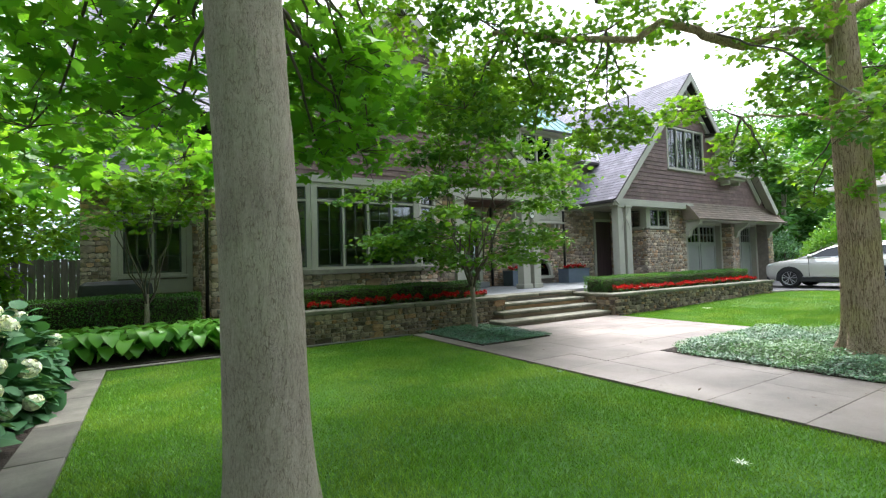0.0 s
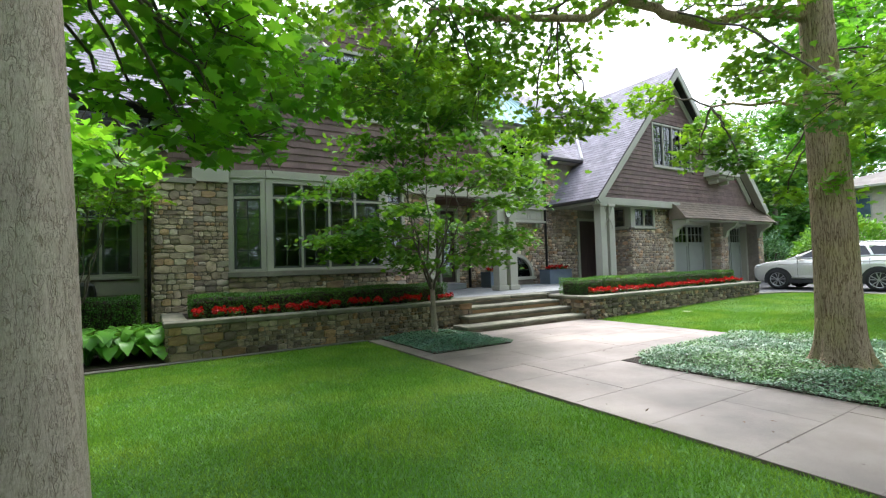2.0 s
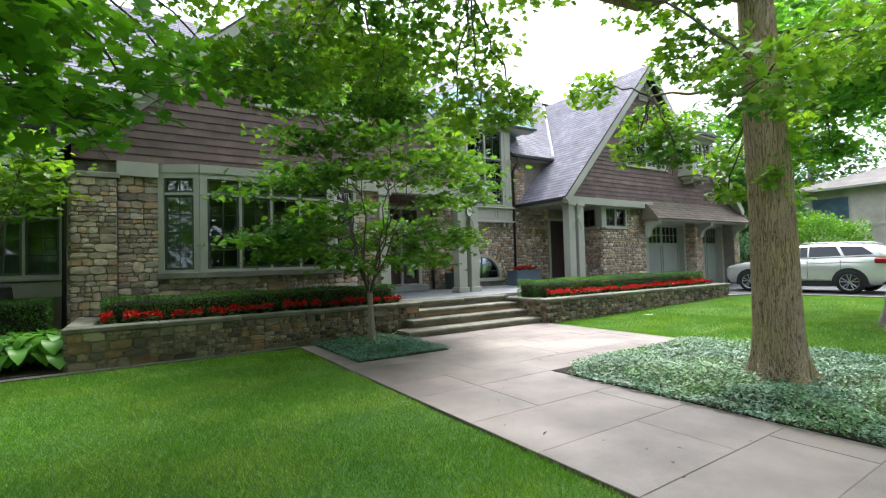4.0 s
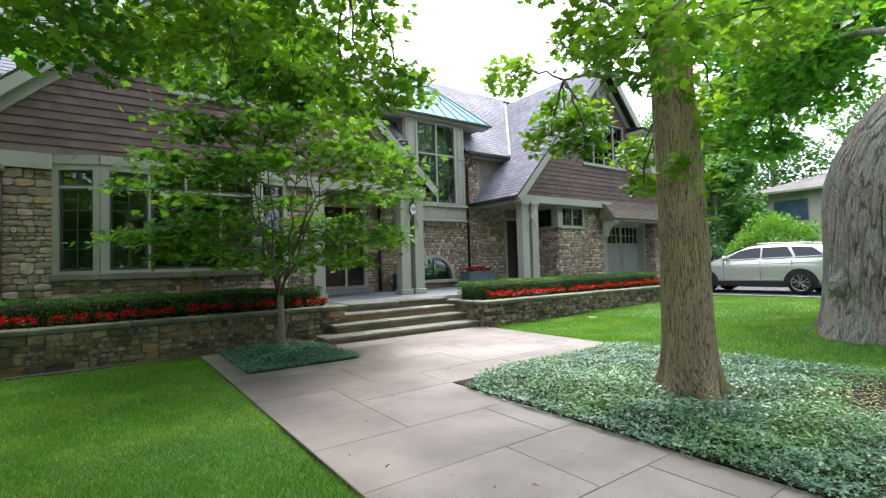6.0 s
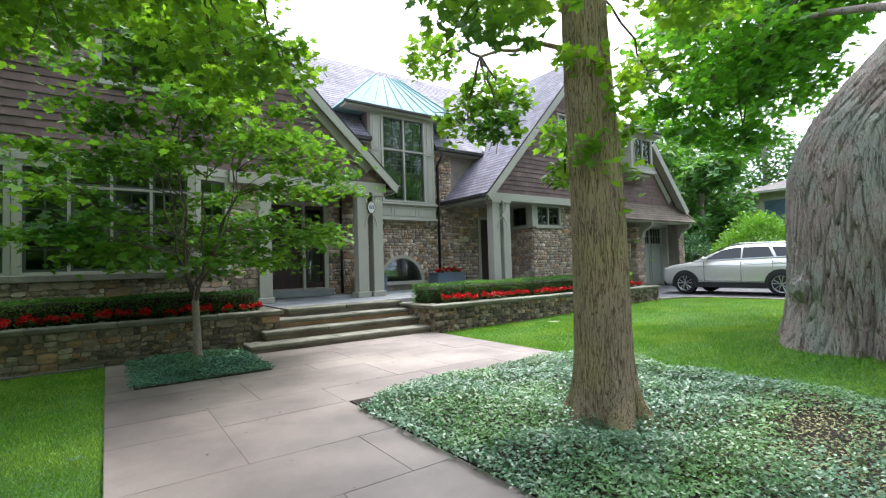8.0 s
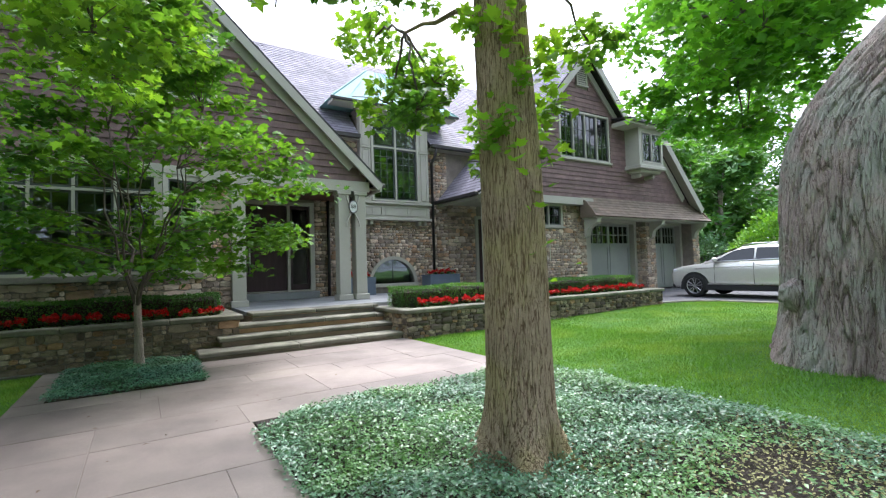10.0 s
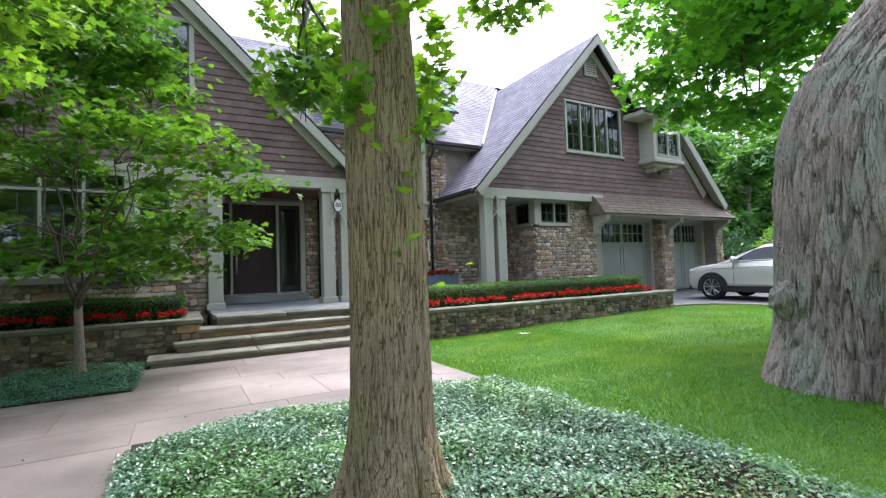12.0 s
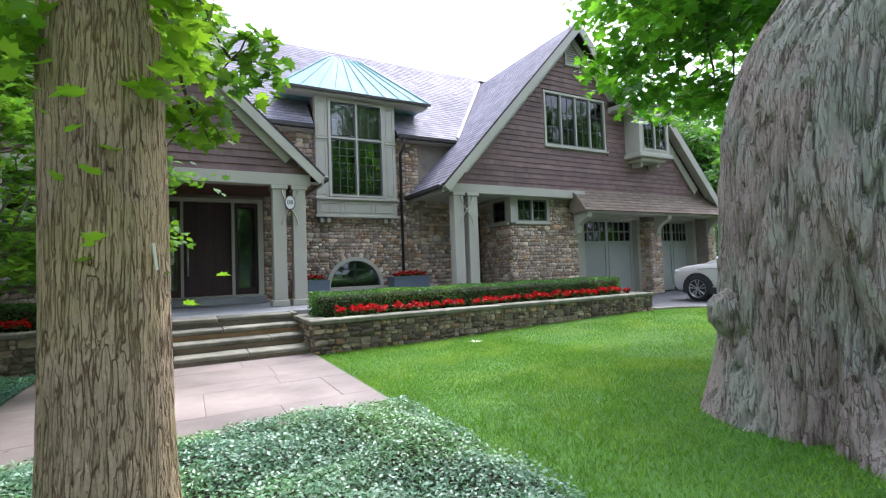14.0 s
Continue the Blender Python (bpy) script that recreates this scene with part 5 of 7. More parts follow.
LOBED = half_leaf([(0, 0), (0.30, -0.06), (0.27, 0.10), (0.56, 0.22), (0.34, 0.34), (0.52, 0.62), (0.2, 0.58), (0.0, 1.0)])
OVAL = (np.array([(0, 0, 0), (0.27, 0.38, 0.06), (0, 0.42, 0), (-0.27, 0.38, 0.06), (0, 1, -0.08)], float), np.array([(0, 1, 2), (0, 2, 3), (1, 4, 2), (2, 4, 3)]))
BROAD = half_leaf([(0, 0), (0.30, 0.06), (0.43, 0.34), (0.34, 0.66), (0.0, 1.0)], 0.25, 0.3)
PETAL = (np.array([(-0.5, 0, 0), (0.5, 0, 0), (0.45, 1, 0.15), (-0.45, 1, 0.15)], float), np.array([(0, 1, 2), (0, 2, 3)]))


def unit(a):
    return a / np.maximum(np.linalg.norm(a, axis=1, keepdims=True), 1e-6)


def spread(shape, P, D, U, S):
    """Copies of a leaf shape at P, tip along D, upper side along U, of length S, as one mesh's vertices and triangles."""
    tv, tt = shape
    D = unit(D)
    X = unit(np.cross(D, U))
    N = np.cross(X, D)
    V = P[:, None, :] + S[:, None, None] * (X[:, None, :] * tv[None, :, :1] + D[:, None, :] * tv[None, :, 1:2] + N[:, None, :] * tv[None, :, 2:])
    T = tt[None] + (np.arange(len(P)) * len(tv))[:, None, None]
    return V.reshape(-1, 3), T.reshape(-1, 3)


def leaf_part(name, shape, P, D, U, S, material, parent=None, kind="", label=""):
    V, T = spread(shape, P, D, U, S)
    ob = new(name, np_mesh(name, V, T, material))
    if parent:
        ob.parent = parent
    else:
        ob.matrix_basis = HM
    if kind:
        ob["kind"] = kind
    if label:
        ob["label"] = label
    return ob


def cloud(c, r, n, flat_=1.0, shell=0.35):
    """n points in an uneven ball round c, thinner in the middle."""
    d = unit(RNG.normal(size=(n, 3)))
    k = RNG.uniform(shell, 1.0, (n, 1)) ** 0.6 * (1 + 0.25 * np.sin(3 * d[:, :1] * 2 + c[0]) * np.cos(4 * d[:, 1:2] + c[1]))
    return np.array(c) + d * k * np.array([r, r, r * flat_])


def leaf_turns(n, hang=0.35, lift=0.5):
    a = RNG.uniform(0, 2 * np.pi, n)
    D = np.stack([np.cos(a), np.sin(a), -hang + RNG.normal(0, 0.35, n)], 1)
    U = np.stack([RNG.normal(0, lift, n), RNG.normal(0, lift, n), np.ones(n)], 1)
    return D, U


def smooth(x, a, b):
    k = min(max((x - a) / (b - a), 0.0), 1.0)
    return k * k * (3 - 2 * k)


def trunk(parent, stations, material, sides=72, rings=120, ridge=0.02, lobes=5, flare=0.0, seed=0, name="trunk", furrow=24.0, fall=0.2, crease=0.0, low=0.6, dense=3.6):
    """A trunk through (x, y, z, radius) stations: root flare, plates of bark between long cracks, deep creases between the roots."""
    st = np.array(stations, float)
    z0, z1 = st[0, 2], st[-1, 2]
    zm = min(z1, z0 + dense)
    soft = np.linspace(-1, 1, 9) * min(0.35, 0.08 * (z1 - z0))
    n = int(rings * low) if zm < z1 else rings
    zs = np.concatenate([np.linspace(z0, zm, n, endpoint=zm >= z1), np.linspace(zm, z1, rings - n)]) if zm < z1 else np.linspace(z0, z1, rings)
    V = []
    for z in zs:
        cx, cy, r = (np.interp(z + soft, st[:, 2], st[:, k]).mean() for k in (0, 1, 3))
        f = math.exp(-max(z - z0, 0) / fall) * flare
        for k in range(sides):
            a = 2 * math.pi * k / sides
            ca, sa = math.cos(a), math.sin(a)
            q = Vector((ca * 1.6 + seed, sa * 1.6, z * 0.55))
            rr = r * (1 + 0.05 * noise.noise(q * 1.3)) + f * (0.55 + 0.45 * math.cos(lobes * a + seed + 1.5 * noise.noise(q)))
            if crease:
                c = abs(noise.noise(Vector((ca * 2.1 + seed, sa * 2.1, z * 0.22))))
                rr -= crease * (1 - smooth(c, 0.0, 0.16)) * (1 - 0.7 * smooth(z, 1.2, 2.6))
            w = Vector((ca * r * furrow, sa * r * furrow, z * furrow * 0.13 + seed))
            rr += ridge * (smooth(abs(noise.noise(w)), 0.02, 0.16) - 0.7) * (0.55 + 0.8 * noise.noise(q * 2.3) ** 2 + 0.5 * noise.noise(q * 3.1)) + ridge * 0.3 * noise.noise(w * 2.3)
            V.append((cx + rr * ca, cy + rr * sa, z))
    T = []
    for j in range(len(zs) - 1):
        for k in range(sides):
            a, b = j * sides + k, j * sides + (k + 1) % sides
            T += [(a, b, b + sides), (a, b + sides, a + sides)]
    ob = new(name, np_mesh(name, V, T, material, True))
    ob.parent = parent
    return ob


def limb(bm, a, b, r0, r1, sag=0.25, n=7, sides=7, rnd=None):
    a, b = Vector(a), Vector(b)
    L = (b - a).length
    pts, rad = [], []
    for i in range(n):
        k = i / (n - 1)
        p = a.lerp(b, k)
        p.z += sag * L * math.sin(math.pi * k) * 0.6
        if rnd and 0 < i < n - 1:
            p += Vector((rnd.uniform(-1, 1), rnd.uniform(-1, 1), rnd.uniform(-1, 1))) * L * 0.03
        pts.append(p)
        rad.append(r0 + (r1 - r0) * k ** 0.7)
    tube(bm, pts, rad, sides)
    return pts


def crown(tree, clumps, hubs, shape, material, size, per, base, seed, twig_mat=TWIG, thin=0.03, flat_=0.6, hang=0.35):
    """Limbs from hub points to leaf clumps (u, v, z, radius), twigs in each clump, and all the leaves as one part."""
    r = random.Random(seed)
    wood, P = bmesh.new(), []
    for u, v, z, rad in clumps:
        c = (u - base[0], v - base[1], z)
        h = min(hubs, key=lambda q: (q[0] - c[0]) ** 2 + (q[1] - c[1]) ** 2 + 0.4 * (q[2] - c[2] - 0.5) ** 2)
        limb(wood, h, c, thin, 0.008, 0.12, 8, 6, r)
        for i in range(6):
            d = Vector((r.gauss(0, 1), r.gauss(0, 1), r.gauss(0, 0.4))).normalized() * rad * 0.95
            limb(wood, c, Vector(c) + d, 0.007, 0.003, 0.1, 4, 4, r)
        P.append(cloud(c, rad, int(per * rad ** 1.7), flat_))
    P = np.concatenate(P)
    D, U = leaf_turns(len(P), hang)
    tagged(part("branch", wood, twig_mat, tree, smooth=True), kind="stuff")
    return leaf_part("leaf_mass", shape, P, D, U, RNG.uniform(0.65, 1.15, len(P)) * size, material, tree, "stuff")


# lawn grass
def grass(name, u0, u1, v0, v1, dens, label, keep=None, tall=0.038):
    n = int((u1 - u0) * (v1 - v0) * dens)
    P = np.stack([RNG.uniform(u0, u1, n), RNG.uniform(v0, v1, n), np.zeros(n)], 1)
    if keep is not None:
        P = P[keep(P[:, 0], P[:, 1])]
    P[:, 2] = [ground_z(a, b) for a, b in P[:, :2]]
    n = len(P)
    a = RNG.uniform(0, 2 * np.pi, n)
    w = RNG.uniform(0.0028, 0.0045, n)[:, None] * np.stack([np.cos(a), np.sin(a), np.zeros(n)], 1)
    patch = 0.8 + 0.3 * np.sin(P[:, 0] * 2.1 + 1.3 * np.sin(P[:, 1] * 1.7)) * np.cos(P[:, 1] * 2.6)
    h = RNG.uniform(0.55, 1.15, n) * tall * patch
    lean = RNG.normal(0, 0.5, (n, 2)) * h[:, None]
    tip = P + np.concatenate([lean, h[:, None]], 1)
    V = np.stack([P - w, P + w, tip], 1).reshape(-1, 3)
    ob = new(name, np_mesh(name, V, np.arange(3 * n).reshape(-1, 3), GRASS))
    ob.matrix_basis = HM
    tagged(ob, label, "grass", kind="stuff")


grass("lawn_grass", -0.52, 4.213, 0.6, 7.935, 6500, "short mown bright green grass by the walk")
grass("lawn_grass", 9.3, 12.4, -1.0, 7.24, 4600, "short mown bright green grass below the planter", None)
grass("lawn_grass", -0.5, 4.19, -7.0, 0.6, 2200, "short mown green grass towards the street")
grass("lawn_grass", 9.3, 18.4, -9.0, -4.0, 1000, "short mown green grass beside the old tree", tall=0.045)
grass("lawn_grass", 9.3, 12.4, -4.0, -1.0, 2600, "short mown green grass at the foot of the old tree")
grass("lawn_grass", 12.4, 18.4, -4.0, 7.24, 2300, "short mown bright green grass towards the driveway", tall=0.042)


def weeds(u, v, n, label, category, shape, material, size, spreadr, seed):
    t = thing("weed", u, v, ground_z(u, v), label=label, category=category)
    a = np.linspace(0, 2 * np.pi, n, endpoint=False) + 0.2 * seed
    P = np.zeros((n, 3)) + [0, 0, 0.03]
    D = np.stack([np.cos(a), np.sin(a), np.full(n, 0.25)], 1)
    leaf_part("leaves", shape, P, D, np.tile([0, 0, 1.0], (n, 1)), np.full(n, size), material, t)


THIN = (OVAL[0] * np.array([0.3, 1, 1]), OVAL[1])
weeds(3.1, 1.55, 9, "pale rosette weed in the lawn", "weed", THIN, PETALWHITE, 0.065, 0.1, 1)
weeds(4.05, 4.0, 7, "small pale weed at the walk edge", "weed", THIN, COVER, 0.06, 0.1, 2)
weeds(11.6, 6.4, 6, "pale fallen twig leaves in the lawn", "weed", THIN, PETALWHITE, 0.14, 0.1, 3)

# ground cover
def cover(name, u0, u1, v0, v1, dens, top, label, keep=None, size=0.031, material=COVER):
    n = int((u1 - u0) * (v1 - v0) * dens)
    P = np.stack([RNG.uniform(u0, u1, n), RNG.uniform(v0, v1, n), RNG.uniform(0, 1, n) ** 0.6], 1)
    if keep is not None:
        P = P[keep(P[:, 0], P[:, 1])]
    e = np.minimum.reduce([P[:, 0] - u0, u1 - P[:, 0], P[:, 1] - v0, v1 - P[:, 1]])
    lump = 0.66 + 0.36 * np.sin(P[:, 0] * 5.1 + np.sin(P[:, 1] * 3.3) * 1.5) * np.cos(P[:, 1] * 4.3 + 0.7 * P[:, 0])
    P[:, :2] += np.where(e < 0.12, 1.0, 0.0)[:, None] * RNG.normal(0, 0.022, (len(P), 2))
    P[:, 2] = 0.04 + P[:, 2] * top * lump * np.clip(e / 0.3, 0.45, 1.0)
    n = len(P)
    D, U = leaf_turns(n, -0.15, 0.45)
    ob = leaf_part(name, OVAL, P, D, U, RNG.uniform(0.7, 1.25, n) * size, material)
    tagged(ob, label, "ground cover", kind="stuff")


def bare(u, v):
    h = np.sin(u * 3.1 + 2 * np.sin(v * 2.2)) * np.cos(v * 2.7 + 1.1 * u)
    thin = np.clip((1.9 - v) / 0.8, 0, 1) * np.clip((u - 7.0) / 0.5, 0, 1)
    left = ((u < 6.45) & (v > 3.75) & (u + (4.02 - v) < 6.4))
    return (RNG.uniform(0, 1, len(u)) > thin * (0.8 + 0.35 * h)) & ~left


cover("ground_cover", 6.01, 9.32, -3.0, 4.08, 6600, 0.18, "dense glossy grey-green ground cover round the tree", bare)
cover("ground_cover", 6.1, 9.3, -8.0, -3.0, 1500, 0.16, "dense glossy grey-green ground cover towards the street")
cover("ground_cover", 4.44, 5.93, 6.0, 7.9, 6000, 0.15, "blue-green ground cover round the sapling", material=BLUECOVER)
cover("ground_litter", 6.7, 9.2, -2.5, 2.0, 1500, 0.05, "dry straw-coloured weeds and small leaves on the bed", None, 0.026, mat("dry_straw_leaf", (0.34, 0.30, 0.13), (0.20, 0.23, 0.08), island=True, vary=0.35))


def hedge(u0, u1, v0, v1, z0, z1, label, dens=2600, seed=0):
    h = thing("hedge", u0, v0, z0, label=label, category="hedge")
    L, W, H = u1 - u0, v1 - v0, z1 - z0
    # solid near-black box, mulch coloured, stands in for the shade inside the leaves
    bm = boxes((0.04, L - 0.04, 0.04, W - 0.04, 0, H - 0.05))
    part("dark_core", bm, SOIL, h, bevel=0.05)
    P, N = [], []
    for nrm, area, f in (((0, -1, 0), L * H, lambda a, b: (a * L, 0 * a, b * H)), ((0, 1, 0), L * H, lambda a, b: (a * L, 0 * a + W, b * H)), ((0, 0, 1), L * W, lambda a, b: (a * L, b * W, 0 * a + H)), ((-1, 0, 0), W * H, lambda a, b: (0 * a, a * W, b * H)), ((1, 0, 0), W * H, lambda a, b: (0 * a + L, a * W, b * H))):
        n = int(area * dens)
        a, b = RNG.uniform(0, 1, n), RNG.uniform(0, 1, n)
        q = np.stack(f(a, b), 1)
        q -= np.array(nrm) * np.abs(RNG.normal(0.01, 0.022, n))[:, None]
        q += RNG.normal(0, 0.008, q.shape)
        q[:, 2] += 0.015 * np.sin(q[:, 0] * 4 + seed) * (q[:, 2] / H)
        P.append(q)
        N.append(np.tile(nrm, (n, 1)))
    P, N = np.concatenate(P), np.concatenate(N).astype(float)
    D = unit(RNG.normal(size=P.shape) + N * 0.9 + [0, 0, 0.5])
    U = N + RNG.normal(0, 0.5, P.shape)
    leaf_part("leaves", OVAL, P, D, U, RNG.uniform(0.024, 0.04, len(P)), BOXLEAF, h, "stuff")


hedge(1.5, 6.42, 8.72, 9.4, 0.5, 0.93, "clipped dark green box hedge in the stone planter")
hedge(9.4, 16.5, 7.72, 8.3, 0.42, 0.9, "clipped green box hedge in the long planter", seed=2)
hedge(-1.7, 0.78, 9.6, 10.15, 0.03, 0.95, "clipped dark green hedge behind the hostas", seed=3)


def flower_plant(u, v, z, seed, first=None):
    r = np.random.default_rng(seed)
    t = thing("red_flower", u, v, z, label="low red bedding flower with dark green leaves", category="flower", group="red flowers in the planters")
    n = 26
    a = r.uniform(0, 2 * np.pi, n)
    P = np.stack([np.cos(a) * 0.03, np.sin(a) * 0.03, r.uniform(0.02, 0.1, n)], 1)
    D = np.stack([np.cos(a), np.sin(a), r.uniform(0.1, 0.9, n)], 1)
    leaf_part("leaves", BROAD, P, D, np.tile([0, 0, 1.0], (n, 1)), r.uniform(0.07, 0.11, n), BOXLEAF, t)
    for k in range(6):
        ang, rad = k * 1.05 + r.uniform(-0.3, 0.3), r.uniform(0.03, 0.12)
        c = np.array([math.cos(ang) * rad, math.sin(ang) * rad, r.uniform(0.11, 0.19)])
        m = 22
        d = unit(r.normal(size=(m, 3)) + [0, 0, 0.5])
        leaf_part("bloom", PETAL, c + d * 0.026, d + r.normal(0, 0.4, d.shape), d + r.normal(0, 0.8, d.shape), r.uniform(0.022, 0.036, m), PETALRED, t)
    return t


made = [flower_plant(0, 0, 0, s) for s in range(4)]
spots = [(1.6 + 0.283 * i, 8.5, 0.56) for i in range(18)] + [(9.72 + 0.262 * i, 7.6, 0.49) for i in range(27)]
spots += [(12.55 + 0.2 * i, 11.85, 1.02) for i in range(5)] + [(10.1 + 0.22 * i, 11.95, 1.02) for i in range(3)]
fr = random.Random(3)
for i, (u, v, z) in enumerate(spots):
    m = HM @ at(u + fr.uniform(-0.05, 0.05), v + fr.uniform(-0.06, 0.06), z, fr.uniform(0, 360)) @ Matrix.Scale(fr.uniform(0.8, 1.12), 4)
    if i < 4:
        made[i].matrix_basis = m
    else:
        k = copy_thing(fr.choice(made), m)
        k.scale = [fr.uniform(0.78, 1.05)] * 3

# hostas
def hosta(seed):
    r = np.random.default_rng(seed)
    t = thing("hosta", 0, 0, 0, label="broad-leaved green hosta in the dark bed", category="plant", group="hostas along the bed")
    for k in range(27):
        a, out, up = r.uniform(0, 2 * np.pi), r.uniform(0.04, 0.3), r.uniform(0.2, 0.46)
        bm = bmesh.new()
        L, W = r.uniform(0.24, 0.32), r.uniform(0.095, 0.13)
        rows = []
        for i in range(6):
            q = i / 5
            w = W * math.sin(math.pi * (0.13 + 0.84 * q)) ** 0.5 if i < 5 else 0.004
            y, z = out + L * q * (1 - 0.2 * q), up + 0.10 * q - 0.27 * q * q
            rows.append([bm.verts.new((s * w, y, z + (0.035 * w / W if s else 0))) for s in (-1, 0, 1)])
        for p, q in zip(rows, rows[1:]):
            bm.faces.new((p[0], p[1], q[1], q[0]))
            bm.faces.new((p[1], p[2], q[2], q[1]))
        stem = [bm.verts.new(c) for c in ((-0.006, 0.02, 0.0), (0.006, 0.02, 0.0), (0.006, out, up), (-0.006, out, up))]
        bm.faces.new(stem)
        part("leaf", bm, HOSTA, t, smooth=True, m=Matrix.Rotation(a, 4, "Z"))
    return t


hs_ = [hosta(s) for s in range(3)]
hr = random.Random(8)
for i in range(14):
    m = HM @ at(-1.35 + 0.19 * i, 8.62 + (0.42 if i % 2 else 0) + hr.uniform(-0.05, 0.05), 0.04, hr.uniform(0, 360))
    if i < 3:
        hs_[i].matrix_basis = m
    else:
        copy_thing(hs_[i % 3], m)


# hydrangeas
def hydrangea(u, v, r, h, heads, seed):
    t = thing("hydrangea", u, v, 0.03, label="full hydrangea bush with white flower heads", category="bush", group="hydrangeas by the lawn")
    g = np.random.default_rng(seed)
    stems = bmesh.new()
    for k in range(9):
        a = k * 0.7
        tube(stems, [(0.05 * math.cos(a), 0.05 * math.sin(a), 0), (r * 0.5 * math.cos(a), r * 0.5 * math.sin(a), h * 0.75)], 0.008, 5)
    part("stem", stems, TWIG, t)
    n = int(420 * r * h * 3)
    d = unit(g.normal(size=(n, 3)))
    d[:, 2] = np.abs(d[:, 2])
    k = g.uniform(0.55, 1.02, (n, 1))
    P = d * k * [r, r, h]
    D = d + g.normal(0, 0.45, d.shape) + [0, 0, -0.25]
    leaf_part("leaves", BROAD, P, D, d + [0, 0, 0.8] + g.normal(0, 0.25, d.shape), g.uniform(0.12, 0.2, n), HYDLEAF, t, "stuff")
    for i in range(int(heads * 0.85)):
        dd = unit(g.normal(size=(1, 3)) + [[0.25, -0.3, 0.45]])[0]
        dd[2] = abs(dd[2])
        c = dd * [r, r, h] * g.uniform(0.95, 1.06)
        m = 170
        e = unit(g.normal(size=(m, 3)))
        q = c + e * [0.075, 0.075, 0.068] * g.uniform(0.75, 1.2)
        leaf_part("flower_head", PETAL, q, unit(np.cross(e, g.normal(size=(m, 3)))), e, g.uniform(0.022, 0.034, m), PETALWHITE, t)


for row in ((-1.55, 4.6, 0.62, 0.85, 16, 1), (-1.45, 5.7, 0.66, 0.95, 18, 2), (-1.5, 6.9, 0.68, 1.0, 16, 3), (-2.6, 5.4, 0.7, 1.05, 12, 4), (-2.6, 6.8, 0.75, 1.1, 12, 5), (-1.6, 3.4, 0.6, 0.8, 12, 6), (-2.9, 8.0, 0.7, 1.1, 8, 7)):
    hydrangea(*row)

# ---- trees ----
t1 = thing("maple_tree", 0.48, 2.5, 0, label="smooth grey-brown maple standing in the lawn", category="tree")
trunk(t1, [(0.03, -0.02, -0.05, 0.225), (0.02, -0.01, 0.35, 0.205), (0, 0, 1.3, 0.195), (-0.06, 0.02, 2.6, 0.19), (-0.1, 0.05, 4.2, 0.15), (-0.1, 0.1, 6.5, 0.09), (-0.05, 0.1, 9.0, 0.02)], BARK1, ridge=0.006, flare=0.10, seed=3)
T1 = [(-0.8, 4.6, 3.1, 0.8), (-0.3, 4.1, 3.2, 0.8), (0.1, 4.1, 3.2, 0.7), (-0.8, 4.8, 2.5, 0.7), (-0.3, 4.8, 2.7, 0.7), (0.2, 3.8, 2.6, 0.45), (1.3, 3.4, 2.9, 0.5), (1.3, 3.6, 2.5, 0.42), (1.2, 3.7, 2.2, 0.28), (0.3, 5.4, 2.5, 0.5), (-0.8, 5.9, 2.4, 0.6), (0.9, 3.7, 3.0, 0.6), (1.2, 3.7, 3.0, 0.6), (0.9, 4.0, 2.5, 0.45), (1.7, 3.9, 3.1, 0.5), (1.6, 3.9, 2.35, 0.35), (0.7, 4.9, 2.3, 0.4), (1.9, 4.4, 2.75, 0.45), (2.2, 4.6, 3.1, 0.5), (1.5, 4.5, 2.6, 0.4), (2.6, 4.8, 3.3, 0.45), (1.2, 4.7, 3.2, 0.5)]
# last seven clumps: out of view overhead, added to shade the left lawn
T1b = [(0.7, 3.8, 3.9, 0.7), (-1.5, 2.6, 4.2, 0.8), (1.8, 2.0, 5.0, 0.8), (0.4, 2.4, 7.2, 1.0), (-0.8, 2.0, 8.2, 0.9), (0.5, 3.0, 6.8, 1.6), (-1.2, 4.0, 7.4, 1.6), (2.0, 2.2, 7.0, 1.5), (1.8, 5.0, 8.0, 1.6), (-1.5, 6.3, 8.6, 1.6), (3.2, 3.8, 7.6, 1.4), (0.2, 5.0, 9.2, 1.5)]
# unseen high clumps, spread past the tree only to block sky light on the left
T1shade = [(-5.2 + 2.1 * i + 0.6 * (j % 2), -4.6 + 1.9 * j, 8.0 + 0.5 * ((i + 2 * j) % 3), 1.7) for i in range(3) for j in range(6)]
crown(t1, T1, [(-0.06, 0.03, 3.0), (-0.08, 0.05, 3.5)], LOBED, NEARLEAF, 0.15, 340, (0.48, 2.5), 4, thin=0.016)
crown(t1, T1b, [(-0.09, 0.05, 3.9), (-0.1, 0.1, 5.5), (-0.1, 0.1, 6.8)], LOBED, MAPLE2, 0.15, 300, (0.48, 2.5), 5, thin=0.045)
crown(t1, T1shade, [(-0.1, 0.1, 6.0), (-0.1, 0.1, 7.2)], OVAL, MAPLE, 0.30, 400, (0.48, 2.5), 15, thin=0.04)

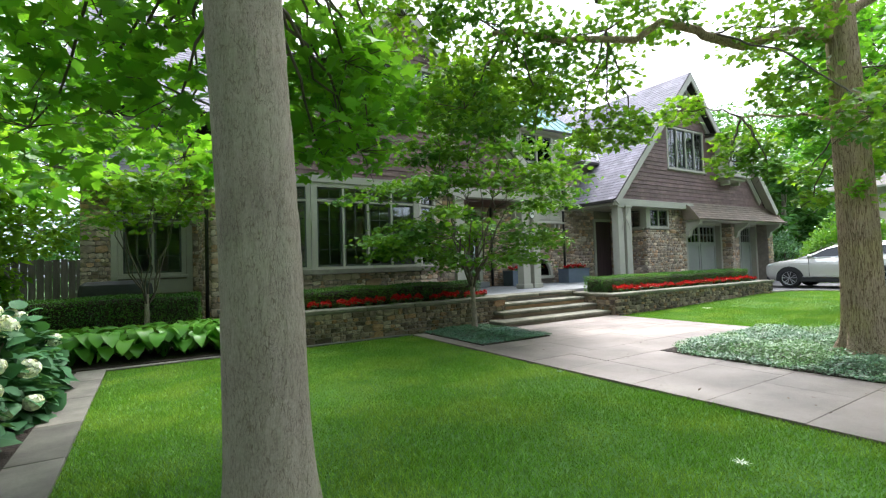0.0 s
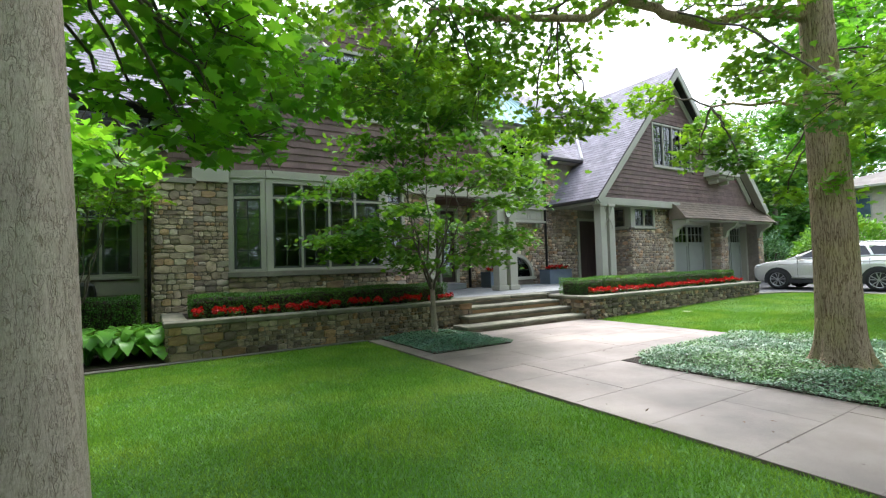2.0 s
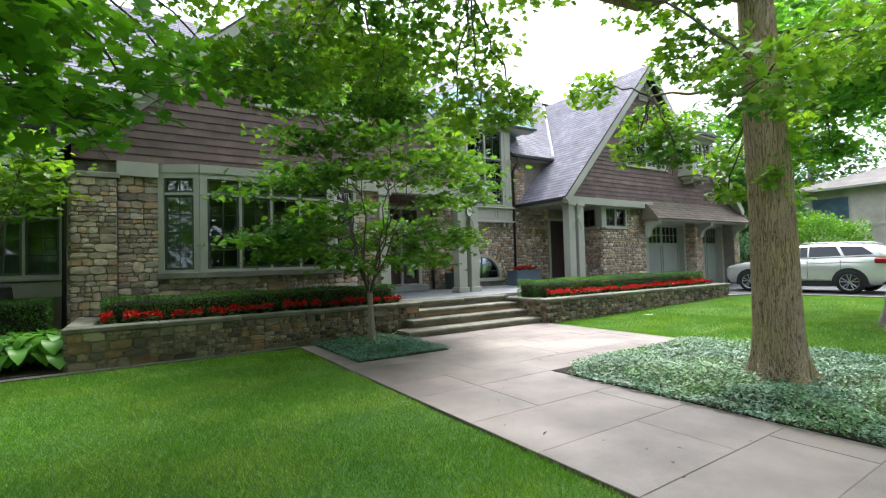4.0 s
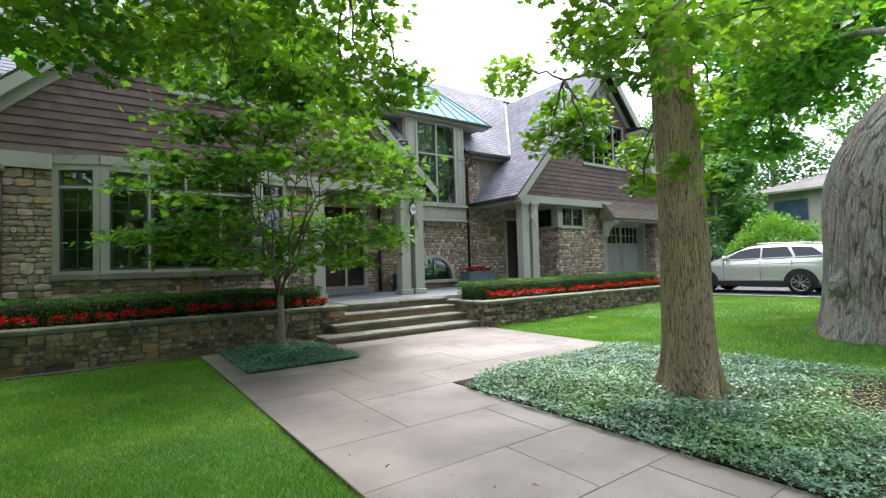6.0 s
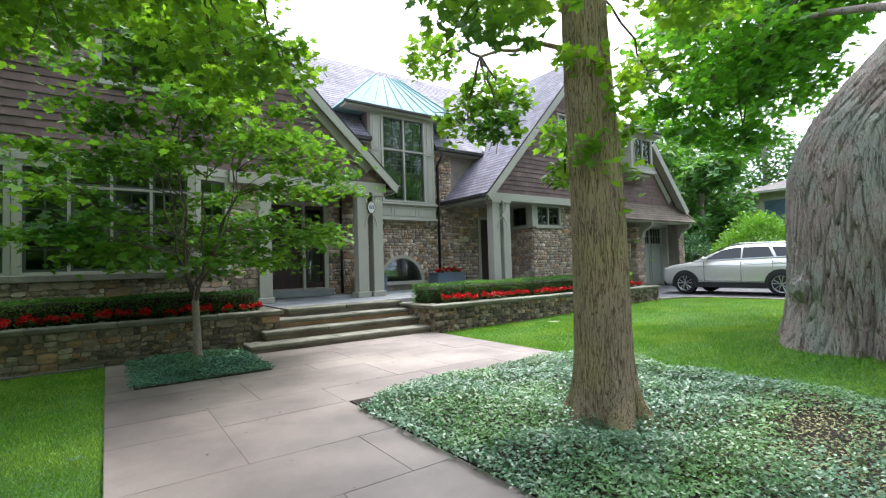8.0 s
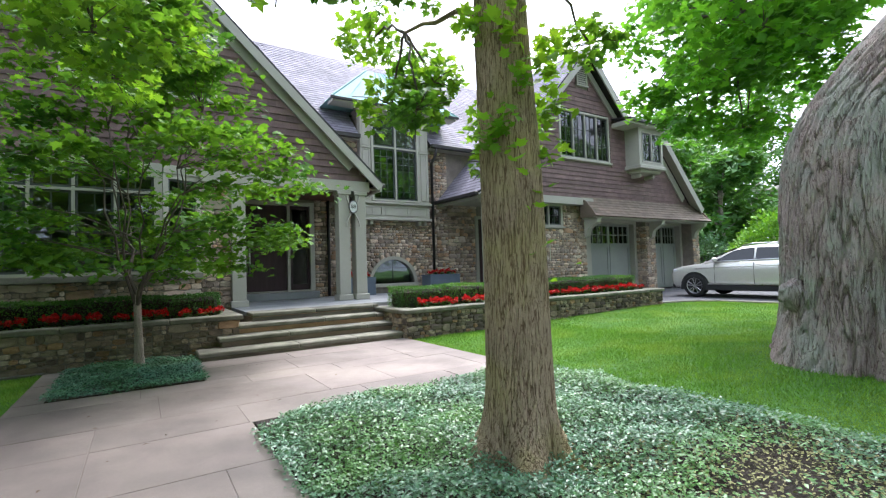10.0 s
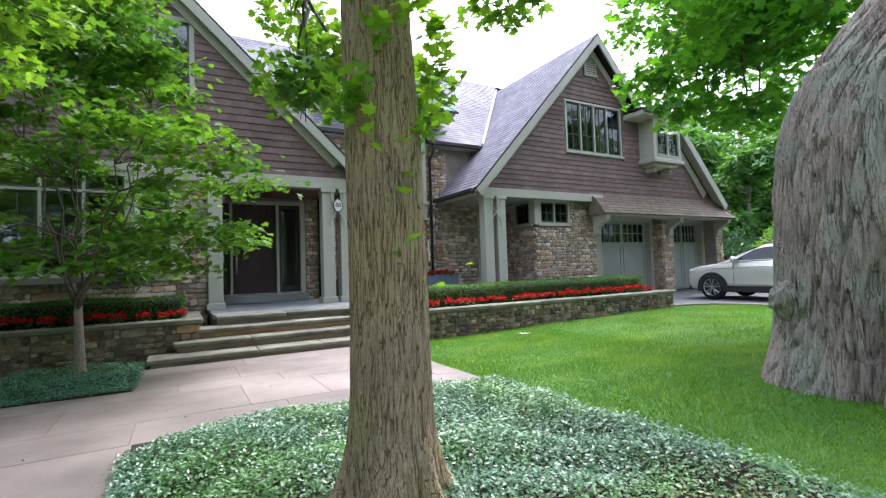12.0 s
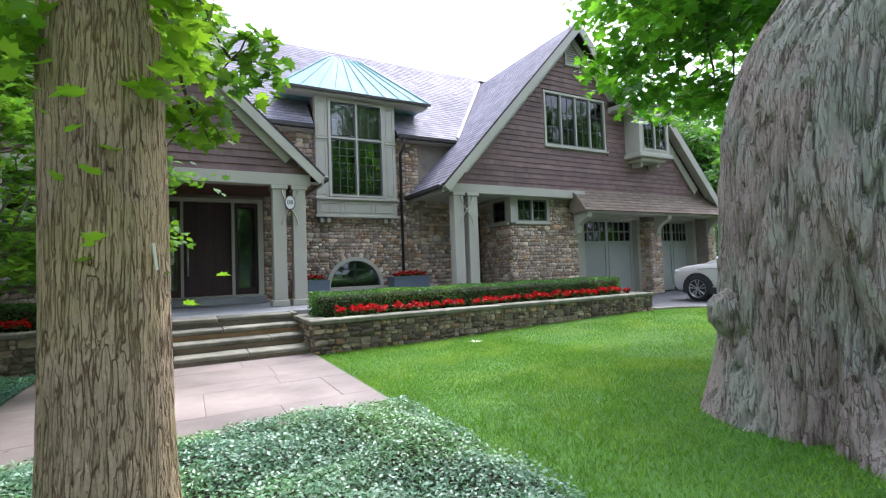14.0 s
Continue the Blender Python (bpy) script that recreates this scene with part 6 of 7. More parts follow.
t2 = thing("maple_tree", 7.31, 2.15, 0, label="ridged olive-brown maple in the ground cover bed", category="tree")
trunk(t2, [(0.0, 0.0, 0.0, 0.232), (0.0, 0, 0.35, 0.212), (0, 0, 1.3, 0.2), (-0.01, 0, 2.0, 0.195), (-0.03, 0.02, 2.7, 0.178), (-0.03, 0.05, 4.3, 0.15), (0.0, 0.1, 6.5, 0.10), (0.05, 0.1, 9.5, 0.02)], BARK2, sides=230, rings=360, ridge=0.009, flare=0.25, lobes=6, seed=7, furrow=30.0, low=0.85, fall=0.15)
T2 = [(2.5, 4.7, 4.2, 0.8), (3.3, 4.2, 4.1, 0.7), (4.3, 4.1, 4.0, 0.55), (5.3, 3.5, 4.4, 0.7), (6.5, 2.6, 4.1, 0.7), (6.8, 2.6, 3.4, 0.5), (7.15, 3.5, 2.7, 0.38), (5.7, 1.5, 2.6, 0.45), (5.0, 4.1, 3.7, 0.55), (7.3, 4.3, 3.7, 0.4), (7.4, 3.2, 2.85, 0.3), (7.1, 3.0, 2.5, 0.26), (7.5, 1.4, 3.3, 0.6), (7.8, 2.8, 2.45, 0.33), (7.62, 2.7, 2.05, 0.22), (8.2, 2.2, 2.95, 0.28), (8.2, 1.7, 3.4, 0.4), (2.9, 4.1, 3.0, 0.5), (3.3, 4.5, 3.4, 0.6), (4.0, 4.6, 3.7, 0.55), (4.6, 4.7, 3.7, 0.5), (3.9, 4.0, 3.2, 0.4), (5.0, 3.9, 3.0, 0.50), (5.45, 3.9, 3.05, 0.36), (5.1, 4.5, 2.9, 0.35), (7.5, 3.6, 3.1, 0.35), (3.7, 5.2, 3.5, 0.5), (3.3, 5.6, 3.6, 0.5)]
# last four clumps are unseen, added above to shade sapling and walk
T2b = [(6.2, 1.2, 5.4, 0.7), (8.4, 2.9, 5.8, 0.7), (7.4, 2.6, 7.4, 0.9), (6.6, 1.8, 8.4, 0.9), (5.5, 3.2, 6.9, 1.5), (4.2, 4.6, 7.7, 1.5), (6.8, 3.8, 7.9, 1.5), (4.0, 2.6, 7.4, 1.4)]
crown(t2, T2, [(-0.03, 0.03, 2.9), (-0.03, 0.05, 3.6), (-0.03, 0.05, 4.5), (-0.1, 1.2, 3.3), (-1.4, 0.85, 4.06), (-2.6, 1.5, 4.1), (-3.6, 2.1, 4.08)], LOBED, MAPLE2, 0.085, 1500, (7.31, 2.15), 6, thin=0.014)
crown(t2, T2b, [(-0.03, 0.05, 4.6), (0, 0.1, 6.0), (0, 0.1, 7.4), (-2.6, 1.6, 4.5)], LOBED, MAPLE2, 0.14, 300, (7.31, 2.15), 7, thin=0.045)
lb = bmesh.new()
limb(lb, (-0.03, 0.05, 3.98), (-3.8, 2.2, 4.08), 0.08, 0.03, 0.015, 12, 9, random.Random(1))
limb(lb, (-0.03, 0.05, 4.3), (-3.2, 1.4, 4.75), 0.07, 0.025, 0.03, 12, 9, random.Random(9))
limb(lb, (-0.03, 0.03, 2.95), (-0.1, 1.2, 3.3), 0.028, 0.014, 0.05, 6, 7, random.Random(6))
limb(lb, (-0.03, 0.05, 4.5), (-1.9, -0.6, 5.2), 0.07, 0.02, 0.08, 8, 9, random.Random(2))
limb(lb, (-0.02, 0.05, 4.2), (1.3, -0.9, 5.2), 0.08, 0.02, 0.06, 8, 9, random.Random(3))
part("limb", lb, BARK2, t2, smooth=True)
# shoots on the trunk
sp, sd = [], []
for z0, a0, n in ((2.02, 195, 34), (2.12, 215, 26), (2.25, 330, 44), (2.4, 250, 30), (1.95, 310, 20), (2.6, 290, 40), (2.15, 10, 34), (2.3, 35, 30), (2.5, 340, 34), (1.32, 268, 3), (1.62, 262, 3), (1.78, 248, 4), (1.2, 330, 3), (2.75, 180, 44), (2.7, 230, 34), (1.9, 240, 5)):
    a = radians(a0)
    c = np.array([math.cos(a) * 0.21, math.sin(a) * 0.21, z0])
    q = c + np.abs(RNG.normal(0, 1, (n, 1))) * 0.06 * np.array([math.cos(a), math.sin(a), 0.2]) + RNG.normal(0, 0.055, (n, 3))
    sp.append(q)
    sd.append(np.tile([math.cos(a), math.sin(a), 0.1], (n, 1)) + RNG.normal(0, 0.6, (n, 3)))
sp, sd = np.concatenate(sp), np.concatenate(sd)
leaf_part("shoot_leaves", LOBED, sp, sd, np.tile([0, 0, 1.0], (len(sp), 1)) + RNG.normal(0, 0.4, sp.shape), RNG.uniform(0.045, 0.09, len(sp)), LIGHTLEAF, t2, "stuff")

part("tree_tag", boxes((-0.006, 0.006, -0.004, 0.0, -0.05, 0.05)), PETALWHITE, t2, "narrow metal tag nailed to the bark", m=Matrix.Translation((0.158, -0.156, 1.33)) @ Matrix.Rotation(radians(45), 4, "Z") @ Matrix.Rotation(radians(-9), 4, "Y"))

t3 = thing("old_tree", 11.72, 1.42, 0.22, label="massive old tree with deeply furrowed grey bark", category="tree")
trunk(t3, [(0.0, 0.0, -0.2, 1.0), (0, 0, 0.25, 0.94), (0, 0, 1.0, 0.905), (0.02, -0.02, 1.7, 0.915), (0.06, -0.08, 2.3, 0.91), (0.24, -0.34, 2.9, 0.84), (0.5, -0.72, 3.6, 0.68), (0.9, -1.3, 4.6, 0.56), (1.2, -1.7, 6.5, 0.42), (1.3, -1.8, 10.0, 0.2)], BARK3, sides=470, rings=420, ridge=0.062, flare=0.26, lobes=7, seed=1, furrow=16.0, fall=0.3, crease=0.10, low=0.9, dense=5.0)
kn = bmesh.new()
bmesh.ops.create_icosphere(kn, subdivisions=4, radius=1.0)
for vtx in kn.verts:
    q = vtx.co.copy()
    d = 1 + 0.25 * noise.noise(q * 1.7) + 0.14 * noise.noise(q * 5) - 0.35 * max(0, 1 - (q - Vector((-0.75, 0.1, -0.55))).length / 0.5)
    vtx.co = Vector((q.x * 0.12, q.y * 0.12, q.z * 0.17)) * d
part("knot", kn, BARK3, t3, "burl with a dark hollow", smooth=True, m=Matrix.Translation((-0.795, 0.555, 0.64)))
BIG = [(13.5, 4.8, 5.3, 1.0), (13.4, 3.6, 4.2, 0.9), (13.3, 4.3, 3.5, 0.55), (12.7, 2.8, 4.3, 0.9), (13.6, 5.3, 4.2, 0.55), (13.7, 3.6, 3.2, 0.5), (11.3, 2.9, 4.6, 0.9), (11.9, 3.3, 3.8, 0.6), (10.0, 1.4, 4.3, 0.8), (13.7, 4.1, 4.5, 0.8), (13.8, 4.9, 4.2, 0.55), (13.4, 3.1, 4.3, 0.7), (14.8, 4.2, 4.8, 0.9), (15.0, 3.0, 4.4, 0.8), (14.0, 4.3, 6.2, 0.9), (15.0, 5.1, 3.8, 0.7), (15.4, 4.2, 3.6, 0.7), (14.3, 3.1, 4.9, 0.8), (13.2, 2.4, 5.4, 0.8), (13.6, 2.6, 4.6, 0.8), (12.9, 3.4, 6.0, 0.9), (15.6, 3.4, 5.4, 1.0), (14.6, 2.2, 5.6, 0.9), (16.2, 4.6, 5.0, 1.0), (14.3, 2.5, 5.3, 0.90), (14.0, 2.9, 5.9, 0.90), (14.4, 4.2, 6.6, 0.90), (14.4, 4.9, 6.0, 0.70), (15.8, 3.0, 5.8, 1.0), (16.5, 4.0, 4.6, 0.9)]
BIGb = [(14.6, 0.8, 6.6, 1.2), (13.6, -1.8, 7.2, 1.2), (12.8, 0.0, 9.0, 1.4), (15.6, -1.0, 6.4, 1.1), (13.0, -1.0, 10.4, 1.3)]
crown(t3, BIG, [(0.6, -0.6, 3.9), (0.9, -1.1, 4.5), (1.1, 0.9, 5.0), (1.5, 2.0, 4.9)], LOBED, MAPLE, 0.15, 520, (11.72, 1.42), 8, thin=0.05)
crown(t3, BIGb, [(1.1, -1.5, 5.6), (1.2, -1.7, 7.0), (1.3, -1.8, 8.5)], LOBED, MAPLE, 0.17, 300, (11.72, 1.42), 9, thin=0.08)
lb = bmesh.new()
limb(lb, (0.6, -0.6, 3.9), (1.9, 2.6, 5.2), 0.07, 0.03, 0.08, 9, 9, random.Random(4))
limb(lb, (0.9, -1.2, 4.4), (3.0, 1.0, 5.8), 0.07, 0.03, 0.08, 9, 9, random.Random(5))
part("limb", lb, BARK3, t3, smooth=True)

# sapling in the small bed: several thin stems, leaves in flat sprays
sap = thing("young_maple", 5.26, 7.36, 0.03, label="young multi-stemmed maple with layered green leaves", category="tree")
trunk(sap, [(0, 0, 0, 0.062), (0, 0, 0.25, 0.05), (-0.02, 0, 0.85, 0.045), (-0.02, 0.0, 1.05, 0.03)], BARK1, sides=24, rings=24, ridge=0.003, flare=0.02, seed=9)
sr = random.Random(12)
wood, P = bmesh.new(), []
stems = []
for k in range(8):
    a = k * 0.785 + sr.uniform(-0.2, 0.2)
    out, h = sr.uniform(0.35, 1.0), sr.uniform(2.8, 4.0)
    stems.append(limb(wood, (-0.02, 0, 0.8), (math.cos(a) * out, math.sin(a) * out, h), 0.026, 0.006, -0.12, 9, 6, sr))
for k in range(118):
    z = 1.3 + 3.9 * sr.random() ** 1.35
    reach = np.interp(z, [1.2, 1.7, 2.4, 3.1, 3.8, 4.6, 5.2], [1.2, 2.0, 2.3, 1.8, 1.3, 0.8, 0.3]) * sr.uniform(0.45, 1.0)
    a = sr.uniform(0, 2 * math.pi)
    c = (math.cos(a) * reach, math.sin(a) * reach, z + 0.05 * sr.gauss(0, 1))
    st = min((p for s in stems for p in s), key=lambda p: (p.x - c[0]) ** 2 + (p.y - c[1]) ** 2 + 2.5 * (p.z - c[2] + 0.35) ** 2)
    limb(wood, st, c, 0.009, 0.003, 0.06, 6, 5, sr)
    rad = sr.uniform(0.28, 0.5)
    n = int(290 * rad)
    q = np.array(c) + np.stack([RNG.normal(0, rad * 0.6, n), RNG.normal(0, rad * 0.6, n), RNG.normal(0, 0.05, n)], 1)
    q[:, 2] -= 0.22 * np.hypot(q[:, 0] - c[0], q[:, 1] - c[1])
    P.append(q)
tagged(part("branch", wood, TWIG, sap, smooth=True), kind="stuff")
P = np.concatenate(P)
D, U = leaf_turns(len(P), 0.3, 0.35)
leaf_part("leaf_mass", LOBED, P, D, U, RNG.uniform(0.07, 0.125, len(P)), SAPLEAF, sap, "stuff")

# small vase-shaped tree before the left wing
orn = thing("small_tree", -0.05, 9.35, 0.04, label="small vase-shaped tree with light green leaves", category="tree")
trunk(orn, [(0, 0, 0, 0.045), (0, 0, 0.7, 0.036), (0, 0, 0.95, 0.03)], BARK1, sides=20, rings=20, ridge=0.002, flare=0.015, seed=2)
wood, P = bmesh.new(), []
for k in range(9):
    a = k * 0.7
    e = (math.cos(a) * sr.uniform(0.35, 0.8), math.sin(a) * sr.uniform(0.35, 0.8), sr.uniform(2.0, 3.4))
    limb(wood, (0, 0, 0.75), e, 0.015, 0.005, -0.1, 8, 5, sr)
    for j in range(5):
        rad = sr.uniform(0.25, 0.42)
        c = (e[0] * sr.uniform(0.6, 1.7), e[1] * sr.uniform(0.6, 1.7), e[2] + sr.uniform(-0.3, 0.6))
        limb(wood, e, c, 0.005, 0.003, 0.05, 4, 4, sr)
        n = int(210 * rad)
        P.append(np.array(c) + np.stack([RNG.normal(0, rad * 0.6, n), RNG.normal(0, rad * 0.6, n), RNG.normal(0, 0.09, n)], 1))
tagged(part("branch", wood, TWIG, orn, smooth=True), kind="stuff")
P = np.concatenate(P)
D, U = leaf_turns(len(P), 0.25, 0.4)
leaf_part("leaf_mass", LOBED, P, D, U, RNG.uniform(0.07, 0.12, len(P)), MAPLE2, orn, "stuff")


# trees and shrubs farther off
def far_tree(u, v, h, r, seed, label, low=0.25, n=2600, size=0.34, material=FARLEAF):
    t = thing("background_tree", u, v, 0, label=label, category="tree")
    q = random.Random(seed)
    g = np.random.default_rng(seed)
    trunk(t, [(0, 0, -0.1, 0.028 * h), (0, 0, h * 0.4, 0.02 * h), (q.uniform(-0.4, 0.4), q.uniform(-0.4, 0.4), h * 0.9, 0.004 * h)], BARK3, sides=14, rings=14, ridge=0.01, flare=0.15, seed=seed)
    wood, P = bmesh.new(), []
    for k in range(16):
        z = h * q.uniform(low, 0.95)
        a = q.uniform(0, 6.28)
        w = r * math.sin(math.pi * min(max((z / h - low * 0.6) / (1.08 - low * 0.6), 0.08), 1)) ** 0.6
        c = (math.cos(a) * w * q.uniform(0.35, 0.85), math.sin(a) * w * q.uniform(0.35, 0.85), z)
        limb(wood, (0, 0, z * 0.72), c, 0.05, 0.02, 0.05, 4, 4, q)
        d = unit(g.normal(size=(n // 16, 3)))
        P.append(np.array(c) + d * g.uniform(0.3, 1.0, (n // 16, 1)) ** 0.5 * np.array([r * 0.45, r * 0.45, h * 0.12]))
    tagged(part("limb", wood, BARK3, t), kind="stuff")
    P = np.concatenate(P)
    D, U = leaf_turns(len(P), 0.3, 0.5)
    leaf_part("crown", OVAL, P, D, U, g.uniform(0.6, 1.2, len(P)) * size, material, t, "stuff")


# last three rows: unseen trees added to darken reflections in the bay's side pane
FAR = [(-3.6, 12.0, 6, 2.2), (-3.4, 9.6, 4.6, 1.6), (-5.0, 10.5, 8, 2.6), (-7.5, 14, 11, 3.5), (-4.2, 17, 10, 3.2), (-10, 20, 13, 4), (-11, 9, 10, 3.5), (-8, 4, 9, 3.2), (-1.5, 24, 12, 4), (29.5, 11.8, 6.5, 2.4), (31.5, 14.5, 8, 3), (36.5, 15.5, 9, 3), (28.5, 16, 9, 2.8), (31, 20, 11, 3.5), (34, 24, 12, 4), (30, 27, 12, 4), (39, 18, 13, 4.2), (42, 24, 14, 4.5), (27.8, 22, 10, 3.2), (50, 9, 15, 5), (47, 15, 15, 5), (56, 1, 16, 6), (46, 21, 15, 5), (52, -8, 15, 5), (48, 18, 14, 4.5), (-12, 1, 14, 4.5), (-15, -6, 15, 5), (-12, -13, 15, 5)]
for i, row in enumerate(FAR):
    far_tree(*row, 40 + i, "tall leafy green garden tree", n=9000 if i < 4 else 5200, size=0.22 if i < 7 else 0.42, low=0.05, material=LIGHTLEAF if i < 4 else FARLEAF)
for i, row in enumerate([(-22 + 4.4 * k, -20 - 5 * (k % 2), 20 + (k * 5) % 5, 5.6) for k in range(19)]):
    far_tree(*row, 80 + i, "street tree across the road", n=5600, size=0.62, low=0.02)


def shrub(u, v, r, h, n, size, material, label, seed, name="shrub"):
    t = thing(name, u, v, 0.1, label=label, category="bush")
    g = np.random.default_rng(seed)
    st = bmesh.new()
    for k in range(8):
        tube(st, [(0, 0, 0), (r * 0.5 * math.cos(k), r * 0.5 * math.sin(k), h * 0.6)], 0.02, 5)
    part("stem", st, TWIG, t)
    d = unit(g.normal(size=(n, 3)))
    d[:, 2] = np.abs(d[:, 2])
    lump = 1 + 0.14 * np.sin(d[:, :1] * 7 + seed) * np.cos(d[:, 1:2] * 6 + d[:, 2:] * 5)
    P = d * g.uniform(0.8, 1.03, (n, 1)) * lump * [r, r, h]
    leaf_part("leaves", OVAL, P, d + g.normal(0, 0.5, d.shape), d + [0, 0, 0.6], g.uniform(0.7, 1.2, n) * size, material, t, "stuff")


shrub(25.4, 7.7, 2.0, 2.75, 9000, 0.16, LIMELEAF, "rounded lime green shrub beside the driveway", 1)
for i, (u, v) in enumerate(((26.4, 10.9), (26.6, 12.6), (26.8, 14.4))):
    shrub(u, v, 1.25, 2.2, 4200, 0.12, COVER, "tall grey-green leafy shrub by the driveway", 5 + i)


# fallen leaves on the walk and the lawn
n = 70
P = np.stack([RNG.uniform(4.3, 9.1, n), RNG.uniform(0.5, 7.2, n), np.full(n, 0.036)], 1)
P = P[(P[:, 0] < 6.0) | (P[:, 1] > 4.2)]
D = np.stack([RNG.normal(0, 1, len(P)), RNG.normal(0, 1, len(P)), RNG.normal(0.1, 0.1, len(P))], 1)
lf = leaf_part("fallen_leaves", OVAL, P, D, np.tile([0, 0, 1.0], (len(P), 1)), RNG.uniform(0.02, 0.055, len(P)), mat("brown_fallen_leaf", (0.13, 0.07, 0.035), (0.07, 0.04, 0.02), island=True, vary=0.4))
tagged(lf, "small brown fallen leaves on the flagstones", "leaves", kind="stuff")

# ---- boxes, car, neighbours ----
def flower_box(u0, u1, v0, v1, z0, z1):
    t = thing("flower_box", u0, v0, z0, label="square blue-grey flower box on the porch", category="planter", group="blue boxes on the porch")
    L, W, H = u1 - u0, v1 - v0, z1 - z0
    part("box_body", boxes((0, L, 0, 0.04, 0, H), (0, L, W - 0.04, W, 0, H), (0, 0.04, 0.04, W - 0.04, 0, H), (L - 0.04, L, 0.04, W - 0.04, 0, H), (0.04, L - 0.04, 0.04, W - 0.04, 0, 0.05)), BLUEBOX, t, bevel=0.004)
    part("box_rim", boxes((-0.015, L + 0.015, -0.015, 0.045, H, H + 0.03), (-0.015, L + 0.015, W - 0.045, W + 0.015, H, H + 0.03), (-0.015, 0.045, 0.045, W - 0.045, H, H + 0.03), (L - 0.045, L + 0.015, 0.045, W - 0.045, H, H + 0.03)), BLUEBOX, t)
    part("soil", boxes((0.04, L - 0.04, 0.04, W - 0.04, 0.05, H - 0.04)), SOIL, t)


flower_box(12.4, 13.45, 11.6, 12.1, 0.58, 1.04)
flower_box(9.95, 10.7, 11.7, 12.2, 0.58, 1.04)

PAINT = mat("champagne_car_paint", (0.72, 0.70, 0.66), (0.70, 0.68, 0.64), rough=0.22, bump=0.0, metal=0.35, stain=0.02)
PAINT.node_tree.nodes["Principled BSDF"].inputs["Coat Weight"].default_value = 0.8
BLACKPL = mat("black_plastic", (0.022, 0.022, 0.024), (0.016, 0.016, 0.018), rough=0.6, bump=0.05)
RUBBER = mat("tyre_rubber", (0.02, 0.02, 0.02), (0.014, 0.014, 0.014), rough=0.85, bump=0.1)
CARGLASS = mat("dark_car_glass", (0.012, 0.015, 0.016), (0.01, 0.012, 0.013), rough=0.04, bump=0.0, stain=0.02, spec=0.6)
ALLOY = mat("alloy_rim", (0.55, 0.55, 0.56), (0.45, 0.45, 0.46), rough=0.3, bump=0.0, metal=0.9)
LAMP = mat("lamp_lens", (0.6, 0.62, 0.64), (0.5, 0.52, 0.54), rough=0.08, bump=0.0)
REDLAMP = mat("red_lamp_lens", (0.4, 0.02, 0.02), (0.3, 0.015, 0.015), rough=0.1, bump=0.0)


def loft(rows):
    """Skin through rings of points."""
    bm = bmesh.new()
    rings = [[bm.verts.new(p) for p in r] for r in rows]
    n = len(rings[0])
    for a, b in zip(rings, rings[1:]):
        for i in range(n):
            bm.faces.new((a[i], a[(i + 1) % n], b[(i + 1) % n], b[i]))
    bm.faces.new(rings[0][::-1])
    bm.faces.new(rings[-1])
    return bm


car = thing("car", 20.3, 6.39, 0.135, 90, label="champagne silver compact SUV parked on the driveway", category="car")
#        x,    low,  waist, top,  half width
BODY = [(-2.33, 0.52, 0.86, 1.06, 0.72), (-2.27, 0.36, 0.88, 1.16, 0.81), (-2.0, 0.27, 0.88, 1.20, 0.895), (-1.4, 0.26, 0.88, 1.19, 0.93), (-0.6, 0.26, 0.87, 1.17, 0.93), (0.4, 0.26, 0.86, 1.14, 0.93), (0.95, 0.26, 0.85, 1.12, 0.93), (1.4, 0.27, 0.83, 1.08, 0.925), (1.85, 0.28, 0.80, 1.02, 0.895), (2.15, 0.30, 0.76, 0.95, 0.83), (2.27, 0.36, 0.70, 0.88, 0.74), (2.32, 0.46, 0.66, 0.80, 0.62)]
rows = []
for x, lo_, wa, to, hw in BODY:
    half = [(0.0, lo_), (hw * 0.86, lo_), (hw * 0.97, lo_ + 0.10), (hw * 0.985, (lo_ + wa) / 2), (hw * 1.0, wa), (hw * 0.985, wa + 0.06), (hw * 0.95, to - 0.035), (hw * 0.86, to), (hw * 0.45, to + 0.035), (0, to + 0.045)]
    rows.append([(x, y, z) for y, z in half] + [(x, -y, z) for y, z in half[-2:0:-1]])
body = part("car_body", loft(rows), PAINT, car, smooth=True)
CABIN = [(-2.26, 1.14, 1.22, 0.66), (-2.1, 1.14, 1.47, 0.63), (-1.9, 1.14, 1.60, 0.62), (-1.0, 1.14, 1.675, 0.62), (-0.3, 1.13, 1.685, 0.62), (0.1, 1.11, 1.65, 0.615), (0.45, 1.10, 1.50, 0.63), (0.85, 1.08, 1.28, 0.68), (1.2, 1.05, 1.11, 0.74)]
rows = []
for x, lo_, to, tw_ in CABIN:
    k = (to - lo_) / 0.6
    bw = 0.86
    half = [(0, lo_ - 0.05), (bw, lo_ - 0.05), (bw + (tw_ - bw) * 0.25 * k, lo_ + (to - lo_) * 0.25), (bw + (tw_ + 0.06 - bw) * k, to - 0.07 * k), (tw_ * 0.9, to - 0.015), (tw_ * 0.5, to + 0.012), (0, to + 0.015)]
    rows.append([(x, y, z) for y, z in half] + [(x, -y, z) for y, z in half[-2:0:-1]])
part("cabin", loft(rows), PAINT, car, smooth=True)


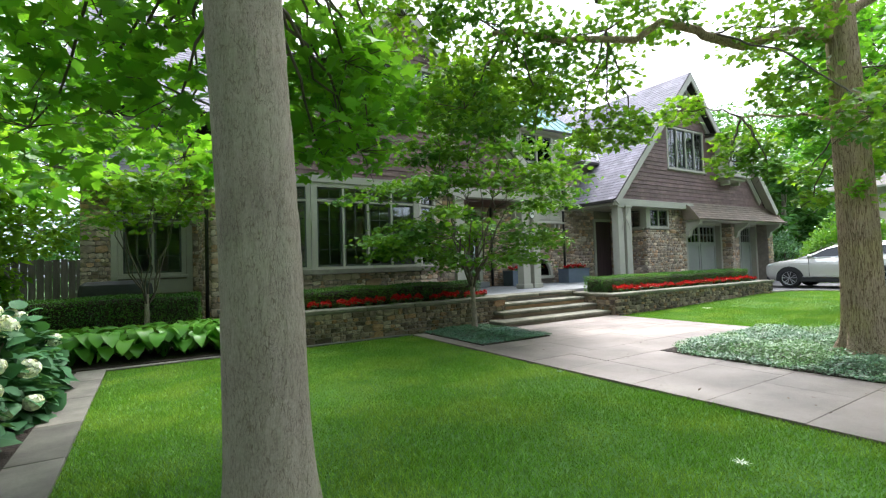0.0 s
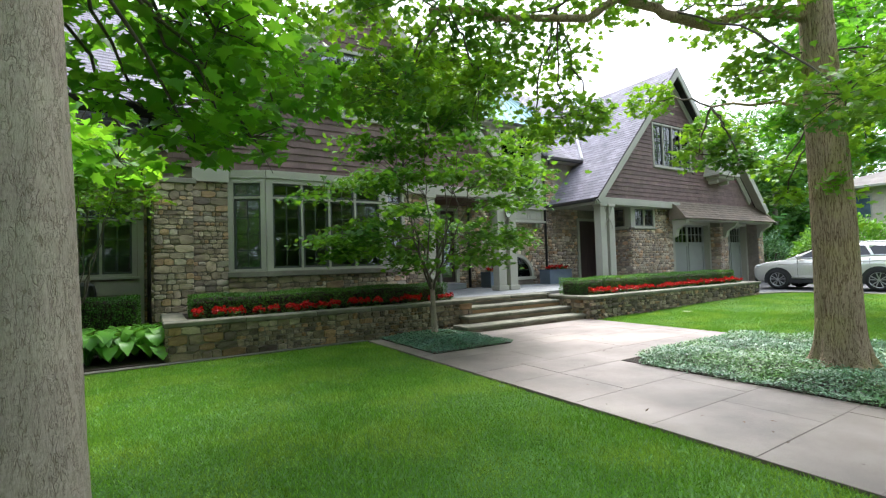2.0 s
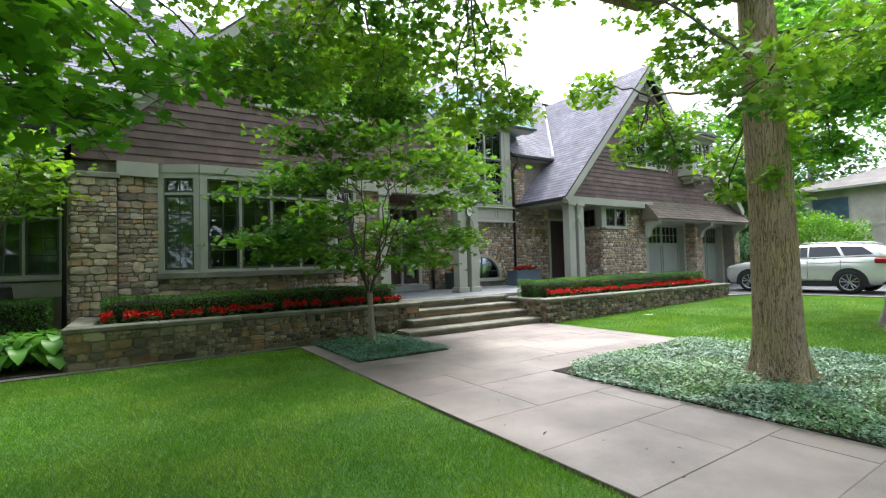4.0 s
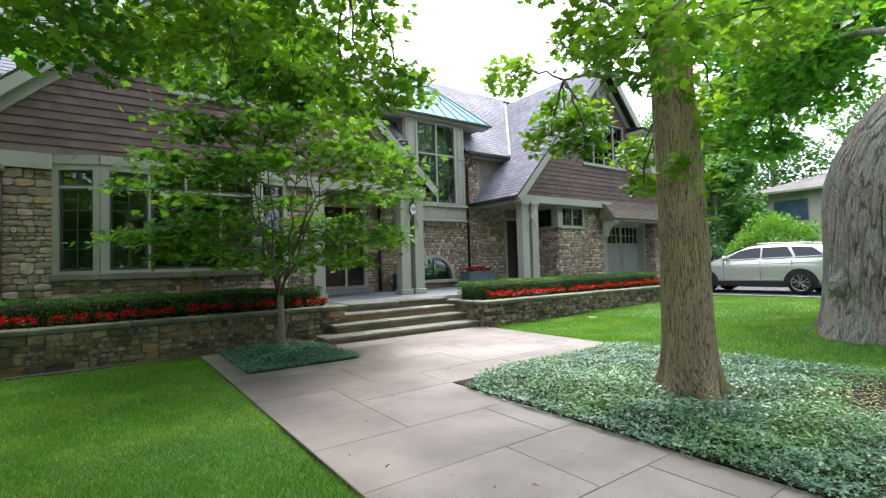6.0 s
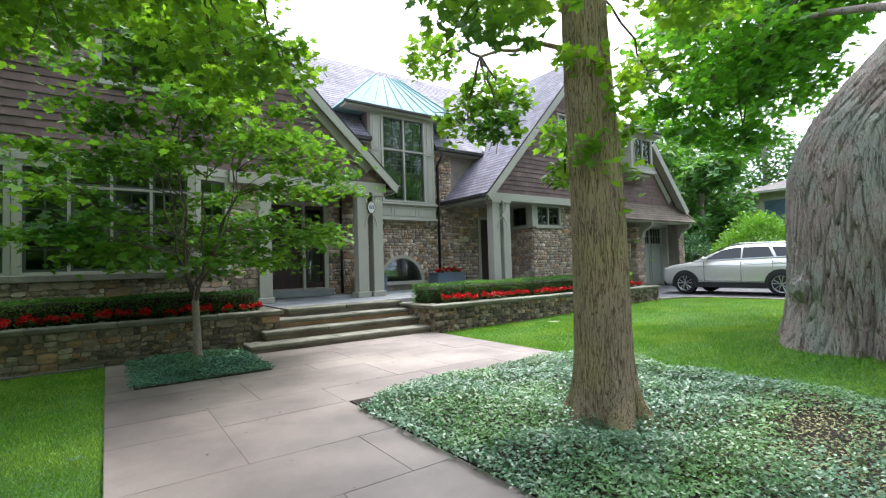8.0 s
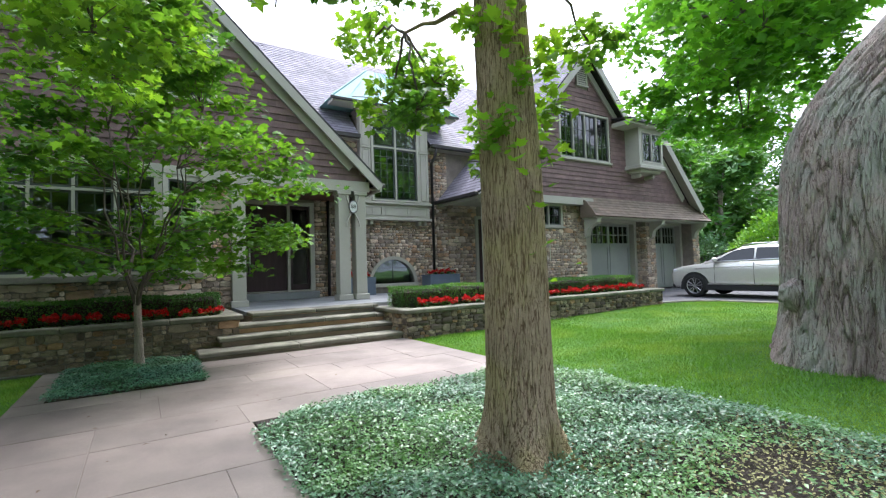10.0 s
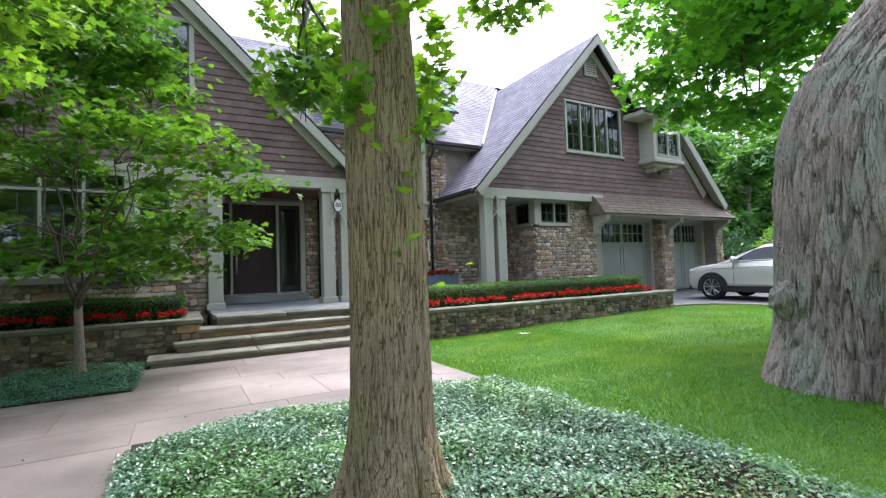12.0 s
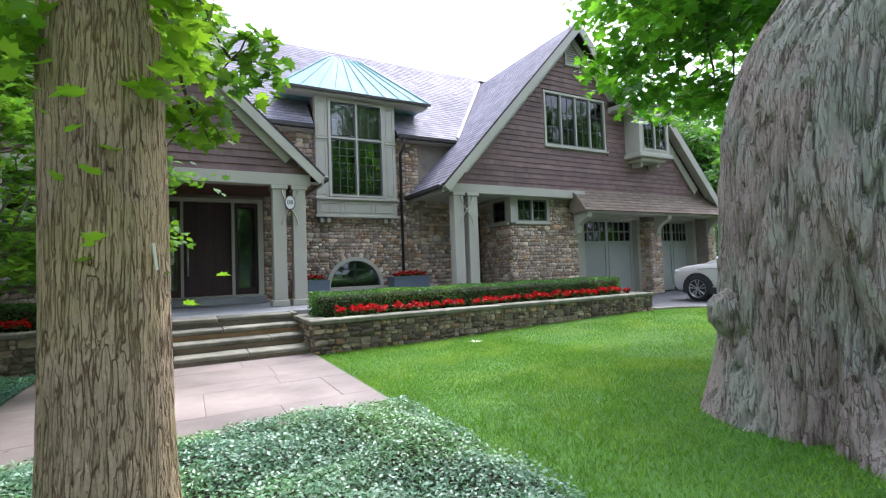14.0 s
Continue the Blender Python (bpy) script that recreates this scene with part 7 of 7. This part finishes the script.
def side_pane(pts, s, name="side_window", material=CARGLASS, lift=0.016, thick=0.012):
    bm = bmesh.new()
    f = lambda z: 0.872 - (z - 1.12) * 0.37 + lift
    a = [bm.verts.new((x, s * f(z), z)) for x, z in pts]
    b = [bm.verts.new((x, s * (f(z) - thick), z)) for x, z in pts]
    n = len(pts)
    bm.faces.new(a), bm.faces.new(b[::-1])
    for i in range(n):
        bm.faces.new((a[i], a[(i + 1) % n], b[(i + 1) % n], b[i]))
    return part(name, bm, material, car)


for s in (1, -1):
    side_pane([(-0.30, 1.19), (0.78, 1.18), (0.28, 1.49), (-0.02, 1.565), (-0.30, 1.58)], s)
    side_pane([(-1.22, 1.21), (-0.36, 1.195), (-0.36, 1.58), (-1.05, 1.57)], s)
    side_pane([(-1.98, 1.27), (-1.30, 1.215), (-1.14, 1.565), (-1.7, 1.53)], s)
    side_pane([(-2.0, 1.225), (0.88, 1.145), (0.88, 1.165), (-2.0, 1.25)], s, "window_trim", ALLOY, 0.02)
    part("sill_trim", boxes((-1.0, 1.0, *sorted((s * 0.88, s * 0.945)), 0.23, 0.40)), BLACKPL, car, bevel=0.02)
    part("sill_strip", boxes((-0.95, 0.98, *sorted((s * 0.925, s * 0.952)), 0.405, 0.44)), ALLOY, car)
    part("door_crease", tube(bmesh.new(), [(-1.9, s * 0.91, 1.02), (0, s * 0.928, 0.98), (1.4, s * 0.915, 0.93)], 0.012, 6), PAINT, car, smooth=True)
    for x in (-0.33, -1.2, 0.78):
        part("door_gap", boxes((x - 0.004, x + 0.004, *sorted((s * 0.90, s * 0.9285)), 0.42, 1.10)), BLACKPL, car)
    for x in (-0.52, -1.35):
        part("door_handle", boxes((x - 0.1, x + 0.1, *sorted((s * 0.925, s * 0.955)), 1.02, 1.05)), PAINT, car, bevel=0.008)
    mb = bmesh.new()
    bmesh.ops.create_icosphere(mb, subdivisions=3, radius=1)
    part("wing_mirror", mb, PAINT, car, smooth=True, m=Matrix.Translation((0.72, s * 1.0, 1.22)) @ Matrix.Diagonal((0.07, 0.12, 0.085, 1)))
    part("roof_rail", tube(bmesh.new(), [(-1.85, s * 0.58, 1.62), (-1.6, s * 0.58, 1.70), (-0.2, s * 0.58, 1.73), (0.1, s * 0.58, 1.66)], 0.018, 7), ALLOY, car, smooth=True)
    part("headlight", boxes((1.85, 2.17, *sorted((s * 0.60, s * 0.84)), 0.80, 0.92)), LAMP, car, bevel=0.03)
    part("tail_light", boxes((-2.32, -2.0, *sorted((s * 0.62, s * 0.90)), 0.96, 1.14)), REDLAMP, car, bevel=0.03)
    for x in (1.405, -1.405):
        arch = bmesh.new()
        pts = [(x + 0.445 * math.cos(math.pi * i / 14), 0.36 + 0.445 * math.sin(math.pi * i / 14)) for i in range(15)]
        prism(arch, pts + [(x - 0.445, 0.24), (x + 0.445, 0.24)], *sorted((s * 0.55, s * 0.938)))
        part("wheel_arch", arch, BLACKPL, car, "black plastic wheel arch")
        wh = part("wheel", bmesh.new(), RUBBER, car)
        ty = bmesh.new()
        prof = [(0.25, 0.0), (0.33, 0.0), (0.362, 0.03), (0.366, 0.11), (0.362, 0.19), (0.33, 0.225), (0.25, 0.225)]
        rr = []
        for i in range(32):
            a = 2 * math.pi * i / 32
            rr.append([ty.verts.new((x + r * math.cos(a), s * (0.735 + w), 0.366 + r * math.sin(a))) for r, w in prof])
        for i in range(32):
            for j in range(len(prof) - 1):
                ty.faces.new((rr[i][j], rr[i][j + 1], rr[(i + 1) % 32][j + 1], rr[(i + 1) % 32][j]))
        part("tyre", ty, RUBBER, wh, smooth=True)
        rim = bmesh.new()
        for i in range(32):
            a, b = 2 * math.pi * i / 32, 2 * math.pi * (i + 1) / 32
            q = [[rim.verts.new((x + r * math.cos(t), s * w, 0.366 + r * math.sin(t))) for r, w in ((0.268, 0.955), (0.235, 0.95), (0.235, 0.80))] for t in (a, b)]
            for j in range(2):
                rim.faces.new((q[0][j], q[0][j + 1], q[1][j + 1], q[1][j]))
        part("rim", rim, ALLOY, wh, smooth=True)
        part("brake_disc", prism(bmesh.new(), [(x + 0.235 * math.cos(2 * math.pi * i / 24), 0.366 + 0.235 * math.sin(2 * math.pi * i / 24)) for i in range(24)], *sorted((s * 0.80, s * 0.83))), BLACKPL, wh)
        spokes = bmesh.new()
        for k in range(5):
            for off in (-0.16, 0.16):
                a = 2 * math.pi * k / 5 + off + 0.3
                tube(spokes, [(x + 0.04 * math.cos(a), s * 0.925, 0.366 + 0.04 * math.sin(a)), (x + 0.24 * math.cos(a + off * 0.5), s * 0.945, 0.366 + 0.24 * math.sin(a + off * 0.5))], 0.017, 5)
        prism(spokes, [(x + 0.05 * math.cos(2 * math.pi * i / 12), 0.366 + 0.05 * math.sin(2 * math.pi * i / 12)) for i in range(12)], *sorted((s * 0.915, s * 0.945)))
        part("spokes", spokes, ALLOY, wh)
wsv = bmesh.new()
vs = [wsv.verts.new(p) for p in ((1.2, -0.72, 1.145), (1.2, 0.72, 1.145), (0.32, 0.60, 1.585), (0.32, -0.60, 1.585))]
wsv.faces.new(vs)
ws = part("windscreen", wsv, CARGLASS, car)
part("grille", boxes((2.26, 2.335, -0.4, 0.4, 0.58, 0.82)), BLACKPL, car, bevel=0.02)
part("bumper_lower", boxes((1.9, 2.29, -0.72, 0.72, 0.27, 0.42)), BLACKPL, car, bevel=0.04)
part("rear_bumper", boxes((-2.32, -2.0, -0.76, 0.76, 0.30, 0.46)), BLACKPL, car, bevel=0.04)

for ob in car.children:
    if ob.name.split(".")[0] not in ("wheel", "wheel_arch"):
        for vtx in ob.data.vertices:
            if vtx.co.z > 0.7:
                vtx.co.z = 0.7 + (vtx.co.z - 0.7) * 0.90
car.matrix_basis = car.matrix_basis @ Matrix.Scale(0.95, 4)

# neighbouring house
nb = thing("neighbour_house", 38.6, 4.4, 0, 0, label="beige rendered house beyond the driveway", category="house")
part("wall", boxes((0, 10, 0, 9, 0, 5.4)), STUCCO, nb)
part("storey_band", boxes((-0.05, 10.05, -0.05, 9.05, 2.9, 3.05)), TRIM, nb)
rb = bmesh.new()
lo4 = [rb.verts.new(p) for p in ((-0.8, -0.8, 5.4), (10.8, -0.8, 5.4), (10.8, 9.8, 5.4), (-0.8, 9.8, 5.4))]
hi2 = [rb.verts.new(p) for p in ((4, 4.5, 7.0), (6, 4.5, 7.0))]
for f in ((lo4[0], lo4[1], hi2[1], hi2[0]), (lo4[1], lo4[2], hi2[1]), (lo4[2], lo4[3], hi2[0], hi2[1]), (lo4[3], lo4[0], hi2[0]), tuple(lo4[::-1])):
    rb.faces.new(f)
part("roof", rb, mat("grey_brown_roof", (0.17, 0.15, 0.135), (0.13, 0.115, 0.105), rough=0.8), nb)
part("eave_fascia", boxes((-0.82, 10.82, -0.84, -0.8, 5.28, 5.42), (-0.84, -0.8, -0.8, 9.8, 5.28, 5.42)), TRIM, nb)
NGL = mat("neighbour_window_glass", (0.10, 0.15, 0.20), (0.08, 0.12, 0.16), rough=0.08, bump=0.0)
for a in (1.6, 5.2):
    w = part("window", boxes((a - 0.08, a + 1.5, -0.04, 0.0, 3.6, 4.9)), TRIM, nb)
    part("pane", boxes((a, a + 1.42, -0.05, -0.042, 3.68, 4.82)), NGL, w)
for a in (2.0, 6.0):
    w = part("window", boxes((-0.04, 0.0, a - 0.08, a + 1.9, 3.4, 4.9)), TRIM, nb)
    part("pane", boxes((-0.05, -0.042, a, a + 1.82, 3.48, 4.82)), NGL, w)

# fence at the far left
fence = thing("wooden_fence", -9, 15.5, 0, 0, label="weathered grey board fence between the gardens", category="fence")
for i in range(48):
    part("board", boxes((i * 0.16, i * 0.16 + 0.15, 0, 0.02, 0.05, 1.75 + 0.02 * (i % 3))), FENCEWOOD, fence)
for z in (0.5, 1.4):
    part("rail", boxes((0, 7.7, 0.02, 0.07, z, z + 0.09)), FENCEWOOD, fence)
# covered grill
grill = thing("covered_grill", -0.55, 11.3, 0.04, 0, label="dark fitted cover over a garden grill", category="grill cover")
cv = bmesh.new()
rows = []
for z, k in ((0.0, 1.0), (0.5, 0.99), (0.95, 0.97), (1.1, 0.93), (1.17, 0.8)):
    rows.append([(0.62 * k * sx, 0.33 * k * sy, z) for sx, sy in ((-1, -0.8), (-0.9, -1), (0, -1.03), (0.9, -1), (1, -0.8), (1, 0.8), (0.9, 1), (-0.9, 1), (-1, 0.8))])
part("cover", loft(rows), mat("dark_grey_cover_cloth", (0.05, 0.055, 0.055), (0.035, 0.04, 0.04), scale=4, rough=0.8, bump=0.5), grill)

# ---- the single stones of the walls ----
for row in LATER:
    set_stones(*row)
